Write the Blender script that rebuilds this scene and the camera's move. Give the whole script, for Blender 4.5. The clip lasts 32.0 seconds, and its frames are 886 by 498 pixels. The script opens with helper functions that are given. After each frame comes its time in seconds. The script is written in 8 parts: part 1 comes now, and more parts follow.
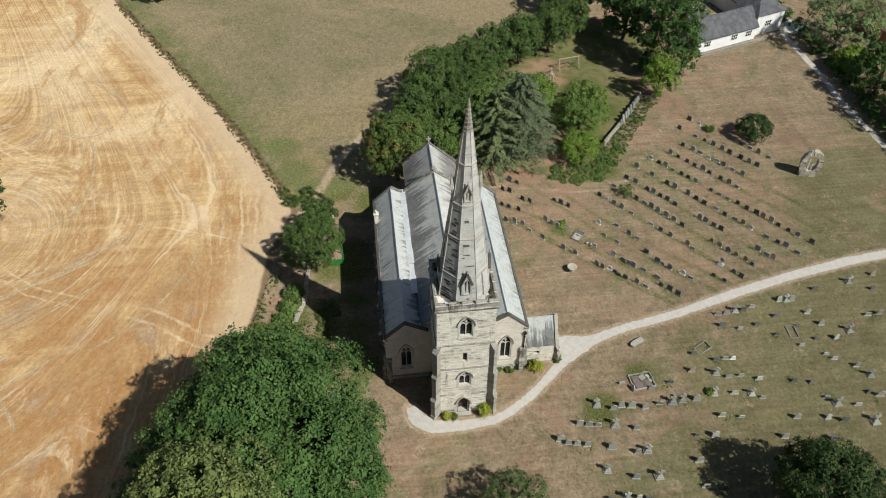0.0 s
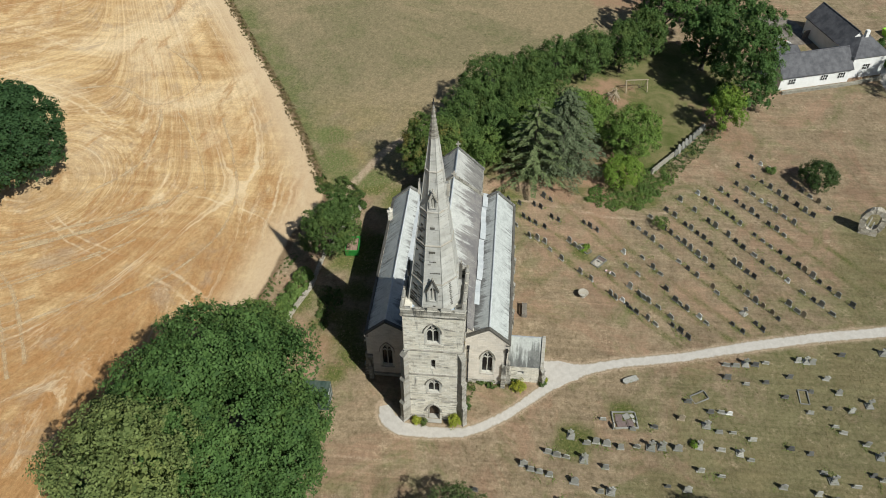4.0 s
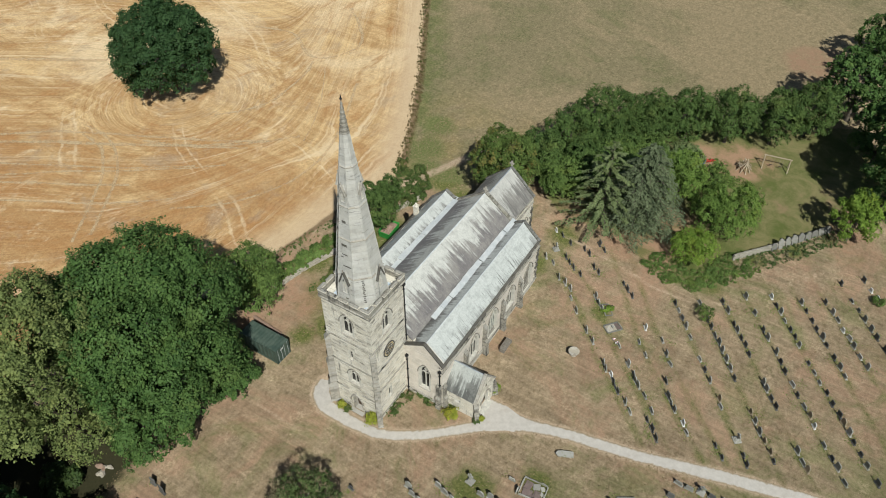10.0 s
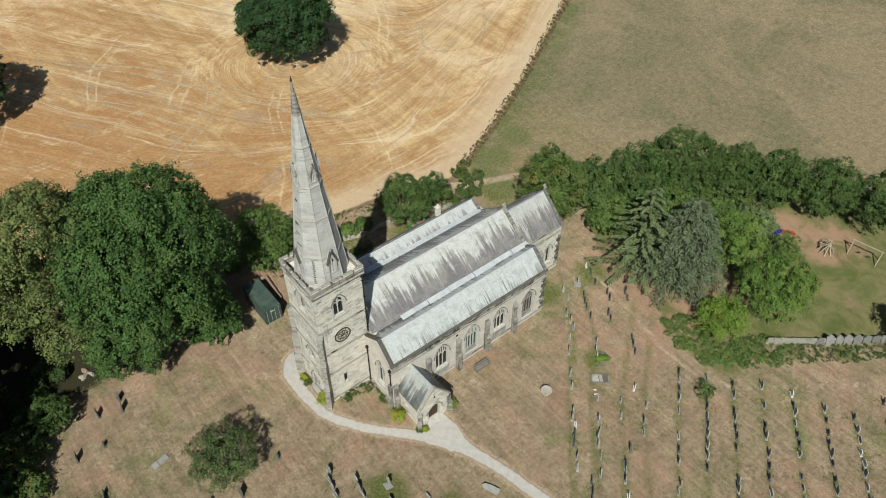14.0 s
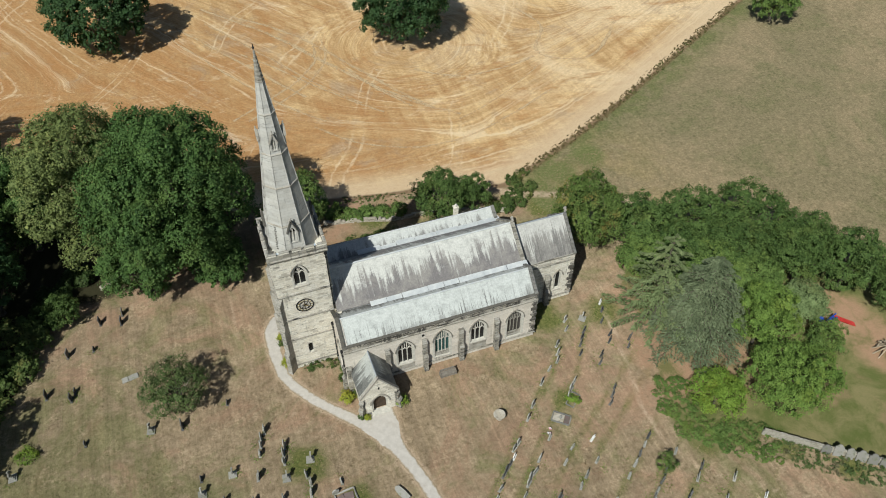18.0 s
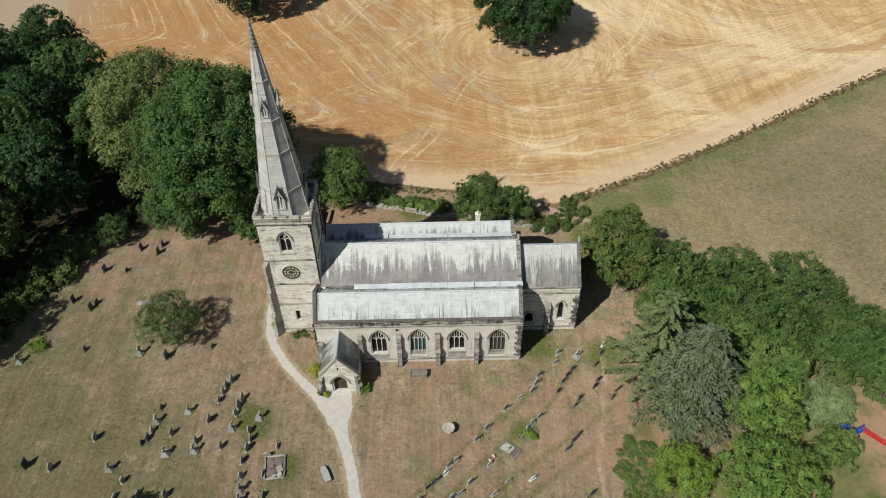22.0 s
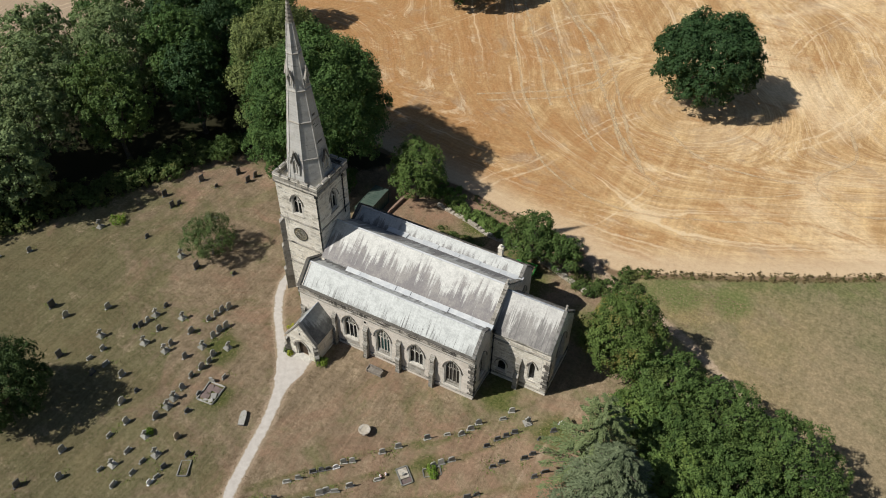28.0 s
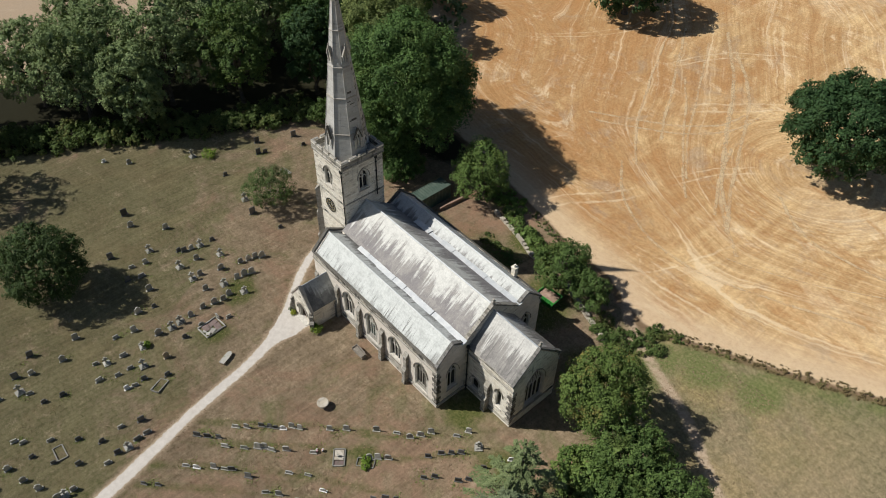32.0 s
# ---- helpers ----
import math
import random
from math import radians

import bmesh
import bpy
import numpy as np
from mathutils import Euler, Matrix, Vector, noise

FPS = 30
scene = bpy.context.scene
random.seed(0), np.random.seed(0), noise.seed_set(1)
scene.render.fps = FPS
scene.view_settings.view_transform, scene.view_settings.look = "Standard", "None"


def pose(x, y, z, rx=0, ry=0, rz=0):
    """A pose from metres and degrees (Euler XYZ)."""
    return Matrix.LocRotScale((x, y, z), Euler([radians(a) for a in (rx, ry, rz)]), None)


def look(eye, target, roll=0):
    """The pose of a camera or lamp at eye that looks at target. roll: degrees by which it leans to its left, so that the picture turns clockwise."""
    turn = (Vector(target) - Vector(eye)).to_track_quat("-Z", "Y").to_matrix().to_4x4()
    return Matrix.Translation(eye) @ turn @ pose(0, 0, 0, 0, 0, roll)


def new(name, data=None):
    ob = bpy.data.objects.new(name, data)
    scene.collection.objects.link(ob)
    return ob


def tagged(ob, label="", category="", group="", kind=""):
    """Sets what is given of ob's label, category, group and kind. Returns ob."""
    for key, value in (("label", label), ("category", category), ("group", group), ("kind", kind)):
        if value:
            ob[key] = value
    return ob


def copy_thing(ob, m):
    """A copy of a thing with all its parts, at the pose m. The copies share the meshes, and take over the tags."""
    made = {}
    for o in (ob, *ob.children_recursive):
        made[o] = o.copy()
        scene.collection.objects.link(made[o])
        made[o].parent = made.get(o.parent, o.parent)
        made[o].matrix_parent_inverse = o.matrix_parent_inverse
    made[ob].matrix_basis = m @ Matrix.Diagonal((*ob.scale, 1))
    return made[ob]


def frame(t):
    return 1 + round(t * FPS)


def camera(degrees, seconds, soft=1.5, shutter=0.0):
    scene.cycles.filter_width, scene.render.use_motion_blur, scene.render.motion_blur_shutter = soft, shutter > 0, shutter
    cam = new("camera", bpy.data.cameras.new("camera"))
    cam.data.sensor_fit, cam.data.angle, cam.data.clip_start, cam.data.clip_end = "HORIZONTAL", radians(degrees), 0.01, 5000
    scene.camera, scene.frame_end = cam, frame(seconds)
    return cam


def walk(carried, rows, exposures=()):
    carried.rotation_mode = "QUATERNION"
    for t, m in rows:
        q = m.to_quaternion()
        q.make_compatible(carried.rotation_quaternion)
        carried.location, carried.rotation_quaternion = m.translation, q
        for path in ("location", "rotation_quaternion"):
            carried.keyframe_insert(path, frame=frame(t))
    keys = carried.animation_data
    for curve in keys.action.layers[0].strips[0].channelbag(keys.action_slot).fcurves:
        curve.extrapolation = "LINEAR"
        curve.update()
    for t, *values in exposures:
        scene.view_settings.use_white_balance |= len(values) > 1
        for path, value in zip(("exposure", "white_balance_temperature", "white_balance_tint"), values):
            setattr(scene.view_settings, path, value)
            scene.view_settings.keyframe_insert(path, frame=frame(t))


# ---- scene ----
cam = camera(61.31, 32.0, 1.0)
PATH = [
    (0, (-52.35, 8.41, 77.80), (-17.29, 4.21, 42.40), 0.25),
    (0.5, (-52.49, 6.76, 77.81), (-17.31, 3.55, 42.43), 0.22),
    (1, (-52.53, 5.12, 77.87), (-17.28, 3.02, 42.47), 0.26),
    (1.5, (-52.59, 3.42, 77.88), (-17.28, 2.42, 42.49), 0.23),
    (2, (-52.58, 1.76, 77.87), (-17.23, 1.53, 42.51), 0.22),
    (2.5, (-52.58, 0.09, 77.88), (-17.19, 0.38, 42.57), 0.14),
    (4.5, (-51.93, -7.67, 77.74), (-16.72, -3.15, 42.53), 0.04),
    (5, (-51.49, -9.93, 77.74), (-16.49, -4.05, 42.52), 0.10),
    (5.5, (-50.91, -12.28, 77.72), (-16.16, -5.06, 42.50), 0.16),
    (6, (-50.28, -14.89, 77.70), (-15.81, -6.28, 42.51), 0.11),
    (6.5, (-49.41, -17.42, 77.76), (-15.29, -7.63, 42.55), 0.13),
    (7, (-48.50, -20.16, 77.83), (-14.69, -9.35, 42.61), -0.01),
    (7.5, (-47.51, -22.88, 77.86), (-14.06, -11.00, 42.65), -0.06),
    (8, (-46.40, -25.46, 77.94), (-13.39, -12.44, 42.71), -0.10),
    (8.5, (-45.25, -28.06, 77.87), (-12.73, -13.79, 42.67), -0.08),
    (9, (-43.90, -30.68, 77.91), (-12.16, -14.74, 42.71), -0.05),
    (9.5, (-42.44, -33.23, 77.95), (-11.51, -15.78, 42.76), -0.04),
    (10, (-40.86, -35.70, 77.99), (-10.74, -16.86, 42.81), -0.07),
    (10.5, (-39.21, -38.03, 77.97), (-9.93, -17.88, 42.80), -0.01),
    (11, (-37.48, -40.38, 77.95), (-9.09, -18.92, 42.83), -0.04),
    (11.5, (-35.70, -42.47, 77.93), (-8.14, -19.91, 42.83), 0.02),
    (12, (-33.79, -44.56, 77.92), (-7.16, -20.91, 42.82), 0.09),
    (12.5, (-31.80, -46.62, 77.84), (-6.14, -21.85, 42.79), 0.04),
    (13, (-29.66, -48.45, 77.89), (-5.06, -22.71, 42.79), 0.09),
    (13.5, (-27.42, -50.46, 77.78), (-3.94, -23.66, 42.71), -0.01),
    (14, (-25.09, -52.22, 77.75), (-2.76, -24.46, 42.68), -0.03),
    (14.5, (-22.71, -53.93, 77.68), (-1.57, -25.24, 42.61), -0.10),
    (16.5, (-12.45, -59.76, 77.19), (3.59, -27.92, 42.13), -0.33),
    (17, (-9.71, -60.84, 77.18), (4.97, -28.40, 42.07), -0.38),
    (17.5, (-6.97, -61.94, 77.04), (6.28, -28.88, 41.95), -0.48),
    (18, (-4.22, -62.89, 76.93), (7.62, -29.31, 41.83), -0.53),
    (18.5, (-1.55, -63.71, 76.78), (8.90, -29.66, 41.70), -0.57),
    (19, (1.14, -64.41, 76.67), (10.16, -29.95, 41.57), -0.62),
    (19.5, (3.90, -65.11, 76.44), (11.45, -30.23, 41.41), -0.69),
    (20, (6.65, -65.60, 76.27), (12.76, -30.42, 41.28), -0.75),
    (20.5, (9.43, -65.96, 76.14), (14.06, -30.51, 41.18), -0.83),
    (21, (12.22, -66.10, 76.12), (15.36, -30.50, 41.15), -0.90),
    (21.5, (15.02, -66.32, 75.85), (16.66, -30.51, 40.99), -0.97),
    (22, (17.84, -66.32, 75.80), (17.97, -30.41, 41.00), -1.02),
    (22.5, (20.58, -66.16, 75.78), (19.24, -30.24, 41.01), -0.96),
    (23, (23.25, -65.96, 75.76), (20.47, -30.07, 41.06), -0.87),
    (23.5, (25.92, -65.66, 75.76), (21.68, -29.86, 41.11), -0.76),
    (24, (28.49, -65.18, 75.89), (22.84, -29.56, 41.25), -0.56),
    (24.5, (30.98, -64.69, 75.97), (23.97, -29.29, 41.36), -0.37),
    (25, (33.52, -64.03, 76.05), (25.11, -28.92, 41.46), -0.15),
    (25.5, (36.03, -63.27, 76.19), (26.26, -28.50, 41.61), 0.08),
    (27.5, (45.71, -58.98, 77.02), (30.65, -26.27, 42.33), 1.02),
    (28, (48.09, -57.55, 77.18), (31.74, -25.55, 42.42), 1.14),
    (28.5, (50.47, -56.01, 77.28), (32.82, -24.76, 42.47), 1.22),
    (29, (52.79, -54.37, 77.32), (33.85, -23.95, 42.46), 1.28),
    (29.5, (55.09, -52.61, 77.38), (34.87, -23.09, 42.46), 1.30),
    (30, (57.30, -50.75, 77.41), (35.85, -22.19, 42.43), 1.34),
    (30.5, (59.43, -48.77, 77.48), (36.73, -21.27, 42.44), 1.34),
    (31, (61.46, -46.70, 77.50), (37.51, -20.36, 42.40), 1.35),
    (31.5, (63.39, -44.52, 77.53), (38.24, -19.39, 42.37), 1.39),
    (32, (65.22, -42.24, 77.55), (38.93, -18.39, 42.34), 1.42),
]
walk(cam, [(t, look(eye, target, roll)) for t, eye, target, roll in PATH], [(0, 0.13, 6400, 6), (5, 0.05, 6330, 4), (12, 0.0, 6330, 4), (18, 0.03, 6300, 4), (23, 0.03, 6400, 7), (28, 0.06, 6500, 10), (32, 0.15, 6480, 10)])

# ---- light ----
SUN_ELEVATION, SUN_AZIMUTH = 46.6, 225.0   # degrees; azimuth clockwise from +y
world = bpy.data.worlds.new("sky")
scene.world = world
world.use_nodes = True
sky = world.node_tree.nodes.new("ShaderNodeTexSky")
sky.sky_type = "NISHITA"
sky.sun_disc = False
sky.sun_elevation = radians(SUN_ELEVATION)
sky.sun_rotation = radians(SUN_AZIMUTH)
world.node_tree.nodes["Background"].inputs["Strength"].default_value = 0.053
world.node_tree.links.new(sky.outputs[0], world.node_tree.nodes["Background"].inputs["Color"])
sun_data = bpy.data.lights.new("sun", "SUN")
sun_data.energy, sun_data.angle, sun_data.color = 4.9, radians(0.53), (1.0, 0.972, 0.92)
sun = new("sun", sun_data)
sun.matrix_world = look((-60, -60, 60 * math.sqrt(2) * math.tan(radians(SUN_ELEVATION))), (0, 0, 0))


# ---- node helpers ----
class Shade:
    """A node material with short calls for the nodes used here."""

    def __init__(self, name):
        self.mat = bpy.data.materials.new(name)
        self.mat.use_nodes = True
        self.tree = self.mat.node_tree
        self.bsdf = self.tree.nodes["Principled BSDF"]
        self.out = self.tree.nodes["Material Output"]

    def node(self, kind, props=None, **inputs):
        n = self.tree.nodes.new(kind)
        if props:
            if "operation" in props:
                n.operation = props["operation"]
            if "data_type" in props:
                n.data_type = props["data_type"]
            if "attribute_name" in props:
                n.attribute_name = props["attribute_name"]
            if "feature" in props:
                n.feature = props["feature"]
        for key, value in inputs.items():
            self.put(n.inputs[int(key[1:]) if key[0] == "i" and key[1:].isdigit() else key.replace("_", " ")], value)
        return n

    def put(self, socket, value):
        if isinstance(value, bpy.types.NodeSocket):
            self.tree.links.new(value, socket)
        elif isinstance(value, tuple) and len(value) == 3 and socket.type == "RGBA":
            socket.default_value = (*value, 1)
        else:
            socket.default_value = value

    def coords(self):
        return self.node("ShaderNodeTexCoord").outputs["Object"]

    def world_pos(self):
        return self.node("ShaderNodeNewGeometry").outputs["Position"]

    def scaled(self, vec, sx, sy, sz, rot=0.0, ry=0.0):
        n = self.node("ShaderNodeMapping", Vector=vec)
        n.inputs["Scale"].default_value = (sx, sy, sz)
        n.inputs["Rotation"].default_value = (0, radians(ry), radians(rot))
        return n.outputs[0]

    def noise(self, vec, scale=1.0, detail=3.0, rough=0.6, distort=0.0):
        return self.node("ShaderNodeTexNoise", Vector=vec, Scale=scale, Detail=detail, Roughness=rough, Distortion=distort).outputs["Fac"]

    def math(self, op, a, b=0.0, c=0.0):
        return self.node("ShaderNodeMath", {"operation": op}, i0=a, i1=b, i2=c).outputs[0]

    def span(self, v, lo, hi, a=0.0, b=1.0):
        n = self.node("ShaderNodeMapRange", i0=v, i1=lo, i2=hi, i3=a, i4=b)
        n.interpolation_type = "SMOOTHSTEP"
        return n.outputs[0]

    def mix(self, fac, a, b):
        n = self.node("ShaderNodeMix", {"data_type": "RGBA"})
        self.put(n.inputs[0], fac)
        self.put(n.inputs[6], a)
        self.put(n.inputs[7], b)
        return n.outputs[2]

    def times(self, fac, a, b):
        n = self.node("ShaderNodeMix", {"data_type": "RGBA"})
        n.blend_type = "MULTIPLY"
        self.put(n.inputs[0], fac)
        self.put(n.inputs[6], a)
        self.put(n.inputs[7], b)
        return n.outputs[2]

    def attr(self, name):
        return self.node("ShaderNodeAttribute", {"attribute_name": name}).outputs["Fac"]

    def bump(self, height, strength=0.4, distance=0.05):
        return self.node("ShaderNodeBump", Strength=strength, Distance=distance, Height=height).outputs[0]

    def done(self, color, rough=0.9, normal=None, metal=0.0, spec=0.3):
        self.put(self.bsdf.inputs["Base Color"], color)
        self.put(self.bsdf.inputs["Roughness"], rough)
        self.put(self.bsdf.inputs["Metallic"], metal)
        self.put(self.bsdf.inputs["Specular IOR Level"], spec)
        if normal is not None:
            self.put(self.bsdf.inputs["Normal"], normal)
        return self.mat


def object_random(s):
    return s.node("ShaderNodeObjectInfo").outputs["Random"]


# ---- materials ----
def turf_color(s, p, mid, patch):
    """Churchyard turf, scorched brown with greener patches."""
    sep = s.node("ShaderNodeSeparateXYZ", i0=p)
    turf = s.mix(s.span(s.mix(0.5, mid, s.noise(p, 0.9, 6, 0.75)), 0.36, 0.60), TURF_A, TURF_B)
    turf = s.mix(s.span(s.noise(s.scaled(p, 1, 1, 1, 20), 0.085, 7, 0.72, 1.0), 0.47, 0.62, 0.0, 0.75), turf, s.mix(s.span(mid, 0.3, 0.7), tuple(0.72 * v for v in TURF_C), TURF_C))
    # South-west term: greener growth, plus that side's dimmer light put into colour.
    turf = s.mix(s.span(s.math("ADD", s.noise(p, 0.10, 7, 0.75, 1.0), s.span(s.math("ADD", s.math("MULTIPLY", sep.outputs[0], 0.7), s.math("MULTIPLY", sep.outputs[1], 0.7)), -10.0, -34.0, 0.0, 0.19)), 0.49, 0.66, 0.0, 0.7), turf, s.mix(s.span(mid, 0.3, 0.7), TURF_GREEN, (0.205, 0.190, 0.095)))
    turf = s.mix(s.span(s.noise(p, 0.30, 7, 0.8), 0.55, 0.70, 0.0, 0.75), turf, TURF_PALE)
    turf = s.times(0.5, turf, s.mix(s.span(patch, 0.34, 0.66), (0.72, 0.70, 0.68), (1.2, 1.2, 1.2)))
    mow = s.noise(s.scaled(p, 1.3, 0.06, 1, 42), 1.0, 6, 0.8, 0.6)
    turf = s.times(0.5, turf, s.mix(s.span(mow, 0.32, 0.68), (0.66, 0.66, 0.66), (1.24, 1.24, 1.24)))
    return turf


def ground_material():
    s = Shade("dry_grass_fields_and_soil")
    p = s.world_pos()
    fine = s.noise(p, 9.0, 5, 0.75)
    mid = s.noise(p, 2.4, 6, 0.78)
    big = s.noise(p, 0.085, 4, 0.6)
    patch = s.noise(p, 0.22, 7, 0.74, 0.4)
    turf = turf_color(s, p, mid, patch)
    lush = s.attr("lush")
    turf = s.mix(s.span(s.math("ADD", lush, s.math("MULTIPLY", s.math("SUBTRACT", patch, 0.5), 1.6)), 0.25, 0.95), turf, s.mix(s.span(mid, 0.35, 0.65), (0.062, 0.080, 0.020), (0.145, 0.140, 0.050)))
    # pasture, golden towards the belt of trees
    sep = s.node("ShaderNodeSeparateXYZ", i0=p)
    grass = s.mix(s.span(mid, 0.33, 0.67), (0.148, 0.124, 0.068), (0.275, 0.226, 0.136))
    grass = s.mix(s.span(s.noise(p, 0.12, 7, 0.75, 0.5), 0.46, 0.64, 0.0, 0.55), grass, s.mix(s.span(mid, 0.35, 0.65), (0.106, 0.112, 0.048), (0.180, 0.174, 0.084)))
    grass = s.mix(s.span(s.noise(p, 0.026, 6, 0.72, 0.6), 0.44, 0.58, 0, 0.9), grass, s.mix(s.span(mid, 0.35, 0.65), (0.215, 0.165, 0.096), (0.325, 0.255, 0.158)))
    gold = s.math("MULTIPLY", s.span(sep.outputs[0], 72.0, 46.0), s.span(s.noise(p, 0.09, 5, 0.7), 0.40, 0.60))
    grass = s.mix(s.math("MULTIPLY", gold, 0.6), grass, s.mix(s.span(mid, 0.35, 0.65), (0.235, 0.178, 0.075), (0.36, 0.285, 0.135)))
    rake = s.noise(s.scaled(p, 0.9, 0.05, 1, 58), 1.0, 6, 0.8)
    grass = s.times(0.2, grass, s.mix(s.span(rake, 0.3, 0.7), (0.70, 0.70, 0.70), (1.22, 1.22, 1.22)))
    edge_green = s.span(s.attr("field"), -8.0, -1.2)
    grass = s.mix(s.math("MULTIPLY", edge_green, s.span(patch, 0.35, 0.6, 0.15, 0.9)), grass, s.mix(s.span(mid, 0.35, 0.65), (0.090, 0.108, 0.036), (0.170, 0.172, 0.072)))
    # stubble field: swaths that follow the headland, then straight drill lines further in
    f, al = s.attr("field"), s.attr("along")
    warp = s.math("MULTIPLY", s.math("SUBTRACT", s.noise(p, 0.02, 1.0), 0.5), 30.0)
    rag = s.math("MULTIPLY", s.math("SUBTRACT", s.noise(p, 0.22, 4, 0.7), 0.5), 1.5)
    fw = s.math("ADD", s.math("ADD", s.attr("swath"), rag), s.math("MULTIPLY", warp, s.span(f, 8.0, 45.0, 0.0, 0.45)))

    def swath_noise(across, along, z, detail=6.0, rough=0.75):
        v = s.node("ShaderNodeCombineXYZ", X=s.math("MULTIPLY", fw, across), Y=s.math("MULTIPLY", al, along), Z=z).outputs[0]
        return s.noise(v, 1.0, detail, rough)

    swath = swath_noise(0.30, 0.020, 0.0, 7.0, 0.75)
    lines = s.noise(s.scaled(p, 0.5, 0.02, 1, -30), 1.0, 6, 0.75)
    cross = s.noise(s.scaled(p, 0.35, 0.03, 1, 118), 1.0, 6, 0.75)
    streak = s.mix(0.42, swath, s.mix(s.span(s.noise(p, 0.03, 2), 0.45, 0.55), lines, cross))
    soil = s.mix(0.35, s.noise(p, 0.06, 8, 0.7, 0.8), swath_noise(0.10, 0.014, 7.0, 6.0, 0.7))
    straw = s.mix(s.span(streak, 0.40, 0.60), STRAW_DARK, STRAW_LIGHT)
    # bare reddish soil shows to the south-west, thick straw to the north-east
    drift = s.span(s.math("ADD", s.math("MULTIPLY", s.node("ShaderNodeSeparateXYZ", i0=p).outputs[0], 0.7), s.math("MULTIPLY", s.node("ShaderNodeSeparateXYZ", i0=p).outputs[1], 0.35)), -15.0, 72.0, 0.20, -0.05)
    straw = s.mix(s.span(s.math("ADD", soil, drift), 0.47, 0.64, 0.0, 0.85), straw, s.mix(s.span(streak, 0.33, 0.7), STRAW_SOIL, STRAW_DARK))
    straw = s.mix(s.span(s.math("SUBTRACT", s.noise(p, 0.035, 6, 0.66, 0.6), drift), 0.50, 0.68, 0.0, 0.6), straw, STRAW_PALE)
    straw = s.mix(s.span(s.mix(0.4, s.noise(p, 0.085, 8, 0.75, 1.4), swath_noise(0.16, 0.014, 11.0, 6.0, 0.75)), 0.51, 0.62, 0.0, 0.65), straw, STRAW_GREY)
    straw = s.mix(s.span(s.mix(0.45, s.noise(s.scaled(p, 0.09, 0.2, 1, 25), 1.0, 8, 0.78, 1.0), swath_noise(0.22, 0.012, 15.0, 6.0, 0.75)), 0.525, 0.63, 0.0, 0.6), straw, STRAW_PALE)
    straw = s.mix(s.span(s.noise(s.scaled(p, 0.05, 0.12, 1, 40), 1.0, 8, 0.74, 1.2), 0.51, 0.64, 0.0, 0.75), straw, s.mix(s.span(streak, 0.35, 0.65), STRAW_SOIL, STRAW_DARK))
    fine_line = swath_noise(2.6, 0.05, 2.0, 4.0)
    straw = s.times(0.35, straw, s.mix(s.span(fine_line, 0.34, 0.66), (0.70, 0.66, 0.60), (1.22, 1.22, 1.22)))
    bout = s.math("SINE", s.math("MULTIPLY", s.math("ADD", fw, rag), 1.9))
    straw = s.times(0.1, straw, s.mix(s.span(s.math("ADD", bout, s.math("MULTIPLY", s.math("SUBTRACT", s.noise(p, 0.12, 4, 0.7), 0.5), 4.0)), -0.9, 0.9), (0.78, 0.73, 0.66), (1.16, 1.17, 1.18)))
    clods = s.noise(p, 1.7, 7, 0.85)
    straw = s.times(0.5, straw, s.mix(s.span(clods, 0.33, 0.67), (0.56, 0.52, 0.46), (1.3, 1.3, 1.3)))
    wisp = swath_noise(0.55, 0.008, 4.0, 7.0, 0.78)
    straw = s.mix(s.span(wisp, 0.55, 0.66, 0.0, 0.55), straw, STRAW_PALE)
    straw = s.mix(s.span(sep.outputs[0], -50.0, -72.0, 0.0, 0.85), straw, (0.36, 0.285, 0.205))
    # wheel tracks in pairs along the headland and across the field
    def tracks(coord, period, where):
        q = s.math("PINGPONG", coord, period)
        q = s.math("ABSOLUTE", s.math("SUBTRACT", s.math("ABSOLUTE", s.math("SUBTRACT", q, period / 2)), 0.9))
        return s.math("MULTIPLY", s.span(q, 0.30, 0.04), where)

    run1 = tracks(s.math("ADD", fw, 5.0), 13.0, s.span(s.noise(p, 0.03, 2), 0.47, 0.56))
    turned = s.node("ShaderNodeSeparateXYZ", i0=s.scaled(p, 1, 1, 1, 28)).outputs[0]
    run2 = tracks(s.math("ADD", s.math("ADD", turned, s.math("MULTIPLY", s.noise(p, 0.02, 1), 26.0)), rag), 17.0, s.span(s.noise(s.scaled(p, 1, 1, 1, 90), 0.028, 2), 0.50, 0.58))
    broken = s.span(s.noise(p, 0.35, 6, 0.85), 0.35, 0.62, 0.05, 1.0)
    straw = s.mix(s.math("MULTIPLY", s.math("MULTIPLY", s.math("MAXIMUM", run1, run2), broken), 0.55), straw, STRAW_PALE)
    straw = s.mix(s.math("MULTIPLY", s.span(f, 7.5, 1.0), s.span(clods, 0.2, 0.6, 0.45, 0.9)), straw, STRAW_RIM)
    # garden lawn, wood floor
    lawn = s.mix(s.span(patch, 0.35, 0.65), (0.085, 0.10, 0.03), (0.17, 0.15, 0.07))
    lawn = s.mix(s.span(big, 0.55, 0.7), lawn, (0.26, 0.17, 0.11))
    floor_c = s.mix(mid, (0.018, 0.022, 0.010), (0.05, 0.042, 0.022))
    bare = s.mix(mid, (0.21, 0.122, 0.076), (0.36, 0.232, 0.152))
    wob = s.math("MULTIPLY", s.math("SUBTRACT", s.noise(p, 0.8, 5, 0.7), 0.5), 2.4)

    def inside(name, soft=0.35):
        return s.span(s.math("ADD", s.attr(name), wob), -soft, soft)

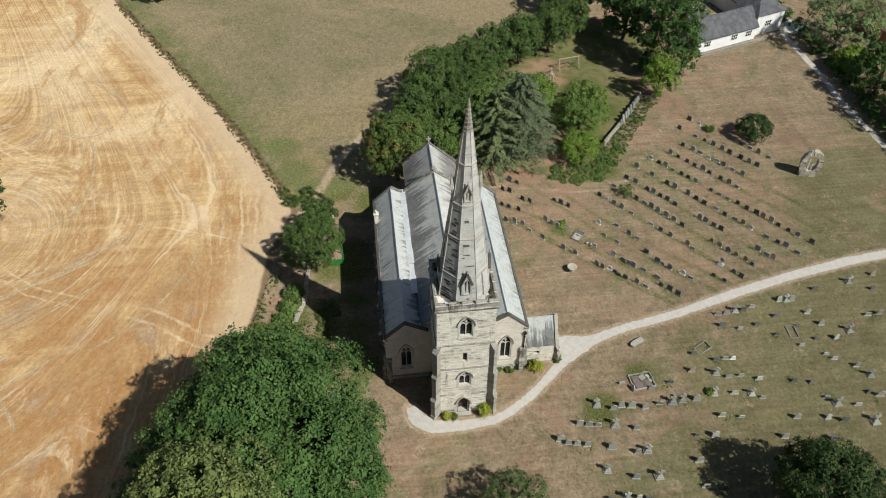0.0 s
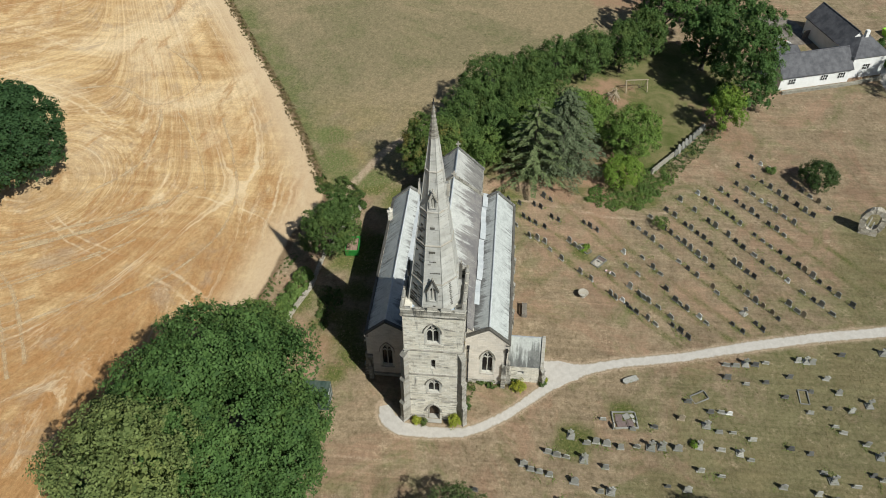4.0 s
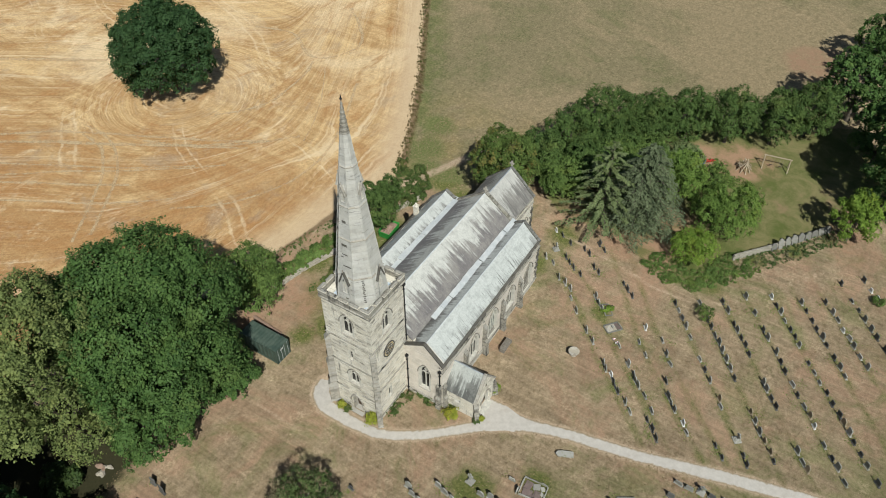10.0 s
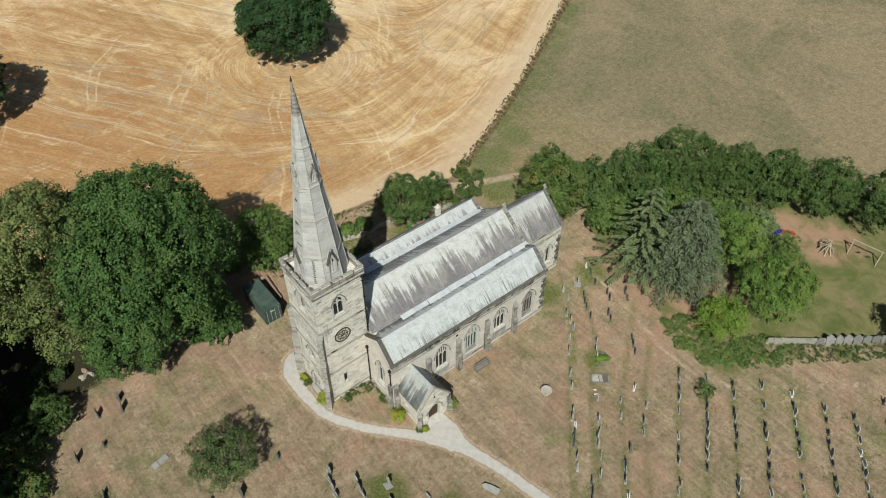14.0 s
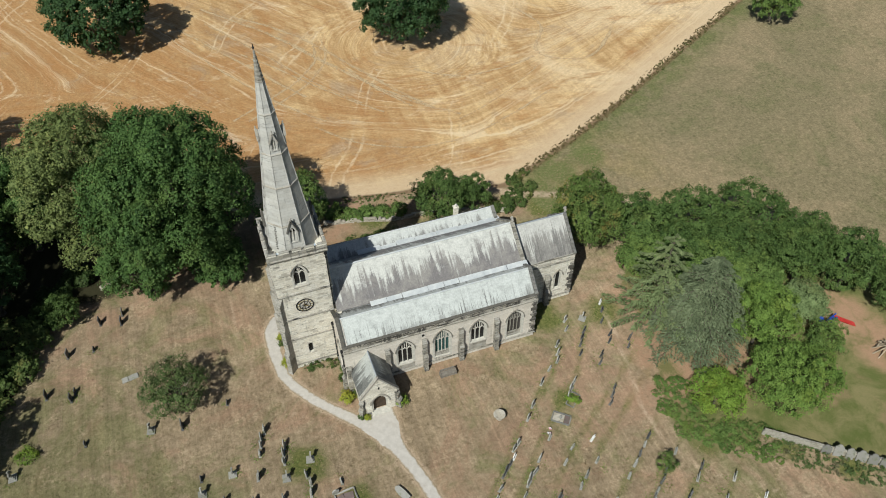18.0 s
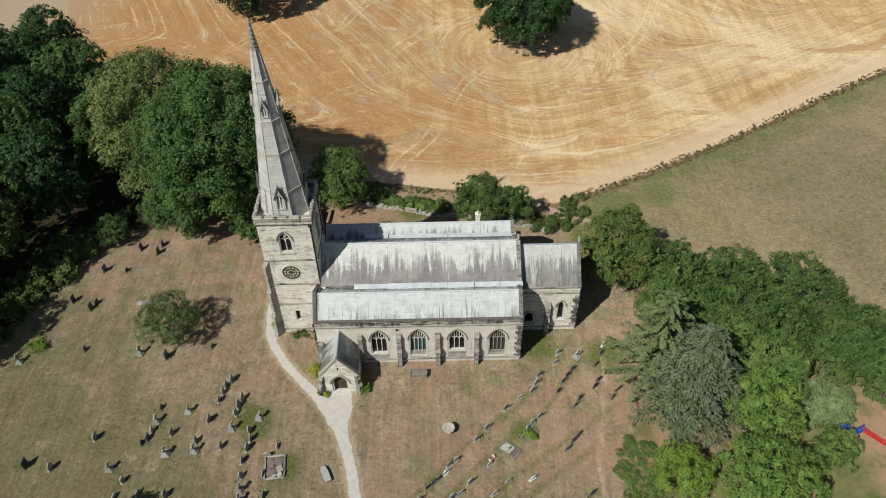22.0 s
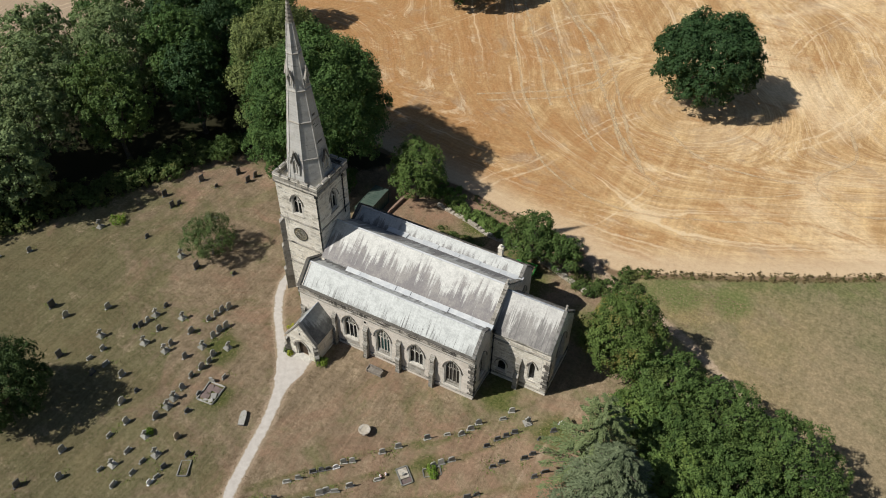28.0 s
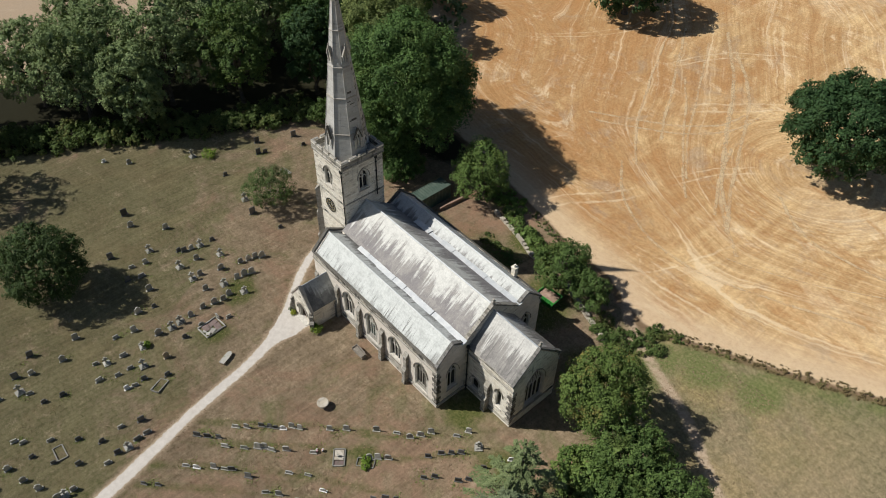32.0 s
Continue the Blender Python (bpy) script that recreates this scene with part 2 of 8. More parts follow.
    rank = s.mix(s.span(mid, 0.35, 0.65), (0.095, 0.112, 0.034), (0.188, 0.190, 0.080))
    speck = s.noise(p, 0.9, 7, 0.82)
    grass = s.times(0.6, grass, s.mix(s.span(speck, 0.36, 0.62), (0.62, 0.64, 0.60), (1.18, 1.16, 1.14)))
    grass = s.mix(s.span(s.math("ADD", lush, s.math("MULTIPLY", s.math("SUBTRACT", patch, 0.5), 1.2)), 0.2, 0.8), grass, rank)
    col = s.mix(inside("pasture"), turf, grass)
    col = s.mix(inside("garden"), col, lawn)
    col = s.mix(s.math("MULTIPLY", inside("bare", 1.6), s.span(patch, 0.38, 0.58, 0.2, 0.9)), col, bare)
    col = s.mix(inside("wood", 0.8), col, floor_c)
    rim = s.math("MULTIPLY", s.span(s.math("ABSOLUTE", s.math("ADD", f, 0.3)), 1.0, 0.2), s.span(al, 0.0, 1.0))
    col = s.mix(s.math("MULTIPLY", rim, 0.7), col, (0.14, 0.09, 0.05))
    col = s.mix(s.span(s.math("ADD", f, s.math("MULTIPLY", wob, 0.35)), -0.1, 0.5), col, straw)
    worn = s.span(s.math("ADD", s.attr("worn"), s.math("MULTIPLY", wob, 0.45)), -0.25, 0.5)
    col = s.mix(s.math("MULTIPLY", worn, 0.9), col, s.mix(s.span(mid, 0.35, 0.65), (0.36, 0.265, 0.18), (0.47, 0.37, 0.265)))
    h = s.math("ADD", s.math("MULTIPLY", fine, 0.6), mid)
    col = s.times(0.32, col, s.mix(s.span(fine, 0.33, 0.67), (0.6, 0.6, 0.6), (1.3, 1.3, 1.3)))
    s.put(s.bsdf.inputs["Diffuse Roughness"], s.math("MAXIMUM", 0.15, s.math("SUBTRACT", 1.0, s.math("MAXIMUM", inside("pasture"), s.span(f, -0.5, 0.5)))))
    return s.done(col, 0.95, s.bump(h, 0.4, 0.14), spec=0.1)


def grass_material():
    """Scorched blades in the colours of the turf they stand in."""
    s = Shade("dry_grass_blades")
    p = s.world_pos()
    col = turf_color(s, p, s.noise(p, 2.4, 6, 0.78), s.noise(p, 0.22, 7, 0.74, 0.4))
    rnd = s.node("ShaderNodeNewGeometry").outputs["Random Per Island"]
    col = s.times(0.6, col, s.mix(rnd, (0.80, 0.79, 0.78), (1.3, 1.27, 1.22)))
    s.done(col, 0.9, spec=0.1)
    tr = s.node("ShaderNodeBsdfTranslucent", Color=col)
    m = s.node("ShaderNodeMixShader", i0=0.3, i1=s.bsdf.outputs[0], i2=tr.outputs[0])
    s.tree.links.new(m.outputs[0], s.out.inputs["Surface"])
    return s.mat


STRAW_GREY = (0.36, 0.265, 0.175)
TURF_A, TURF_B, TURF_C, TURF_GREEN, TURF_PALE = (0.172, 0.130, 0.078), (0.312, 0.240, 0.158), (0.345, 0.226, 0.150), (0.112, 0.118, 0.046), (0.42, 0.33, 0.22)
STRAW_DARK, STRAW_LIGHT, STRAW_SOIL, STRAW_PALE, STRAW_RIM = (0.37, 0.226, 0.102), (0.61, 0.436, 0.230), (0.385, 0.200, 0.082), (0.72, 0.58, 0.385), (0.54, 0.41, 0.265)


def straw_track_material():
    s = Shade("pressed_straw")
    p = s.world_pos()
    col = s.mix(s.noise(p, 1.7, 6, 0.8), (0.52, 0.38, 0.21), (0.72, 0.56, 0.35))
    s.done(col, 0.95, spec=0.1)
    fade = s.math("ADD", s.attr("edge"), s.math("MULTIPLY", s.math("SUBTRACT", s.noise(p, 0.3, 8, 0.85), 0.5), 3.6))
    clear = s.node("ShaderNodeBsdfTransparent")
    m = s.node("ShaderNodeMixShader", i0=s.span(fade, 0.3, 1.5, 0.0, 0.7), i1=clear.outputs[0], i2=s.bsdf.outputs[0])
    s.tree.links.new(m.outputs[0], s.out.inputs["Surface"])
    return s.mat


def gravel_material():
    s = Shade("pale_limestone_gravel")
    p = s.world_pos()
    fine, mid = s.noise(p, 14, 4), s.noise(p, 1.5, 7, 0.75)
    col = s.mix(s.span(mid, 0.3, 0.7), (0.43, 0.392, 0.348), (0.525, 0.488, 0.438))
    col = s.mix(s.span(s.noise(p, 0.35, 4, 0.7), 0.55, 0.75, 0, 0.5), col, (0.38, 0.31, 0.25))
    col = s.times(0.4, col, s.mix(fine, (0.65, 0.65, 0.65), (1.25, 1.25, 1.25)))
    rim = s.math("ADD", s.attr("edge"), s.math("MULTIPLY", s.math("SUBTRACT", s.noise(p, 1.6, 6, 0.8), 0.5), 1.7))
    col = s.mix(s.span(rim, 0.12, 0.62), s.mix(mid, (0.24, 0.185, 0.115), (0.34, 0.265, 0.18)), col)
    return s.done(col, 0.95, s.bump(fine, 0.5, 0.03), spec=0.15)


def stone_material(name, light, dark, stain=0.55, block=(0.62, 0.31), vary=0.8, soot=0.0):
    """Coursed ashlar with weathering; the courses run round all four sides."""
    s = Shade(name)
    c = s.world_pos()
    geo = s.node("ShaderNodeNewGeometry")
    sep = s.node("ShaderNodeSeparateXYZ", i0=c)
    nrm = s.node("ShaderNodeSeparateXYZ", i0=geo.outputs["True Normal"])
    side = s.math("GREATER_THAN", s.math("ABSOLUTE", nrm.outputs[0]), s.math("ABSOLUTE", nrm.outputs[1]))
    u = s.math("ADD", s.math("MULTIPLY", side, sep.outputs[1]), s.math("MULTIPLY", s.math("SUBTRACT", 1.0, side), sep.outputs[0]))
    uv = s.node("ShaderNodeCombineXYZ", X=u, Y=sep.outputs[2], Z=0.0).outputs[0]
    brick = s.tree.nodes.new("ShaderNodeTexBrick")
    s.put(brick.inputs["Vector"], uv)
    brick.inputs["Scale"].default_value = 1.0
    brick.inputs["Brick Width"].default_value, brick.inputs["Row Height"].default_value = block
    brick.inputs["Mortar Size"].default_value = 0.02
    brick.inputs["Mortar Smooth"].default_value = 0.3
    brick.inputs["Color1"].default_value = (0.0, 0.0, 0.0, 1)
    brick.inputs["Color2"].default_value = (1.0, 1.0, 1.0, 1)
    brick.inputs["Mortar"].default_value = (0.5, 0.5, 0.5, 1)
    grain = s.noise(c, 5.0, 5, 0.65)
    blotch = s.noise(c, 0.55, 5, 0.65, 0.4)
    drip = s.noise(s.scaled(c, 1.6, 1.6, 0.18), 1.0, 5, 0.7)
    band = s.noise(s.scaled(c, 0.45, 0.45, 4.2), 1.0, 5, 0.75)
    col = s.mix(s.span(blotch, 0.35, 0.75, 0.0, 0.7), light, tuple(0.62 * a + 0.38 * b for a, b in zip(light, dark)))
    each = s.node("ShaderNodeSeparateColor", i0=brick.outputs["Color"]).outputs[0]
    tint = s.mix(s.span(each, 0.0, 1.0), (0.90, 0.865, 0.80), (1.06, 1.06, 1.06))
    tint = s.mix(s.math("MULTIPLY", s.span(s.math("ADD", each, s.math("MULTIPLY", s.math("SUBTRACT", blotch, 0.5), -0.9)), 0.15, 0.05), stain), tint, (0.52, 0.50, 0.47))
    tint = s.mix(s.math("MULTIPLY", brick.outputs["Fac"], 0.6), tint, (0.52, 0.50, 0.46))
    col = s.times(vary, col, tint)
    col = s.mix(s.math("MULTIPLY", s.span(drip, 0.60 - soot, 0.72 - soot), stain), col, dark)
    col = s.mix(s.math("MULTIPLY", s.span(band, 0.585 - soot, 0.66 - soot), stain), col, dark)
    col = s.times(0.35, col, s.mix(grain, (0.6, 0.6, 0.6), (1.3, 1.3, 1.3)))
    h = s.math("ADD", s.math("MULTIPLY", brick.outputs["Fac"], -0.7), s.math("MULTIPLY", grain, 0.5))
    return s.done(col, 0.92, s.bump(h, 0.5, 0.03), spec=0.2)


def roof_material(name, pale, grey, dark, along="x", start=0.5, streaks=0.6, drips=0.5):
    """Weathered sheet roof: pale at the ridge, ragged runs down the slope into a dark lichened foot."""
    s = Shade(name)
    c = s.world_pos()
    k = (2.1, 0.09, 0.09) if along == "x" else (0.09, 2.1, 0.09)
    run = s.noise(s.scaled(c, *k), 1.0, 4, 0.7)
    wide = s.noise(s.scaled(c, *(0.3 * v for v in k)), 1.0, 3, 0.6)
    low = s.attr("slope")
    blotch = s.noise(c, 0.5, 6, 0.72, 0.6)
    grain = s.noise(c, 5.0, 6, 0.75)
    edge = s.math("ADD", s.math("MULTIPLY", s.math("SUBTRACT", run, 0.5), 2.5 * streaks), s.math("MULTIPLY", s.math("SUBTRACT", wide, 0.5), 1.3))
    edge = s.math("ADD", edge, s.math("MULTIPLY", s.math("SUBTRACT", blotch, 0.5), 1.5))
    amount = s.span(s.math("SUBTRACT", low, s.math("ADD", edge, start)), -0.12, 0.3)
    foot = s.mix(s.span(blotch, 0.36, 0.62), grey, dark)
    top = s.mix(s.span(s.noise(c, 0.9, 6, 0.75), 0.42, 0.68), pale, tuple(0.78 * v for v in pale))
    col = s.mix(s.math("MULTIPLY", amount, 0.92), top, foot)
    drip = s.noise(s.scaled(c, *(1.5 * v for v in k)), 1.0, 5, 0.8)
    here = s.span(s.math("ADD", low, s.math("MULTIPLY", s.math("SUBTRACT", wide, 0.5), 1.2)), 0.25, 0.75, 0.1, 1.0)
    col = s.mix(s.math("MULTIPLY", s.math("MULTIPLY", s.span(drip, 0.52, 0.61), here), drips), col, dark)
    col = s.times(0.55, col, s.mix(s.span(grain, 0.3, 0.7), (0.68, 0.68, 0.68), (1.2, 1.2, 1.2)))
    return s.done(col, 0.62, s.bump(s.math("ADD", grain, run), 0.25, 0.02), spec=0.3)


def plain(name, a, b, scale=2.0, rough=0.8, metal=0.0, bump=0.2, spec=0.3):
    s = Shade(name)
    c = s.coords()
    n, g = s.noise(c, scale, 5, 0.65), s.noise(c, scale * 9, 4)
    col = s.mix(s.span(n, 0.3, 0.7), a, b)
    col = s.times(0.35, col, s.mix(g, (0.65, 0.65, 0.65), (1.25, 1.25, 1.25)))
    return s.done(col, rough, s.bump(g, bump, 0.02), metal, spec)


def headstone_material(name, a, b, lichen):
    s = Shade(name)
    c, r = s.coords(), object_random(s)
    n, g = s.noise(s.world_pos(), 2.2, 5, 0.7), s.noise(s.world_pos(), 11, 4)
    col = s.mix(r, a, b)
    col = s.mix(s.span(n, 0.5, 0.72), col, lichen)
    col = s.times(0.45, col, s.mix(g, (0.6, 0.6, 0.6), (1.3, 1.3, 1.3)))
    return s.done(col, 0.85, s.bump(g, 0.3, 0.02), spec=0.25)


def leaf_material(name, dark, light, tint=(0.2, 0.16, 0.03), tint_amount=0.1, through_light=0.15):
    """Leaves vary one by one and in soft patches over the crown; thin enough to let some sun through."""
    s = Shade(name)
    rnd = s.node("ShaderNodeNewGeometry").outputs["Random Per Island"]
    n = s.noise(s.world_pos(), 0.45, 3, 0.6)
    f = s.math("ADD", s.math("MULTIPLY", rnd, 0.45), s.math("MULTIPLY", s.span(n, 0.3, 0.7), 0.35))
    # tone differs by clump and also carries the painted shade inside crowns
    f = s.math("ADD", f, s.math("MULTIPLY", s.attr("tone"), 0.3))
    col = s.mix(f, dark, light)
    col = s.mix(s.math("MULTIPLY", s.span(s.math("ADD", s.noise(s.world_pos(), 0.3, 3), s.math("MULTIPLY", rnd, 0.12)), 0.58, 0.72), tint_amount * 4), col, tint)
    s.done(col, 0.62, spec=0.12)
    tr = s.node("ShaderNodeBsdfTranslucent", Color=s.mix(0.5, col, (0.20, 0.26, 0.03)))
    m = s.node("ShaderNodeMixShader", i0=through_light, i1=s.bsdf.outputs[0], i2=tr.outputs[0])
    s.tree.links.new(m.outputs[0], s.out.inputs["Surface"])
    return s.mat


def glass_material(name, tint):
    s = Shade(name)
    c = s.world_pos()
    pane = s.noise(c, 5.0, 2)
    s.done(s.mix(pane, tint, tuple(1.6 * v for v in tint)), 0.25, s.bump(s.noise(c, 9.0, 2), 0.35, 0.02), spec=0.35)
    s.bsdf.inputs["Transmission Weight"].default_value = 0.2
    return s.mat


GROUND, GRAVEL = ground_material(), gravel_material()
ASHLAR = stone_material("weathered_pale_ashlar", (0.72, 0.68, 0.59), (0.10, 0.096, 0.088), 0.75, (0.62, 0.31), 0.8, 0.012)
ASHLAR_AISLE = stone_material("creamy_aisle_ashlar", (0.66, 0.605, 0.53), (0.20, 0.185, 0.16), 0.35, (0.62, 0.31), 0.45)
ASHLAR_SPIRE = stone_material("grey_spire_ashlar", (0.485, 0.475, 0.44), (0.10, 0.098, 0.094), 0.55, (0.8, 0.36), 0.4)
TRIM = stone_material("dressed_stone_trim", (0.40, 0.378, 0.335), (0.075, 0.07, 0.06), 0.75, (0.9, 0.5))
TRIM_DARK = stone_material("sooty_stone_trim", (0.31, 0.295, 0.26), (0.035, 0.033, 0.03), 1.0, (0.7, 0.2), 1.0)
TRIM_WORN = stone_material("worn_buttress_stone", (0.36, 0.34, 0.295), (0.08, 0.076, 0.068), 0.85, (0.5, 0.3), 0.8, 0.07)
EAVES_BAND = stone_material("crumbling_sooty_band", (0.47, 0.44, 0.385), (0.05, 0.047, 0.042), 0.95, (0.8, 0.2), 1.0, 0.1)
TRACERY = plain("pale_tracery_stone", (0.44, 0.42, 0.37), (0.60, 0.57, 0.50), 3.0)
DARKSTONE = stone_material("blackened_stone", (0.115, 0.108, 0.095), (0.035, 0.033, 0.03), 0.6, (0.7, 0.36))
COPING_DARK = stone_material("stained_gable_coping", (0.20, 0.195, 0.18), (0.075, 0.072, 0.066), 0.8, (0.9, 0.4), 0.5, 0.08)
ROOF_NAVE = roof_material("streaked_nave_roof", (0.52, 0.515, 0.475), (0.225, 0.208, 0.19), (0.135, 0.122, 0.122), "x", 0.40, 0.75, 0.35)
ROOF_AISLE = roof_material("pale_aisle_lead", (0.49, 0.505, 0.48), (0.30, 0.305, 0.285), (0.15, 0.148, 0.14), "x", 0.95, 0.7, 0.95)
ROOF_INNER = roof_material("streaked_aisle_lead", (0.49, 0.50, 0.475), (0.22, 0.215, 0.20), (0.12, 0.112, 0.11), "x", 0.52, 0.9, 0.7)
ROOF_CHANCEL = roof_material("lichened_chancel_roof", (0.47, 0.46, 0.425), (0.24, 0.226, 0.205), (0.125, 0.117, 0.11), "x", 0.42, 1.0, 0.8)
ROOF_PORCH = roof_material("stained_porch_roof", (0.42, 0.43, 0.40), (0.19, 0.19, 0.175), (0.075, 0.075, 0.07), "y", 0.42, 0.8, 0.6)
LEAD = plain("pale_lead_sheet", (0.42, 0.44, 0.45), (0.56, 0.57, 0.56), 1.2, 0.5, 0.0, 0.15, 0.5)
LEAD_GREY = plain("grey_lead_sheet", (0.22, 0.24, 0.26), (0.36, 0.38, 0.40), 1.0, 0.5, 0.0, 0.15, 0.5)
IRON = plain("black_iron", (0.015, 0.015, 0.016), (0.03, 0.03, 0.03), 4, 0.5, 0.3)
GILT = plain("worn_gilding", (0.35, 0.26, 0.09), (0.45, 0.35, 0.15), 4, 0.4, 0.6)
LEAD_BLUE = plain("pale_blue_lead_flat", (0.38, 0.44, 0.51), (0.52, 0.58, 0.65), 0.8, 0.45, 0.0, 0.15, 0.5)
GLASS_GREY = glass_material("dusty_grey_glass", (0.05, 0.046, 0.042))
GLASS = glass_material("leaded_dark_glass", (0.012, 0.013, 0.014))
GLASS_TEAL = glass_material("green_stained_glass", (0.030, 0.075, 0.070))
WOOD_DOOR = plain("old_oak_boards", (0.045, 0.03, 0.02), (0.085, 0.058, 0.038), 3.0)
WOOD_GREY = plain("silvered_timber", (0.16, 0.14, 0.115), (0.27, 0.24, 0.20), 3.0)
WOOD_PALE = plain("pale_timber", (0.30, 0.24, 0.16), (0.42, 0.35, 0.26), 3.0)
BARK = plain("grey_brown_bark", (0.06, 0.048, 0.036), (0.13, 0.11, 0.085), 2.5, 0.95, 0, 0.8)
BARK_PALE = plain("pale_bark", (0.20, 0.18, 0.15), (0.32, 0.29, 0.24), 2.5, 0.95, 0, 0.6)
GREEN_STEEL = plain("faded_green_paint_on_steel", (0.040, 0.066, 0.052), (0.082, 0.110, 0.086), 0.8, 0.55, 0.0, 0.2, 0.4)
WHITE_WALL = plain("whitewashed_render", (0.72, 0.71, 0.68), (0.82, 0.81, 0.79), 0.8)
SLATE = plain("grey_slate_roofing", (0.060, 0.060, 0.066), (0.115, 0.113, 0.12), 0.9, 0.7)
BRICK_RED = plain("red_brick", (0.22, 0.085, 0.055), (0.32, 0.14, 0.09), 4.0)
CLAY_TILE = plain("brown_clay_tiles", (0.16, 0.08, 0.055), (0.24, 0.13, 0.09), 3.0)
RED_PLASTIC = plain("red_plastic", (0.48, 0.03, 0.025), (0.60, 0.06, 0.05), 2, 0.4)
BLUE_PLASTIC = plain("blue_plastic", (0.02, 0.06, 0.36), (0.04, 0.10, 0.46), 2, 0.4)
WALL_STONE = stone_material("lichened_wall_stone", (0.33, 0.31, 0.26), (0.10, 0.10, 0.08), 0.6, (0.4, 0.22))
RUBBLE = stone_material("pale_rubble_stone", (0.44, 0.40, 0.335), (0.15, 0.14, 0.12), 0.5, (0.4, 0.22))
GRAVE_GREY = headstone_material("grey_headstone", (0.20, 0.195, 0.175), (0.40, 0.385, 0.345), (0.20, 0.21, 0.12))
GRAVE_DARK = headstone_material("dark_slate_headstone", (0.055, 0.055, 0.056), (0.15, 0.145, 0.135), (0.13, 0.13, 0.09))
LEDGER = headstone_material("brown_ledger_stone", (0.12, 0.085, 0.08), (0.20, 0.15, 0.135), (0.10, 0.10, 0.07))
GRAVE_KERB = headstone_material("dull_grey_kerb_stone", (0.15, 0.145, 0.13), (0.25, 0.24, 0.215), (0.14, 0.15, 0.09))
GRAVE_WARM = headstone_material("sandstone_headstone", (0.24, 0.19, 0.13), (0.34, 0.28, 0.20), (0.16, 0.16, 0.09))
GRAVE_WHITE = headstone_material("white_marble_headstone", (0.58, 0.57, 0.54), (0.72, 0.71, 0.68), (0.40, 0.40, 0.34))
LEAF_OAK = leaf_material("oak_leaves", (0.015, 0.041, 0.011), (0.105, 0.180, 0.050), (0.12, 0.16, 0.04), 0.08)
LEAF_FIELD = leaf_material("field_oak_leaves", (0.014, 0.036, 0.013), (0.050, 0.096, 0.034), (0.05, 0.08, 0.02), 0.05)
LEAF_LIME = leaf_material("lime_leaves", (0.036, 0.058, 0.016), (0.215, 0.256, 0.086), (0.21, 0.23, 0.07), 0.12)
LEAF_WOOD = leaf_material("wood_leaves", (0.060, 0.100, 0.036), (0.240, 0.305, 0.130), (0.14, 0.15, 0.05), 0.1)
LEAF_ASH = leaf_material("ash_leaves", (0.030, 0.062, 0.015), (0.165, 0.240, 0.064), (0.17, 0.20, 0.04), 0.08)
LEAF_DEEP = leaf_material("deep_green_leaves", (0.018, 0.042, 0.011), (0.118, 0.180, 0.050), (0.14, 0.16, 0.04), 0.08)
LEAF_AUTUMN = leaf_material("turning_leaves", (0.036, 0.066, 0.015), (0.142, 0.200, 0.052), (0.19, 0.15, 0.045), 0.2)
LEAF_BRIGHT = leaf_material("bright_green_leaves", (0.075, 0.130, 0.018), (0.210, 0.310, 0.052), (0.20, 0.22, 0.03), 0.1)
LEAF_YEW = leaf_material("yew_needles", (0.014, 0.030, 0.010), (0.064, 0.100, 0.029), (0.05, 0.055, 0.02), 0.05, 0.08)
LEAF_CEDAR = leaf_material("grey_cedar_needles", (0.026, 0.042, 0.020), (0.165, 0.196, 0.108), (0.15, 0.17, 0.09), 0.08, 0.1)
LEAF_SPRUCE = leaf_material("green_conifer_needles", (0.044, 0.068, 0.024), (0.195, 0.235, 0.105), (0.13, 0.14, 0.05), 0.08, 0.1)
LEAF_THORN = leaf_material("hawthorn_leaves", (0.036, 0.064, 0.021), (0.128, 0.172, 0.058), (0.15, 0.13, 0.075), 0.25)
LEAF_BRAMBLE = leaf_material("bramble_leaves", (0.030, 0.056, 0.014), (0.108, 0.150, 0.044), (0.16, 0.15, 0.05), 0.14)
LEAF_DRY = leaf_material("dry_hedge_growth", (0.10, 0.075, 0.035), (0.20, 0.15, 0.075), (0.09, 0.11, 0.03), 0.2)
LEAF_YELLOW = leaf_material("yellow_green_shrub_leaves", (0.16, 0.19, 0.02), (0.36, 0.38, 0.06), (0.4, 0.34, 0.04), 0.15)

SKIP_GREEN = plain("green_painted_steel", (0.03, 0.20, 0.035), (0.05, 0.28, 0.05), 2.0, 0.5)
SKIP_LIME = plain("lime_green_painted_steel", (0.22, 0.48, 0.03), (0.30, 0.58, 0.06), 2.0, 0.5)
FOOTING = plain("dusty_red_footing", (0.22, 0.14, 0.10), (0.32, 0.23, 0.175), 4.0)
YARD_STONE = plain("dull_brown_paving", (0.10, 0.085, 0.07), (0.26, 0.225, 0.19), 0.5)
BLOOM_PINK = plain("pink_petals", (0.55, 0.16, 0.22), (0.70, 0.32, 0.36), 6.0)
CONCRETE = plain("pale_concrete", (0.48, 0.47, 0.44), (0.60, 0.59, 0.56), 0.6)
LEAF_FRESH = leaf_material("fresh_green_leaves", (0.050, 0.096, 0.018), (0.180, 0.268, 0.060), (0.17, 0.19, 0.03), 0.08)
LEAF_WEEDS = leaf_material("green_grass_tufts", (0.085, 0.115, 0.030), (0.210, 0.240, 0.080), (0.2, 0.17, 0.07), 0.15, 0.15)
GRASS_DRY = grass_material()

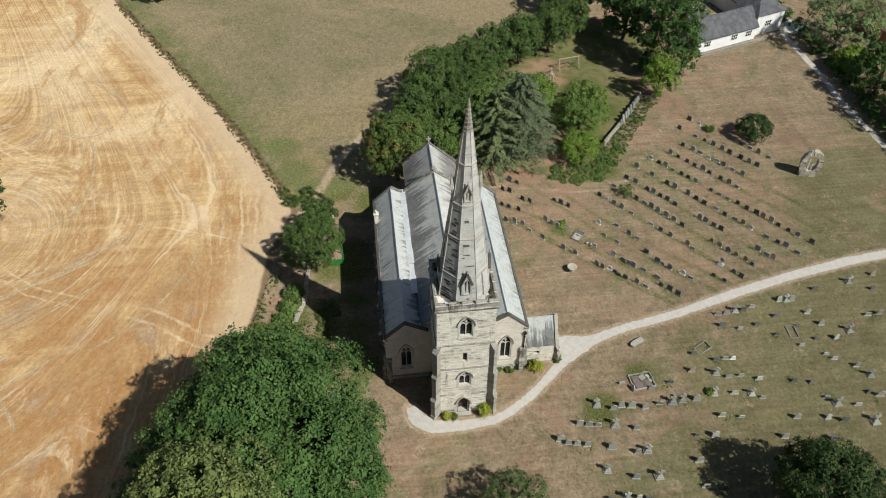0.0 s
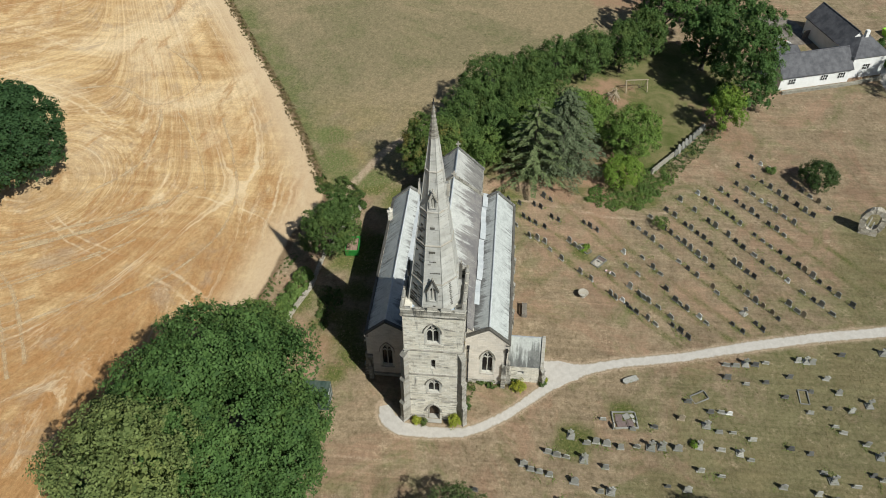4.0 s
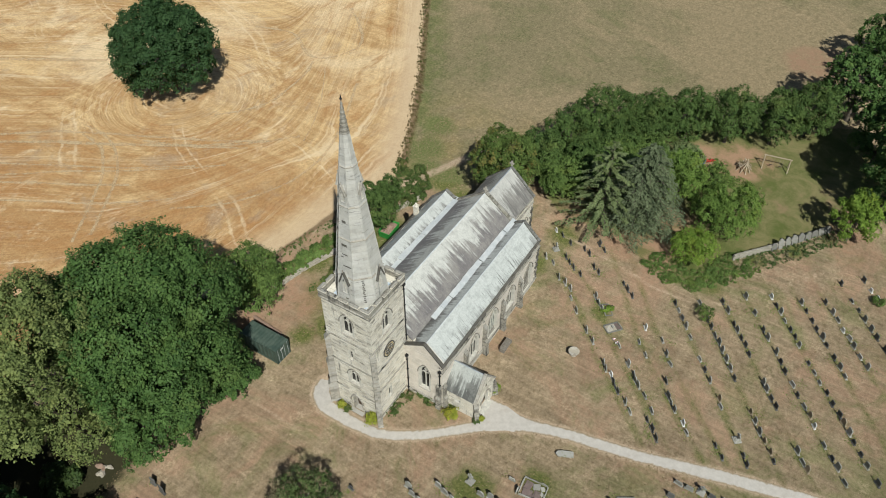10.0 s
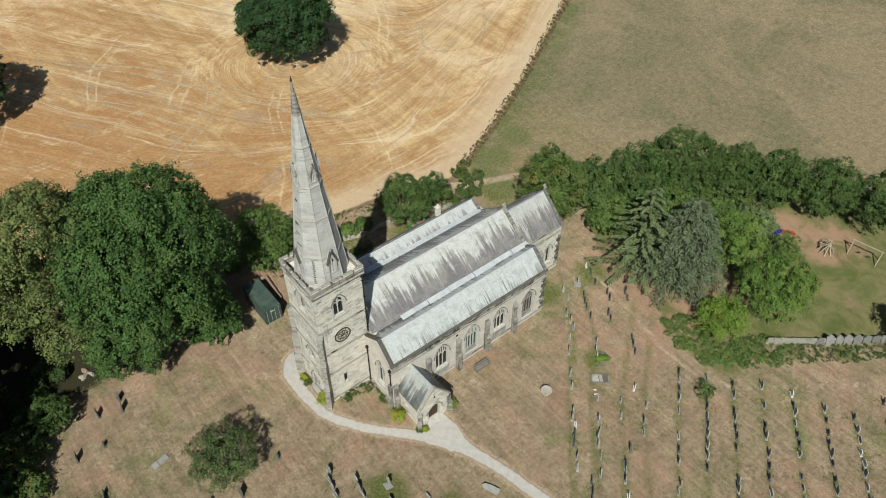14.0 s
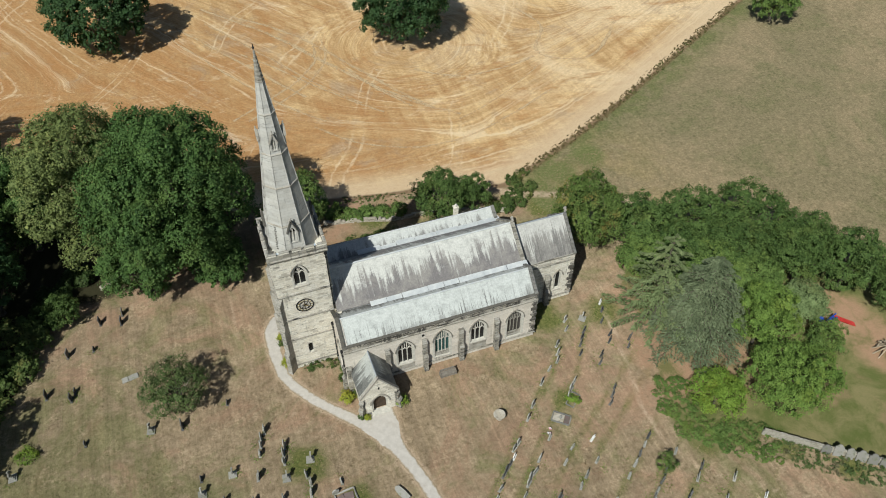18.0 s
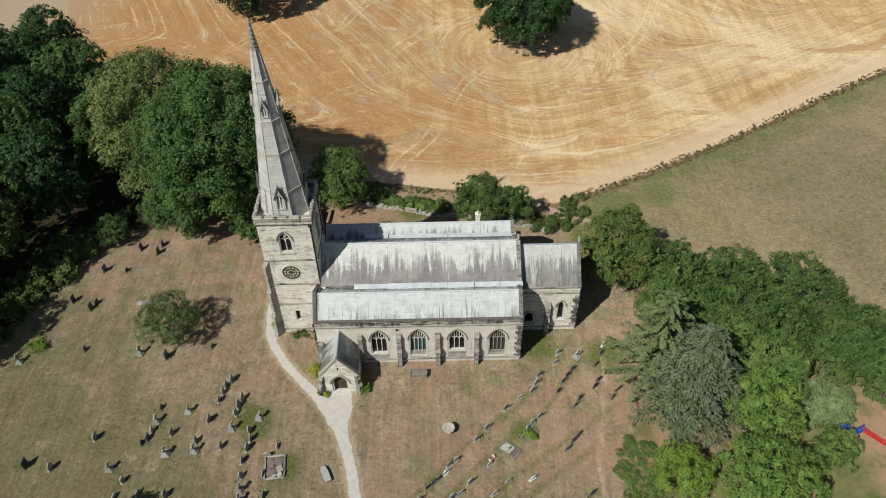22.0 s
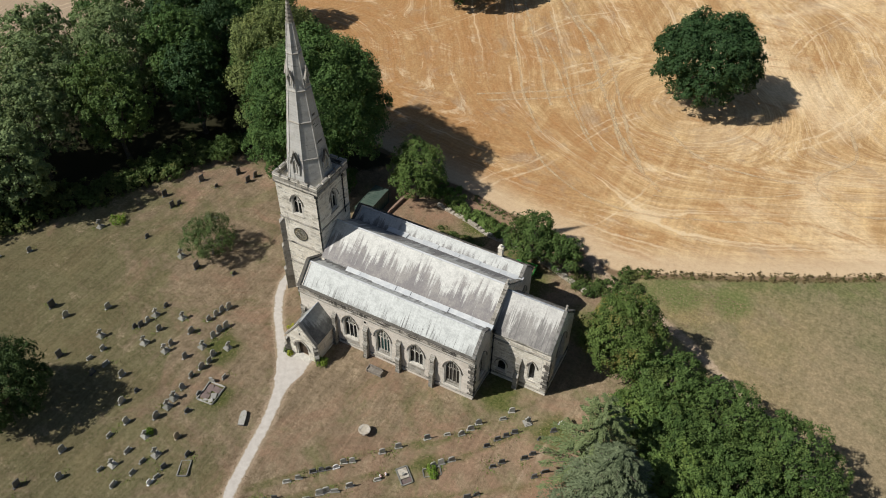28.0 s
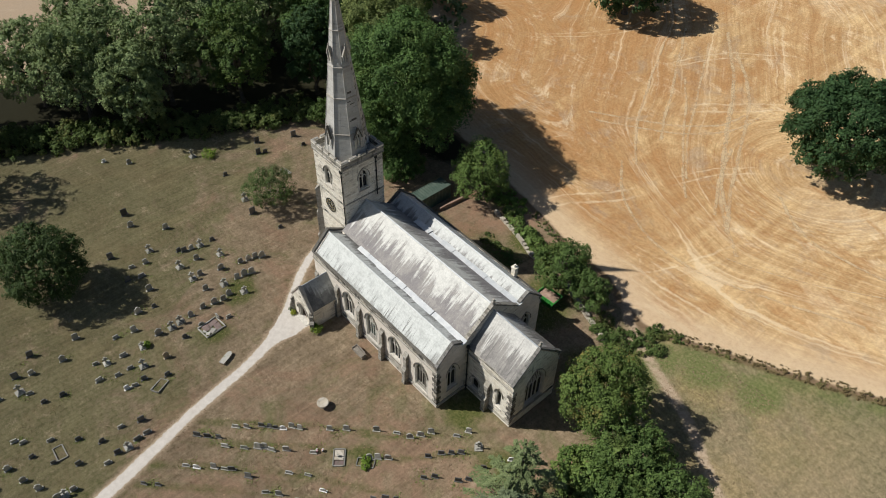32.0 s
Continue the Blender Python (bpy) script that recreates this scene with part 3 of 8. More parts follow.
# ---- mesh helpers ----
def mesh_object(name, bm, material, parent=None, label=""):
    me = bpy.data.meshes.new(name)
    bmesh.ops.recalc_face_normals(bm, faces=bm.faces)
    bm.to_mesh(me)
    bm.free()
    me.materials.append(material)
    ob = new(name, me)
    if parent is not None:
        ob.parent = parent
    if label:
        tagged(ob, label)
    return ob


def part(name, bm, material, parent, label=""):
    return mesh_object(name, bm, material, parent, label)


def thing(name, label, category, x=0.0, y=0.0, z=0.0, rz=0.0, group="", kind=""):
    ob = new(name)
    ob.empty_display_size = 0.3
    ob.matrix_basis = pose(x, y, z, 0, 0, rz)
    return tagged(ob, label, category, group, kind)


def box(bm, x0, x1, y0, y1, z0, z1, m=None):
    vs = [bm.verts.new((x, y, z)) for x in (x0, x1) for y in (y0, y1) for z in (z0, z1)]
    for f in ((0, 1, 3, 2), (4, 6, 7, 5), (0, 4, 5, 1), (2, 3, 7, 6), (0, 2, 6, 4), (1, 5, 7, 3)):
        bm.faces.new([vs[i] for i in f])
    if m is not None:
        for v in vs:
            v.co = m @ v.co
    return vs


def prism(bm, profile, a, b, m=None, axis="x"):
    """A closed profile swept from a to b. axis x: profile is (y, z); y: (x, z); z: (x, y)."""
    place = {"x": lambda t, p, q: (t, p, q), "y": lambda t, p, q: (p, t, q), "z": lambda t, p, q: (p, q, t)}[axis]
    ends = [[bm.verts.new(place(t, p, q)) for p, q in profile] for t in (a, b)]
    n = len(profile)
    bm.faces.new(ends[0])
    bm.faces.new(list(reversed(ends[1])))
    for i in range(n):
        bm.faces.new([ends[0][i], ends[1][i], ends[1][(i + 1) % n], ends[0][(i + 1) % n]])
    if m is not None:
        for e in ends:
            for v in e:
                v.co = m @ v.co


def beam(bm, p, q, w, h):
    """A square bar from p to q; w across, h upright."""
    p, q = Vector(p), Vector(q)
    d = (q - p).normalized()
    side = d.cross(Vector((0, 0, 1)))
    side = side.normalized() if side.length > 1e-4 else Vector((1, 0, 0))
    up = side.cross(d)
    vs = [bm.verts.new(e + side * (w / 2 * a) + up * (h / 2 * b)) for e in (p, q) for a, b in ((-1, -1), (1, -1), (1, 1), (-1, 1))]
    for f in ((0, 1, 2, 3), (7, 6, 5, 4), (0, 4, 5, 1), (1, 5, 6, 2), (2, 6, 7, 3), (3, 7, 4, 0)):
        bm.faces.new([vs[i] for i in f])


def tube(bm, pts, radii, sides=8):
    rings = []
    for i, (p, r) in enumerate(zip(pts, radii)):
        d = (Vector(pts[min(i + 1, len(pts) - 1)]) - Vector(pts[max(i - 1, 0)])).normalized()
        a = d.orthogonal().normalized()
        b = d.cross(a)
        rings.append([bm.verts.new(Vector(p) + (a * math.cos(t) + b * math.sin(t)) * r) for t in [2 * math.pi * k / sides for k in range(sides)]])
    for r0, r1 in zip(rings, rings[1:]):
        for k in range(sides):
            bm.faces.new([r0[k], r0[(k + 1) % sides], r1[(k + 1) % sides], r1[k]])
    bm.faces.new(list(reversed(rings[0])))
    bm.faces.new(rings[-1])


def lathe(bm, profile, sides=16, m=None):
    """Profile of (radius, z), bottom to top."""
    rings = [[bm.verts.new((r * math.cos(2 * math.pi * k / sides), r * math.sin(2 * math.pi * k / sides), z)) for k in range(sides)] for r, z in profile]
    for r0, r1 in zip(rings, rings[1:]):
        for k in range(sides):
            bm.faces.new([r0[k], r0[(k + 1) % sides], r1[(k + 1) % sides], r1[k]])
    bm.faces.new(list(reversed(rings[0])))
    bm.faces.new(rings[-1])
    if m is not None:
        for r in rings:
            for v in r:
                v.co = m @ v.co


def roughen(bm, amount, scale=1.5):
    for v in bm.verts:
        v.co += noise.noise_vector(v.co * scale) * amount


# ---- ground ----
FIELD_EDGE = [(900, 500), (110, 62.2), (84, 47), (65.4, 36), (50.4, 28), (39.6, 22.8), (35.5, 21.3), (31.5, 22.6), (27, 24.5), (17, 25.6), (10.6, 27), (-4, 29.5), (-20, 32.5),
              (-31, 36), (-36, 46), (-42, 55), (-54, 54), (-66, 44), (-74, 24), (-77, 0), (-78, -22), (-86, -60), (-110, -140), (-400, -900)]
HEDGE_LINE = [(36.5, 20.5), (41, 9.5), (50, 6), (60, 3.5), (69, -2), (77, -13), (84, -27), (96, -37), (130, -50), (900, -300)]
GARDEN = [(43, -4), (42, -12), (39.5, -20), (37.4, -25), (38, -29.5), (41, -31.5), (46.5, -31.2), (59.5, -41), (67, -47), (78, -52), (90, -40), (77, -13), (69, -2), (60, 3), (50, 4)]
WOOD_EDGE = [(-4, 29), (-8, 24), (-17, 20), (-24, 17.5), (-29, 17.5), (-33, 14.5), (-36.5, 4), (-39, 0), (-45, -12.3), (-51.5, -23.4), (-60, -40), (-80, -90), (-300, -500)]
PATH_MAIN = [(5.3, -12.3, 1.45), (5.15, -14.4, 1.65), (5.2, -16.6, 1.25), (6.0, -19.0, 0.74), (7.1, -22.7, 0.66), (8.9, -31.0, 0.69), (11.5, -40.2, 0.76), (13.8, -49.4, 0.79), (15.6, -58.8, 0.79), (16.4, -65.2, 0.79), (17.5, -78.0, 0.84), (19, -100, 0.84), (22, -140, 0.84)]
PATH_WEST = [(-1.8, 6.2, 0.67), (-3.6, 5.6, 1.12), (-4.9, 3.6, 0.92), (-5.0, 0.0, 0.77), (-4.75, -3.6, 0.64), (-3.6, -6.0, 0.6), (-1.6, -8.9, 0.6), (0.9, -11.7, 0.62), (3.0, -14.0, 0.72), (4.6, -16.0, 0.82), (5.8, -18.4, 0.52)]


def row_drift(v, u):
    """How far a row of the newer graves strays from its straight line, at u along it."""
    if v < 34:
        return -0.26 * np.maximum(0, u - 12) + 0.13 * np.maximum(0, 2 - u)
    if v < 40:
        return 0.08 * np.maximum(0, -u) + 0.08 * np.maximum(0, u - 4)
    return 0.65 + 0.03 * u


def segment_distance(px, py, pts, closed=False):
    """Distance to a polyline, the side of its nearest stretch (+1: left of it), and the length run to there."""
    best = np.full(px.shape, 1e9)
    side, run = np.zeros(px.shape), np.zeros(px.shape)
    total = 0.0
    ends = list(zip(pts, pts[1:] + pts[:1])) if closed else list(zip(pts, pts[1:]))
    for (ax, ay), (bx, by) in ends:
        dx, dy = bx - ax, by - ay
        length = math.hypot(dx, dy)
        t = np.clip(((px - ax) * dx + (py - ay) * dy) / length**2, 0, 1)
        d = np.hypot(px - ax - t * dx, py - ay - t * dy)
        near = d < best - 1e-9
        best = np.where(near, d, best)
        side = np.where(near, np.sign(dx * (py - ay) - dy * (px - ax)), side)
        run = np.where(near, total + t * length, run)
        total += length
    return best, side, run


def inside_polygon(px, py, pts):
    hit = np.zeros(px.shape, bool)
    for (ax, ay), (bx, by) in zip(pts, pts[1:] + pts[:1]):
        hit ^= ((ay > py) != (by > py)) & (px < (bx - ax) * (py - ay) / ((by - ay) or 1e-9) + ax)
    return hit


def axis_steps(lo, hi, step):
    mid = list(np.arange(lo, hi + step / 2, step))
    out = [step * 1.5 * 1.35**k for k in range(1, 24)]
    far = np.cumsum(out)
    return np.array([lo - d for d in reversed(far)] + mid + [hi + d for d in far])


def build_ground():
    xs, ys = axis_steps(-100, 135, 0.9), axis_steps(-105, 125, 0.9)
    gx, gy = np.meshgrid(xs, ys)
    px, py = gx.ravel(), gy.ravel()
    d, sd, run = segment_distance(px, py, FIELD_EDGE)
    field = -d * sd
    # the swaths round off the corner of the headland
    corner = FIELD_EDGE.index((35.5, 21.3))
    d1, _, run1 = segment_distance(px, py, FIELD_EDGE[:corner + 1])
    d2, _, run2 = segment_distance(px, py, FIELD_EDGE[corner:])
    run2 = run2 + sum(math.dist(p, q) for p, q in zip(FIELD_EDGE[:corner], FIELD_EDGE[1:corner + 1]))
    k = 7.0
    blend = 1 / (1 + np.exp(np.clip((d1 - d2) / k, -50, 50)))
    round_d = np.minimum(d1, d2) - k * np.log1p(np.exp(-np.abs(d1 - d2) / k))
    swath, turn_run = np.where(field > 0, round_d, field), blend * run1 + (1 - blend) * run2
    for tx, ty, tr in ((35.0, 70, 9.0), (-22, 88, 8.0), (58, 86, 7.0)):
        ring_d = np.hypot(px - tx, py - ty) - tr
        near = (ring_d < field) & (ring_d < 9)
        swath = np.where(near, -ring_d, swath)
        turn_run = np.where(near, np.arctan2(py - ty, px - tx) * 18 + 40, turn_run)
    def smooth(values, passes):
        """Rounds off the corners that the drills cannot follow."""
        g = values.reshape(gx.shape)
        for _ in range(passes):
            q = np.pad(g, 1, mode="edge")
            g = (q[1:-1, 1:-1] * 4 + q[:-2, 1:-1] + q[2:, 1:-1] + q[1:-1, :-2] + q[1:-1, 2:]) / 8
        return g.ravel()

    inner = np.clip((field - 11) / 16, 0, 1)
    inner = inner * inner * (3 - 2 * inner) * (np.hypot(px - 35, py - 70) > 15)
    swath = swath * (1 - inner) + inner * (-0.866 * px - 0.5 * py + 34)
    turn_run = turn_run * (1 - inner) + inner * (0.5 * px - 0.866 * py + 900)
    swath, turn_run = smooth(swath, 50), smooth(turn_run, 50)
    dh, sh, _ = segment_distance(px, py, HEDGE_LINE)
    pasture = np.minimum(np.where(sh > 0, dh, -dh), np.maximum(-field, -50))
    pasture = np.where((px < 36) | (field > 0), -np.maximum(dh, 0.5), pasture)
    dg, _, _ = segment_distance(px, py, GARDEN, True)
    garden = np.where(inside_polygon(px, py, GARDEN), dg, -dg)
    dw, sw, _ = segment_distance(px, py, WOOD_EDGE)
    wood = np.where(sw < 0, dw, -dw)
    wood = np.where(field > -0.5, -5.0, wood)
    worn = np.full(px.shape, -9.0)
    for line, extra in ((PATH_MAIN, 0.45), (PATH_WEST, 0.4)):
        for (ax, ay, aw), (bx, by, bw) in zip(line, line[1:]):
            t = np.clip(((px - ax) * (bx - ax) + (py - ay) * (by - ay)) / ((bx - ax) ** 2 + (by - ay) ** 2), 0, 1)
            worn = np.maximum(worn, aw + t * (bw - aw) + extra - np.hypot(px - ax - t * (bx - ax), py - ay - t * (by - ay)))
    for line, w in (([(31.5, 22.6), (33.9, 20.3), (38.2, 17.9), (43.5, 15.7), (48.3, 13.5), (50.7, 12.0), (55.3, 8.7), (61, 5.8)], 0.8), ([(-9, 12), (-9.2, 5), (-8, -2), (-4.6, -9.5), (0.2, -15.5), (4.2, -20.5)], 0.15), ([(-10.6, 8), (-10, -1), (-6.4, -10), (-1.4, -16.5), (3.2, -22)], 0.05), ([(10, 27.0), (16.2, 25.3), (21.4, 24.0), (26, 23.0)], 0.2), ([(38.5, -4.5), (37.6, -12.1), (36.2, -18.5), (35.0, -23.4), (35.2, -28.2), (37.0, -32.4), (42.0, -36.4), (52, -44)], 0.3)):
        dd, _, _ = segment_distance(px, py, line)
        worn = np.maximum(worn, w - dd)
    bare = np.full(px.shape, -9.0)
    for cx, cy, r in ((-1, 21, 3.6), (5, 18.5, 3.6), (6, 18.0, 3.6), (8.5, 19.6, 2.4), (12, 24.6, 1.8), (17, 23.2, 1.8), (70, -26, 5), (67, -19, 4.5), (41, -14, 3), (40, -22, 2.5), (57, -46, 3.5), (48.5, -21.5, 4.5), (42, -21, 3.5), (43, -7, 2.5), (14, 26.2, 1.2), (89, -57, 4.5), (46, -24, 2.5), (40, -17, 2.5), (36.8, -22, 2.5), (61, -44.5, 3.0), (109, -30, 7)):
        bare = np.maximum(bare, r - np.hypot(px - cx, py - cy))
    lush = np.zeros(px.shape)
    for cx, cy, r in ((14, 20.5, 4.5), (24, 14, 7), (5, 24.6, 3.5), (10, 17.0, 3.0), (14.5, 16.4, 3.2), (11, 12.6, 3.4), (16.5, 12.6, 3.4), (14, 22.4, 2.0), (5, 11.5, 3.6), (21, 12.2, 3.6), (26, 12.2, 3.6), (2.5, 13.5, 3.0), (7, 16, 3.2), (11.5, 15, 3.2), (8, 12.5, 3.2), (36.5, 9, 6), (30, -6, 4.5), (27, -18.5, 2.2), (40, 14, 5), (-4.6, -16.8, 4), (0, -22.8, 3), (38, -8, 4), (39.5, -29.5, 3.2), (40.0, -20.5, 2.4), (39.2, -25, 2.6), (44, -31, 2.6), (48, -33.8, 2.4), (53, -38.2, 2.2), (58, -42.2, 2.2), (40.5, 19.0, 3.6), (45.5, 21.0, 4.0), (52.0, 23.5, 4.0)):
        lush = np.maximum(lush, np.clip(1.2 - np.hypot(px - cx, py - cy) / r, 0, 1))
    # greener strips along the grave rows
    ca, sa = math.cos(radians(40)), math.sin(radians(40))
    u, v = px * ca + py * sa, px * sa - py * ca
    for rv in (28.7, 31.6, 35.3, 37.9, 41.4, 44.6, 47.9, 51.4, 55.0, 58.5, 62.0):
        strip = 0.62 * np.exp(-(((v - rv - row_drift(rv, u)) / 0.75) ** 2)) * (u > -22) * (u < 24 - (rv - 28) * 0.45) * (px > 9)
        lush = np.maximum(lush, strip)
    roll = np.clip((np.hypot(px - 10, py) - 110) / 300, 0, 1)
    pz = roll * 6 * np.sin(px * 0.006 + 1.0) * np.cos(py * 0.005) * (np.hypot(px, py) < 2500) + roll * 0.0
    nx, ny = len(xs), len(ys)
    i = np.arange(nx * ny).reshape(ny, nx)
    quads = np.stack([i[:-1, :-1], i[:-1, 1:], i[1:, 1:], i[1:, :-1]], -1).reshape(-1, 4)
    me = bpy.data.meshes.new("ground")
    me.vertices.add(len(px))
    me.vertices.foreach_set("co", np.stack([px, py, pz], 1).ravel())
    me.loops.add(quads.size)
    me.loops.foreach_set("vertex_index", quads.ravel())
    me.polygons.add(len(quads))
    me.polygons.foreach_set("loop_start", np.arange(0, quads.size, 4))
    me.update(calc_edges=True)
    for name, values in (("field", field), ("along", turn_run), ("swath", swath), ("pasture", pasture), ("garden", garden), ("wood", wood), ("worn", worn), ("bare", bare), ("lush", lush)):
        me.attributes.new(name, "FLOAT", "POINT").data.foreach_set("value", values.astype(np.float32))
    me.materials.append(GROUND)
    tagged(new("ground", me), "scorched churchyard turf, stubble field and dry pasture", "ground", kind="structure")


def ribbon(name, label, line, z, material, seed, wobble=0.16):
    """A gravel path with ragged edges, slightly crowned above the turf."""
    pts = []
    for (ax, ay, aw), (bx, by, bw) in zip(line, line[1:]):
        n = max(2, int(math.hypot(bx - ax, by - ay) / 0.35))
        pts += [(ax + (bx - ax) * k / n, ay + (by - ay) * k / n, aw + (bw - aw) * k / n) for k in range(n)]
    pts.append(line[-1])
    for _ in range(4):
        pts = [pts[0]] + [tuple((a + 2 * b + c) / 4 for a, b, c in zip(p, q, r)) for p, q, r in zip(pts, pts[1:], pts[2:])] + [pts[-1]]
    bm = bmesh.new()
    layer = bm.verts.layers.float.new("edge")
    rows = []
    for k, (x, y, w) in enumerate(pts):
        (ax, ay, _), (bx, by, _) = pts[max(k - 1, 0)], pts[min(k + 1, len(pts) - 1)]
        d = Vector((bx - ax, by - ay, 0)).normalized()
        s = Vector((-d.y, d.x, 0))
        ws = [w + wobble * (1.6 * noise.noise(Vector((x * 0.35, y * 0.35, seed + q))) + 0.9 * noise.noise(Vector((x * 1.1, y * 1.1, seed + q)))) for q in (0, 9)]
        rows.append([bm.verts.new(Vector((x, y, 0)) + s * o + Vector((0, 0, h))) for o, h in ((-ws[0] - 0.12, 0.002), (-ws[0] + 0.05, z), (-ws[0] + 0.4, z), (ws[1] - 0.4, z), (ws[1] - 0.05, z), (ws[1] + 0.12, 0.002))])
        for v, e in zip(rows[-1], (0.0, 0.35, 1.0, 1.0, 0.35, 0.0)):
            v[layer] = 1.0 if (v.co.x - 4.7) ** 2 + (v.co.y + 15.4) ** 2 < 4.8 else e
    for a, b in zip(rows, rows[1:]):
        for k in range(5):
            bm.faces.new([a[k], a[k + 1], b[k + 1], b[k]])
    ob = mesh_object(name, bm, material)
    return tagged(ob, label, "path", kind="structure")


build_ground()
ribbon("churchyard_path", "pale gravel path across the churchyard to the porch", PATH_MAIN, 0.016, GRAVEL, 3, 0.05)
ribbon("tower_path", "narrow pale gravel path round the foot of the tower", PATH_WEST, 0.010, GRAVEL, 4, 0.05)
ribbon("lane_path", "narrow pale path beside the far hedge", [(84, -79.6, 0.6), (78, -78, 0.6), (64, -78.4, 0.6), (52, -77.8, 0.6), (40.7, -78.8, 0.6), (18, -79, 0.6)], 0.03, GRAVEL, 5)
ribbon("driveway", "pale concrete drive beside the cottage", [(79.5, -79.2, 1.2), (86, -83, 4.5), (93, -86, 7.5), (102, -89, 10), (118, -92, 12), (140, -96, 14)], 0.02, CONCRETE, 6)


STRAW_TRACK = straw_track_material()


def straw_track(line, w, z):
    """Wheel marks pressed pale into the stubble."""
    pts = []
    for k in range(len(line) - 1):
        p0, p1, p2, p3 = (Vector(line[max(0, min(len(line) - 1, k + j))]) for j in (-1, 0, 1, 2))
        n = max(2, int((p2 - p1).length / 0.8))
        for i in range(n + (k == len(line) - 2)):
            t = i / n
            pts.append(0.5 * (2 * p1 + (p2 - p0) * t + (2 * p0 - 5 * p1 + 4 * p2 - p3) * t * t + (3 * p1 - p0 - 3 * p2 + p3) * t**3))
    bm = bmesh.new()
    layer = bm.verts.layers.float.new("edge")
    rows = []
    for k, p in enumerate(pts):
        d = (pts[min(k + 1, len(pts) - 1)] - pts[max(k - 1, 0)]).normalized()
        side = Vector((-d.y, d.x))
        wob = 0.25 * noise.noise(Vector((p.x * 0.2, p.y * 0.2, w)))
        row = []
        for o, e in ((-1, 0), (-0.35, 1), (0.35, 1), (1, 0)):
            q = p + side * (o * w + wob)
            v = bm.verts.new((q.x, q.y, z + (0.006 if e else 0.0)))
            v[layer] = e
            row.append(v)
        rows.append(row)
    for r0, r1 in zip(rows, rows[1:]):
        for k in range(3):
            bm.faces.new([r0[k], r0[k + 1], r1[k + 1], r1[k]])
    tagged(mesh_object("straw_track", bm, STRAW_TRACK), "pale wheel mark pressed into the stubble", "track", kind="structure")


for k, (track, track_w) in enumerate((([(-2.3, 54.0), (7.7, 60.6), (12.1, 64.4), (15.9, 69.4), (16.7, 75.0)], 0.5), ([(0.2, 53.0), (9.9, 59.1), (15.3, 64.5), (18.2, 70.0), (19.0, 76.0)], 0.5),
                       ([(-2.6, 92.3), (14.1, 61.6), (20.7, 51.6)], 0.4), ([(-2.6, 99.0), (10.2, 81.5), (19.1, 65.7), (27.7, 51.3), (36.4, 42.1)], 0.6), ([(2.9, 93.6), (14.7, 79.7), (25.7, 57.8), (32.4, 45.7)], 0.6),
                       ([(-9.4, 93.3), (1.5, 74.4), (11.4, 57.1)], 0.5), ([(35.7, 40.6), (44.6, 44.5), (56.5, 52.5)], 0.22), ([(24.8, 109.7), (35.9, 91.1)], 0.9), ([(2.0, 77.3), (10.1, 66.2), (17.8, 54.6), (23.6, 47.4)], 0.4),
                       ([(10.8, 47.2), (17.9, 39.4), (28.6, 35.0), (40.3, 37.0), (55.5, 43.8)], 0.45), ([(20.9, 64.5), (24.3, 56.1), (29.0, 47.5)], 0.5), ([(8.8, 84.0), (22.3, 59.5), (30.6, 48.8)], 0.5),
                       ([(33.2, 59.3), (40.8, 53.9), (50.8, 54.2), (57.1, 55.8)], 0.5), ([(61.7, 75.3), (63.5, 66.7), (58.6, 57.5), (62.5, 52.6), (69.2, 52.6), (79.3, 63.0)], 0.6), ([(-9.3, 86.2), (4.0, 60.6), (13.1, 48.1)], 0.4))):
    straw_track(track, track_w, 0.004 + 0.005 * k)


# ---- church ----
church = thing("church", "pale medieval stone church with tall spire and streaked lead roofs", "church")
YC = 0.15                       # the nave's axis lies a little north of the tower's
TW, TOP = 3.15, 19.2            # half the tower's width, height of its wall below the parapet
NX0, NX1 = 3.2, 27.4            # nave
AX0, AX1 = 2.55, 27.4           # aisles
CX1 = 35.0                      # east end of the chancel
AY_OUT, AY_IN, AY_RIDGE = 8.55, 4.1, 6.1
Z_EAVE, Z_VALLEY, Z_ARIDGE, Z_RIDGE = 7.75, 8.95, 10.3, 12.6
CH_HALF, CH_EAVE, CH_RIDGE = 3.75, 7.9, 11.85
N, W, S, E = 0, 90, 180, -90    # turns that bring a wall's outer side to face north, west, south, east


def side_matrix(x, y, turn):
    return pose(x, y, 0, 0, 0, turn)


def arch(w, z0, zs, rise, n=7, cx=0.0):
    """A pointed arch's outline from its foot, anticlockwise."""
    a = w / 2
    r = (a * a + rise * rise) / (2 * a)
    end = math.acos(max(-1, min(1, (r - a) / r)))
    right = [(a - r + r * math.cos(end * k / n), zs + r * math.sin(end * k / n)) for k in range(n + 1)]
    left = [(-x, z) for x, z in reversed(right[:-1])]
    return [(cx + x, z) for x, z in [(-a, z0), (a, z0)] + right + left]


def arch_height(u, w, zs, rise):
    """Height of such an arch over u, counted from its middle."""
    a = w / 2
    r = (a * a + rise * rise) / (2 * a)
    return zs + math.sqrt(max(0, r * r - (abs(u) - a + r) ** 2))


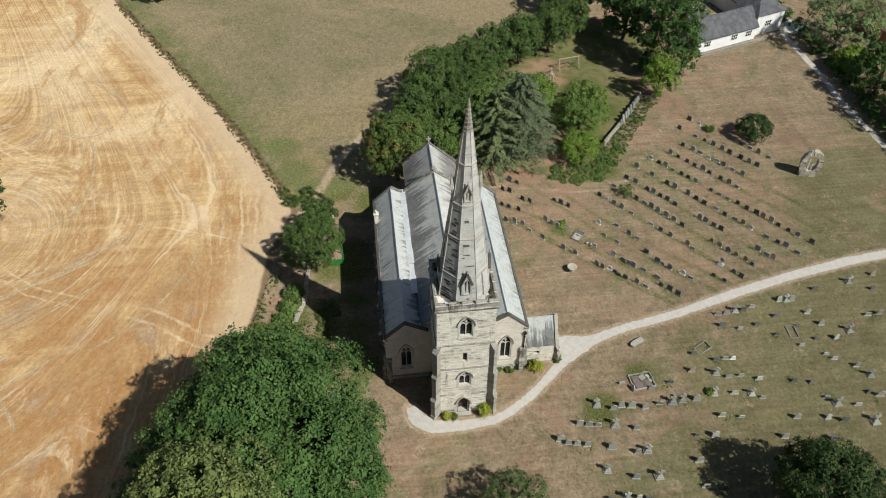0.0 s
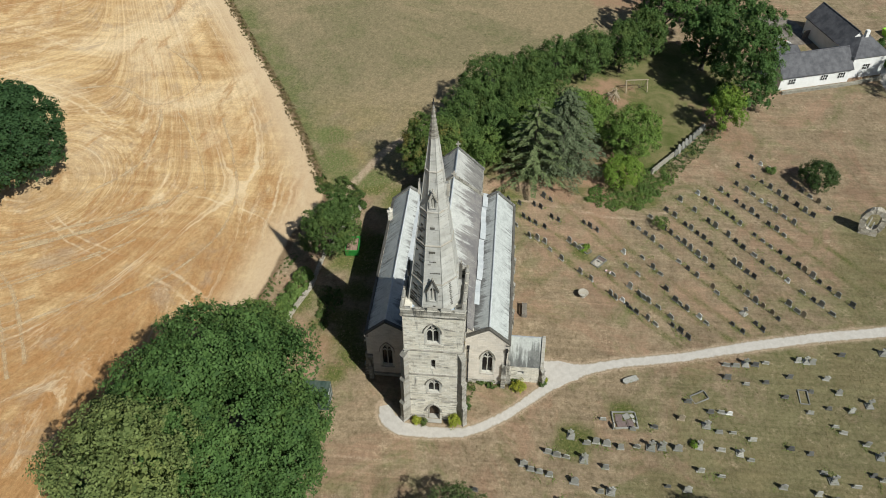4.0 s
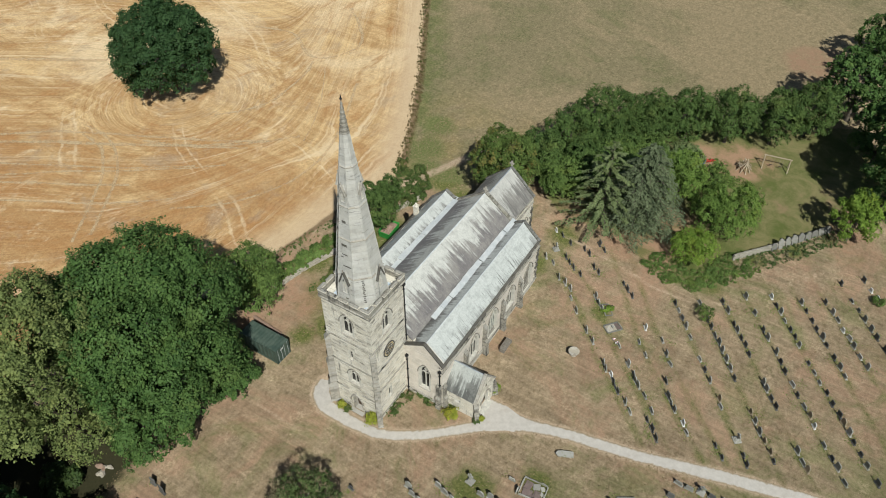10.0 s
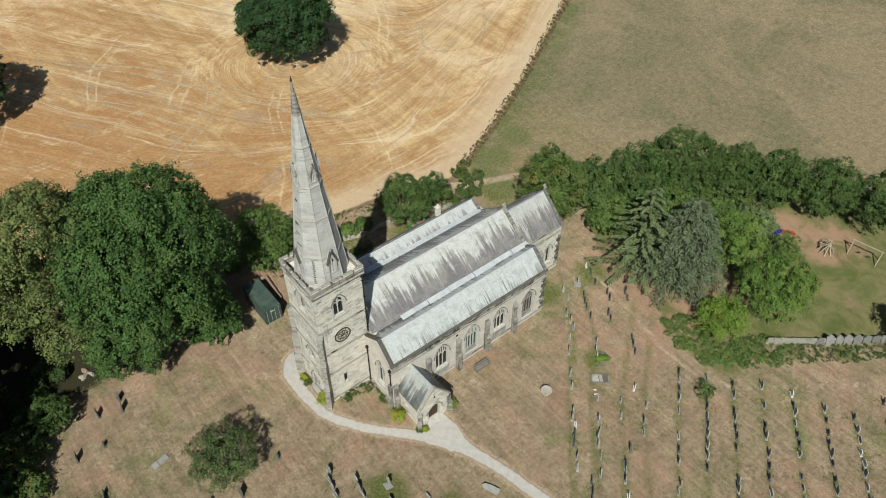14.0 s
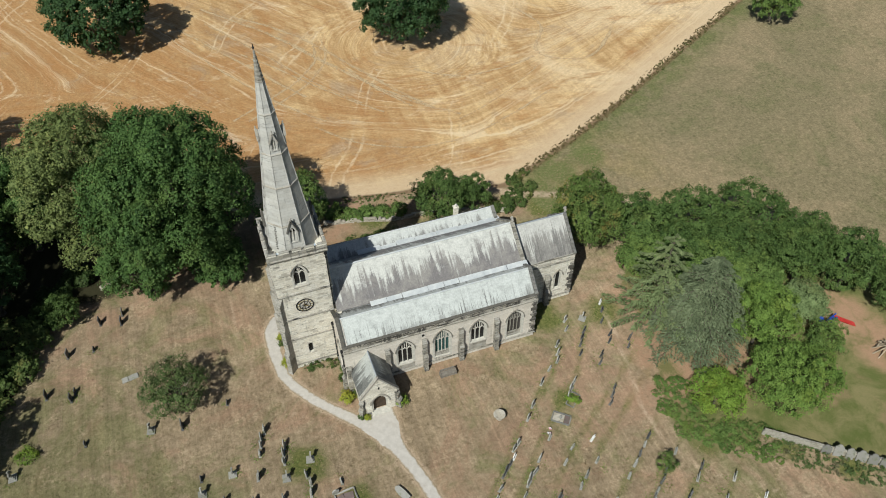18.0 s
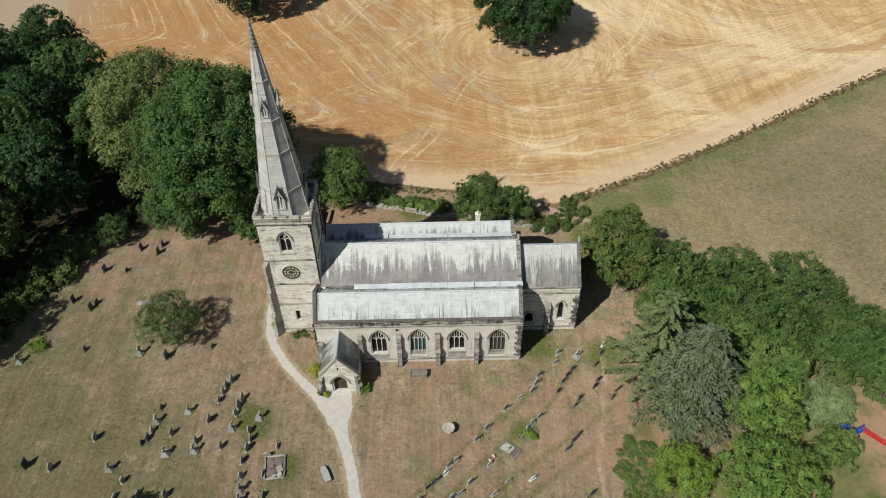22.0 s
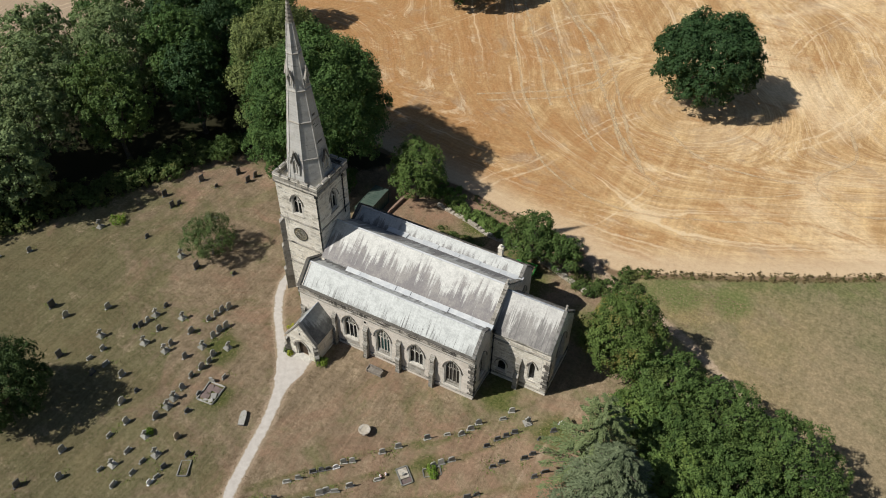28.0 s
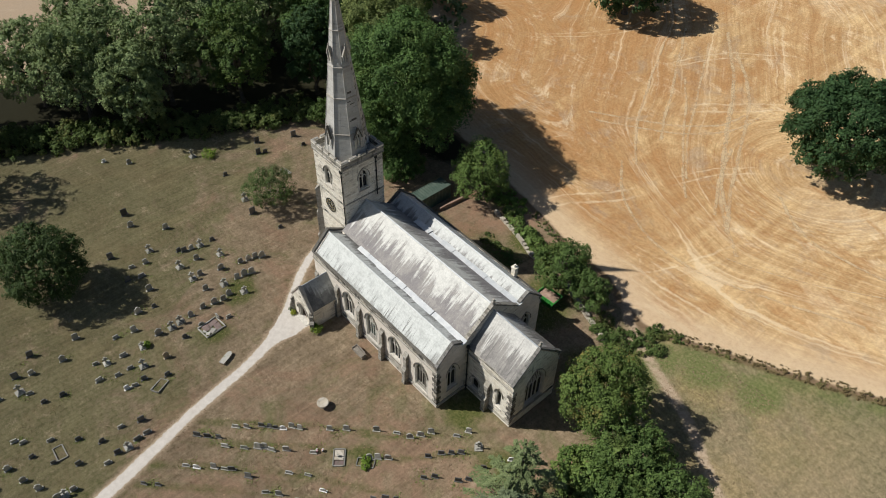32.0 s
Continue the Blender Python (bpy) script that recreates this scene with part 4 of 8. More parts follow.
def wall_mesh(bm, outer, holes, thick, m):
    """An upright wall with openings; its outer face lies at y = 0 and it is thick towards -y."""
    loops = [outer] + holes
    edges = []
    for loop in loops:
        vs = [bm.verts.new((u, 0, z)) for u, z in loop]
        edges += [bm.edges.new((a, b)) for a, b in zip(vs, vs[1:] + vs[:1])]
    filled = bmesh.ops.triangle_fill(bm, use_beauty=True, use_dissolve=False, edges=edges)
    faces = [g for g in filled["geom"] if isinstance(g, bmesh.types.BMFace)]
    ext = bmesh.ops.extrude_face_region(bm, geom=faces)
    verts = [g for g in ext["geom"] if isinstance(g, bmesh.types.BMVert)]
    bmesh.ops.translate(bm, verts=verts, vec=(0, -thick, 0))
    for v in {v for f in bm.faces for v in f.verts}:
        if not v.tag:
            v.co = m @ v.co
            v.tag = True


def wall(name, outer, holes, thick, m, material=None, label=""):
    bm = bmesh.new()
    wall_mesh(bm, outer, holes, thick, m)
    return part(name, bm, material or ASHLAR, church, label)


def ring(bm, a, b, y0, y1, m, closed=True):
    """The band between two outlines with the same count of points, from depth y0 to y1."""
    n = len(a)
    v = [[bm.verts.new(m @ Vector((u, y, z))) for u, z in loop] for loop in (a, b) for y in (y0, y1)]
    for i in range(n if closed else n - 1):
        j = (i + 1) % n
        for p, q in ((0, 1), (1, 3), (3, 2), (2, 0)):
            bm.faces.new([v[p][i], v[p][j], v[q][j], v[q][i]])
    if not closed:
        for i in (0, n - 1):
            bm.faces.new([v[0][i], v[1][i], v[3][i], v[2][i]])


def window(m, cx, w, z0, zs, rise, lights=2, glass=None, hood=True, label="", recess=0.3, bars=None):
    """A pointed window: splayed frame, mullions, tracery, glass, sill and hood mould, each a part of its own."""
    win = new("window")
    win.parent = church
    win["label"] = label or "pointed traceried church window"
    t = 0.12
    inner = arch(w - 2 * t, z0 + t, zs, rise - t * 1.3, 7, cx)
    bm = bmesh.new()
    ring(bm, arch(w, z0, zs, rise, 7, cx), inner, -0.05, -recess - 0.16, m)
    part("window_frame", bm, TRACERY, win)
    bm = bmesh.new()
    vs = [bm.verts.new(m @ Vector((u, -recess - 0.06, z))) for u, z in inner]
    f = bm.faces.new(vs)
    ext = bmesh.ops.extrude_face_region(bm, geom=[f])
    back = m.to_3x3() @ Vector((0, -0.03, 0))
    bmesh.ops.translate(bm, verts=[g for g in ext["geom"] if isinstance(g, bmesh.types.BMVert)], vec=back)
    part("pane", bm, glass or GLASS, win)
    iw = w - 2 * t
    lw = iw / lights
    if lights > 1:
        for k in range(1, lights):
            u = -iw / 2 + k * lw
            bm = bmesh.new()
            top = arch_height(u, iw, zs, rise - t * 1.3)
            box(bm, cx + u - 0.05, cx + u + 0.05, -recess - 0.12, -recess + 0.06, z0 + t, top, m)
            part("mullion", bm, bars or TRACERY, win)
        bm = bmesh.new()
        for k in range(lights):
            u = cx - iw / 2 + (k + 0.5) * lw
            out = arch(lw, zs - 0.25, zs - 0.2, lw * 0.72, 5, u)[2:]
            inn = arch(lw - 0.14, zs - 0.25, zs - 0.2, lw * 0.72 - 0.09, 5, u)[2:]
            ring(bm, out, inn, -recess - 0.11, -recess + 0.05, m, False)
            if lights > 2:
                top = arch_height(u - cx, iw, zs, rise - t * 1.3)
                box(bm, u - 0.035, u + 0.035, -recess - 0.1, -recess + 0.04, zs - 0.2 + lw * 0.65, top, m)
        if lights == 2:
            c, r = (cx, zs + rise * 0.44), lw * 0.30
            o = [(c[0] + r * math.cos(a), c[1] + r * 1.25 * math.sin(a)) for a in [2 * math.pi * k / 12 for k in range(12)]]
            i = [(c[0] + (r - 0.07) * math.cos(a), c[1] + (r * 1.25 - 0.08) * math.sin(a)) for a in [2 * math.pi * k / 12 for k in range(12)]]
            ring(bm, o, i, -recess - 0.1, -recess + 0.04, m)
        part("tracery", bm, bars or TRACERY, win)
    bm = bmesh.new()
    prism(bm, [(-0.3, z0 - 0.16), (0.12, z0 - 0.16), (0.12, z0 - 0.06), (-0.3, z0 + 0.05)], cx - w / 2 - 0.12, cx + w / 2 + 0.12, m)
    part("window_sill", bm, TRIM, win)
    if w > 1.4:
        bm = bmesh.new()
        ring(bm, arch(w + 0.38, z0 - 0.02, zs, rise + 0.21, 7, cx), arch(w - 0.02, z0 + 0.01, zs, rise - 0.01, 7, cx), -0.04, 0.014, m)
        part("surround", bm, TRACERY, win)
    if hood:
        bm = bmesh.new()
        ring(bm, arch(w + 0.5, zs - 0.1, zs, rise + 0.28, 7, cx)[2:], arch(w + 0.36, zs - 0.1, zs, rise + 0.2, 7, cx)[2:], 0.0, 0.13, m, False)
        part("hood_mould", bm, TRIM_DARK, win)
    return arch(w, z0, zs, rise, 7, cx)


def rect_hole(cx, w, z0, z1):
    return [(cx - w / 2, z0), (cx + w / 2, z0), (cx + w / 2, z1), (cx - w / 2, z1)]


def slit(m, cx, w, z0, z1):
    win = new("window")
    win.parent = church
    win["label"] = "small square-headed slit window"
    bm = bmesh.new()
    ring(bm, rect_hole(cx, w, z0, z1), rect_hole(cx, w - 0.16, z0 + 0.1, z1 - 0.08), -0.02, -0.4, m)
    part("window_frame", bm, TRACERY, win)
    bm = bmesh.new()
    box(bm, cx - w / 2 + 0.07, cx + w / 2 - 0.07, -0.36, -0.33, z0 + 0.08, z1 - 0.06, m)
    part("pane", bm, GLASS, win)
    return rect_hole(cx, w, z0, z1)


def buttress(m, cx, w, stages, label="", material=None):
    """Stages of (projection, top), the lowest first, each with a sloped weathering."""
    bm = bmesh.new()
    pts = [(-0.1, -0.1), (stages[0][0] + 0.08, -0.1), (stages[0][0] + 0.08, 0.55), (stages[0][0], 0.68)]
    for k, (d, top) in enumerate(stages):
        nxt = stages[k + 1][0] if k + 1 < len(stages) else -0.1
        pts += [(d, top), (nxt, top + (d - nxt) * 1.15)]
    prism(bm, pts, cx - w / 2, cx + w / 2, m)
    body = part("buttress", bm, material or TRIM_WORN, church, label)
    for k, (d, top) in enumerate(stages):
        nxt = stages[k + 1][0] if k + 1 < len(stages) else 0.0
        z1 = top + (d - nxt) * 1.15
        bm = bmesh.new()
        prism(bm, [(nxt, z1 + 0.02), (d + 0.05, top - 0.05), (d + 0.05, top + 0.06), (nxt, z1 + 0.13)], cx - w / 2 - 0.05, cx + w / 2 + 0.05, m)
        part("weathering", bm, TRIM_DARK, body)
    return body


def string_course(m, u0, u1, z, depth=0.12, height=0.2, name="string_course"):
    bm = bmesh.new()
    prism(bm, [(-0.05, z - height / 2), (depth, z - height / 2 + 0.03), (depth, z + 0.02), (0.0, z + height / 2), (-0.05, z + height / 2)], u0, u1, m)
    return part(name, bm, TRIM_DARK, church)


def downpipe(x, y, z0, z1):
    bm = bmesh.new()
    tube(bm, [(x, y, z0), (x, y, z1)], [0.075, 0.075], 8)
    box(bm, x - 0.17, x + 0.17, y - 0.15, y + 0.15, z1, z1 + 0.38)
    for z in np.linspace(z0 + 0.8, z1 - 0.6, 4):
        box(bm, x - 0.11, x + 0.11, y - 0.11, y + 0.11, z, z + 0.07)
    part("downpipe", bm, IRON, church, "black cast-iron rainwater pipe")


# tower: four walls with their openings
def tower():
    sides = {"west": W, "south": S, "east": E, "north": N}
    at = {W: (-TW, 0), S: (0, -TW), E: (TW, 0), N: (0, TW)}
    for name, turn in sides.items():
        m = side_matrix(*at[turn], turn)
        half = TW if turn in (W, E) else TW - 0.9
        holes = [window(m, 0.0 if turn == W else (0.25 if turn == S else 0.0), 1.5, 14.5, 16.35, 1.35, 2, label="belfry window with two louvred lights")]
        if turn == W:
            holes.append(slit(m, 0.0, 0.62, 10.0, 11.75))
            holes.append(window(m, -0.05, 1.45, 5.5, 7.0, 1.1, 2))
            holes.append(arch(1.5, -0.05, 1.75, 1.3, 7, 0.0))
        if turn == S:
            holes.append(slit(m, 0.6, 0.7, 2.3, 4.2))
        wall(f"tower_wall_{name}", [(-half, -0.1), (half, -0.1), (half, TOP), (-half, TOP)], holes, 0.9, m)
    for turn in (W, S, N, E):
        m = side_matrix(*at[turn], turn)
        for z in ((13.3, 8.95, 3.9, 0.75) if turn == W else (13.3, 9.2, 5.6, 0.75) if turn == S else (13.3,)):
            if z == 3.9:
                string_course(m, -TW, -1.0, z)
                string_course(m, 1.0, TW, z)
            elif z == 0.75 and turn == W:
                string_course(m, -TW, -1.05, z, 0.16, 0.3, "plinth")
                string_course(m, 1.05, TW, z, 0.16, 0.3, "plinth")
            else:
                string_course(m, -TW - 0.08, TW + 0.08, z)
    # west door
    m = side_matrix(-TW, 0, W)
    door = new("door")
    door.parent = church
    door["label"] = "oak boarded west door under a pointed arch"
    bm = bmesh.new()
    ring(bm, arch(1.5, 0, 1.75, 1.3), arch(1.16, 0.02, 1.75, 1.08), -0.12, -0.78, m)
    part("door_frame", bm, TRIM, door)
    bm = bmesh.new()
    for k in range(6):
        u = -0.58 + 0.193 * k
        top = min(arch_height(u + 0.02, 1.16, 1.75, 1.08), arch_height(u + 0.18, 1.16, 1.75, 1.08))
        box(bm, u + 0.006, u + 0.187, -0.84, -0.76, 0.0, max(top, 0.5), m)
    part("boards", bm, WOOD_DOOR, door)
    bm = bmesh.new()
    ring(bm, arch(2.0, 1.5, 1.75, 1.62)[2:], arch(1.66, 1.5, 1.75, 1.4)[2:], 0.0, 0.14, m, False)
    part("hood_mould", bm, TRIM, door)
    bm = bmesh.new()
    box(bm, -0.95, 0.95, 0.0, 0.55, -0.05, 0.1, m)
    part("door_step", bm, TRIM, door)
    # parapet with merlons round a lead flat
    out, thick = TW + 0.14, 0.27
    for turn in (W, S, E, N):
        m = side_matrix(0, 0, turn)
        bm = bmesh.new()
        prism(bm, [(out - thick, 18.9), (out - 0.02, 18.9), (out + 0.1, 19.12), (out + 0.1, 19.24), (out, 19.34), (out, 19.95), (out - thick, 19.95)], -out, out - thick, m)
        run = part("parapet", bm, TRIM_WORN, church)
        n, gap = 5, 0.38
        step = (2 * out - (n - 1) * gap) / n
        for k in range(n):
            u0 = -out + k * (step + gap)
            u1 = min(u0 + step, out - (thick if k == n - 1 else 0))
            bm = bmesh.new()
            box(bm, u0, u1, out - thick, out, 19.95, 20.2, m)
            part("merlon", bm, ASHLAR, run)
            bm = bmesh.new()
            prism(bm, [(out - thick - 0.04, 20.2), (out + 0.04, 20.2), (out + 0.04, 20.24), (out - thick / 2, 20.31), (out - thick - 0.04, 20.24)], u0 - 0.03, u1 + 0.03, m)
            part("merlon_cap", bm, TRIM_DARK, run)
    bm = bmesh.new()
    box(bm, -TW + 0.15, TW - 0.15, -TW + 0.15, TW - 0.15, 18.7, 19.0)
    part("tower_flat", bm, LEAD_BLUE, church, "pale blue-grey lead flat behind the parapet")
    for a, b in ((-2.7, -2.6), (2.6, -2.7), (2.7, 2.6), (-2.6, 2.7)):
        bm = bmesh.new()
        box(bm, a - 0.25, a + 0.25, b - 0.25, b + 0.25, 19.0, 19.2)
        part("lead_box", bm, LEAD, church)
    # diagonal buttresses at the western corners, flat ones to the east
    for x, y, turn in ((-TW, -TW, 135), (-TW, TW, 45)):
        buttress(side_matrix(x + 0.25 * (1 if x < 0 else -1), y + (0.25 if y < 0 else -0.25), turn), 0, 0.62, [(1.15, 3.6), (0.92, 7.9), (0.7, 12.2)], "stepped diagonal tower buttress with darkened edges", TRIM)
        bmat = side_matrix(x + 0.25, y + (0.25 if y < 0 else -0.25), turn)
        for k in range(21 if y < 0 else 0):
            z = 0.95 + 0.53 * k
            d = 1.15 if z < 3.5 else 0.92 if z < 7.8 else 0.7
            if abs(z - 3.8) < 0.35 or abs(z - 8.05) < 0.35:
                continue
            bm = bmesh.new()
            box(bm, *((-0.335, -0.02) if k % 2 else (0.0, 0.335)), d - 0.25, d + 0.014, z, z + 0.34, bmat)
            part("quoin", bm, TRIM_DARK, church)
    downpipe(TW + 0.1, 2.0, 12.6, 18.6)
    downpipe(TW - 0.15, -TW - 0.1, 9.4, 18.6)
    # clock on the south side
    m = side_matrix(0.3 * -1, -TW, S)
    clock = new("clock")
    clock.parent = church
    clock["label"] = "black openwork clock dial with gilt figures"
    zc = 11.2
    bm = bmesh.new()
    for ro, ri, y in ((1.05, 0.93, 0.09), (0.66, 0.60, 0.09)):
        ring(bm, [(ro * math.cos(a), zc + ro * math.sin(a)) for a in [2 * math.pi * k / 32 for k in range(32)]], [(ri * math.cos(a), zc + ri * math.sin(a)) for a in [2 * math.pi * k / 32 for k in range(32)]], 0.03, y, m)
    for k in range(4):
        a = math.pi * k / 4
        for s in (-1, 1):
            beam(bm, m @ Vector((0.06 * s * math.cos(a), 0.06, zc + 0.06 * s * math.sin(a))), m @ Vector((0.62 * s * math.cos(a), 0.06, zc + 0.62 * s * math.sin(a))), 0.05, 0.05)
    part("dial", bm, IRON, clock)
    for k in range(12):
        a = 2 * math.pi * k / 12
        bm = bmesh.new()
        beam(bm, m @ Vector((0.70 * math.cos(a), 0.075, zc + 0.70 * math.sin(a))), m @ Vector((0.90 * math.cos(a), 0.075, zc + 0.90 * math.sin(a))), 0.09, 0.05)
        part("hour_mark", bm, GILT, clock)
    for a, length in ((radians(205), 0.5), (radians(75), 0.82)):
        bm = bmesh.new()
        beam(bm, m @ Vector((0, 0.13, zc)), m @ Vector((length * math.cos(a), 0.13, zc + length * math.sin(a))), 0.08, 0.03)
        part("pointer", bm, GILT, clock)


def spire():
    base_z, tip_z, r0 = 19.0, 42.6, 2.69

    def apothem(z):
        return r0 * (tip_z - z) / (tip_z - base_z) + 0.03

    def octagon(r, z):
        k = r / math.cos(math.pi / 8)
        return [(k * math.cos(math.pi / 8 + math.pi / 4 * i), k * math.sin(math.pi / 8 + math.pi / 4 * i), z) for i in range(8)]

    def shaft(bm, levels):
        rows = [[bm.verts.new(p) for p in octagon(r, z)] for r, z in levels]
        for a, b in zip(rows, rows[1:]):
            for i in range(8):
                bm.faces.new([a[i], a[(i + 1) % 8], b[(i + 1) % 8], b[i]])
        bm.faces.new(list(reversed(rows[0])))
        bm.faces.new(rows[-1])

    bm = bmesh.new()
    shaft(bm, [(apothem(z), z) for z in np.linspace(base_z - 0.2, 39.4, 24)])
    sp = part("spire", bm, ASHLAR_SPIRE, church, "tall octagonal stone spire with moulded bands")
    bm = bmesh.new()
    shaft(bm, [(apothem(39.4) + 0.06, 39.35)] + [(apothem(z) + 0.05 * (k % 2), z) for k, z in enumerate(np.linspace(39.5, 42.5, 15))] + [(0.05, 42.75)])
    part("spire_top", bm, TRIM_DARK, sp, "blackened ribbed top courses of the spire")
    bm = bmesh.new()
    lathe(bm, [(0.05, 42.6), (0.13, 42.75), (0.05, 42.9), (0.03, 43.15), (0.0005, 43.2)], 8)
    part("finial", bm, IRON, sp)
    for z in (22.9, 27.7, 31.6, 36.0):
        bm = bmesh.new()
        shaft(bm, [(apothem(z) - 0.02, z - 0.16), (apothem(z) + 0.07, z - 0.06), (apothem(z) + 0.07, z + 0.03), (apothem(z + 0.16) - 0.02, z + 0.16)])
        part("band", bm, TRIM, sp)
    # rolls along the eight edges
    for i in range(8):
        a, b = octagon(apothem(base_z), base_z)[i], octagon(apothem(39.3), 39.3)[i]
        bm = bmesh.new()
        tube(bm, [a, b], [0.07, 0.04], 6)
        part("arris", bm, ASHLAR_SPIRE, sp)
    # put-log holes in a column below the lower lucarnes' level
    for k in range(13):
        z = 19.7 + 0.26 * k
        r = apothem(z) + 0.01
        bm = bmesh.new()
        box(bm, -0.16 + (k % 3) * 0.05, 0.10 + (k % 2) * 0.05, -0.05, 0.025, z, z + 0.12, pose(0, 0, 0, 0, 0, 225 - 90) @ pose(0, r, 0))
        part("blackened_block", bm, DARKSTONE, sp)
    # sooty blocks, thick on the weathered north-western sides and thinning upwards
    soot_rng = random.Random(17)
    bm = bmesh.new()
    box(bm, -0.5, 0.5, -0.05, 0.018, 0, 1)
    soot = bpy.data.meshes.new("blackened_block")
    bm.to_mesh(soot)
    bm.free()
    soot.materials.append(DARKSTONE)
    for turn, n in ((45, 70), (0, 46), (-45, 40), (-90, 16), (90, 12)):
        for _ in range(n):
            z = 19.6 + 0.36 * int(34 * soot_rng.random() ** 1.9)
            half = apothem(z + 0.3) * math.tan(math.pi / 8) - 0.12
            length = min(soot_rng.uniform(0.3, 0.85), half)
            u = soot_rng.uniform(-half + length / 2, half - length / 2)
            if turn in (0, 90, -90) and abs(u) < 0.75 and 20.3 < z < 24:
                continue
            block = new("blackened_block", soot)
            block.parent = sp
            lean = math.degrees(math.atan2(r0, tip_z - base_z))
            block.matrix_basis = pose(0, 0, 0, 0, 0, turn) @ pose(u, apothem(z), z, lean, 0, 0) @ Matrix.Diagonal((length, 1, soot_rng.choice((0.1, 0.14, 0.26)), 1))
    for z0, h, w in ((20.7, 3.1, 1.1), (32.1, 2.0, 0.72)):
        for turn in (N, W, S, E):
            m = pose(0, 0, 0, 0, 0, turn)
            y = apothem(z0) + 0.12
            luc = new("lucarne")
            luc.parent = church
            luc["label"] = "gabled stone lucarne with two louvred lights"
            inner = apothem(z0 + h) - 0.1
            zs = z0 + h * 0.52
            mm = m @ pose(0, y, 0)
            bm = bmesh.new()
            hole = arch(w * 0.62, z0 + 0.12, z0 + h * 0.45, h * 0.26, 5)
            wall_mesh(bm, [(-w / 2, z0), (w / 2, z0), (w / 2, zs), (0, z0 + h), (-w / 2, zs)], [hole], y - inner, mm)
            part("gable", bm, ASHLAR_SPIRE, luc)
            bm = bmesh.new()
            box(bm, -w * 0.30, w * 0.30, -0.32, -0.28, z0 + 0.12, z0 + h * 0.68, mm)
            part("louvre", bm, GLASS, luc)
            bm = bmesh.new()
            box(bm, -0.05, 0.05, -0.25, -0.08, z0 + 0.12, z0 + h * 0.62, mm)
            part("mullion", bm, TRACERY, luc)
            for s in (-1, 1):
                bm = bmesh.new()
                beam(bm, mm @ Vector((s * (w / 2 + 0.06), -0.02, zs - 0.1)), mm @ Vector((0, -0.02, z0 + h + 0.06)), 0.26, 0.12)
                part("coping", bm, DARKSTONE if z0 < 30 else TRIM, luc)
            bm = bmesh.new()
            lathe(bm, [(0.05, 0), (0.09, 0.12), (0.04, 0.24), (0.10, 0.34), (0.01, 0.5)], 6, mm @ pose(0, 0, z0 + h))
            part("finial", bm, TRIM, luc)


# roofs carry "slope": 0 at the ridge, 1 at the eaves
def roof_slab(name, corners, thick, material, label="", nu=24, nv=8, parent=None, sag=0.03):
    """A sloping roof between ridge (first two corners) and eaves (last two), slightly uneven."""
    a, b, c, d = (Vector(p) for p in corners)   # ridge start, ridge end, eave end, eave start
    normal = (b - a).cross(d - a).normalized()
    if normal.z < 0:
        normal = -normal
    bm = bmesh.new()
    layer = bm.verts.layers.float.new("slope")
    grid = []
    for j in range(nv + 1):
        row = []
        for i in range(nu + 1):
            u, v = i / nu, j / nv
            p = (a * (1 - u) + b * u) * (1 - v) + (d * (1 - u) + c * u) * v
            off = noise.noise(p * 0.35) * sag if 0 < j < nv else 0
            vert = bm.verts.new(p + normal * off)
            vert[layer] = v
            row.append(vert)
        grid.append(row)
    for r0, r1 in zip(grid, grid[1:]):
        for k in range(nu):
            bm.faces.new([r0[k], r0[k + 1], r1[k + 1], r1[k]])
    ext = bmesh.ops.extrude_face_region(bm, geom=list(bm.faces))
    bmesh.ops.translate(bm, verts=[g for g in ext["geom"] if isinstance(g, bmesh.types.BMVert)], vec=-normal * thick)
    return part(name, bm, material, parent or church, label)


def ridge_roll(p, q, material, r=0.11):
    bm = bmesh.new()
    tube(bm, [p, q], [r, r], 8)
    part("ridge", bm, material, church)


def gable_coping(x, y0, yr, y1, z0, zr, z1, w=0.42, material=None):
    """Copings on a gable that faces east or west, with a small cross or block on top."""
    for ya, za, yb, zb in ((y0, z0, yr, zr), (y1, z1, yr, zr)):
        bm = bmesh.new()
        beam(bm, (x, ya, za), (x, yb, zb), w, 0.2)
        part("coping", bm, material or TRIM_DARK, church)


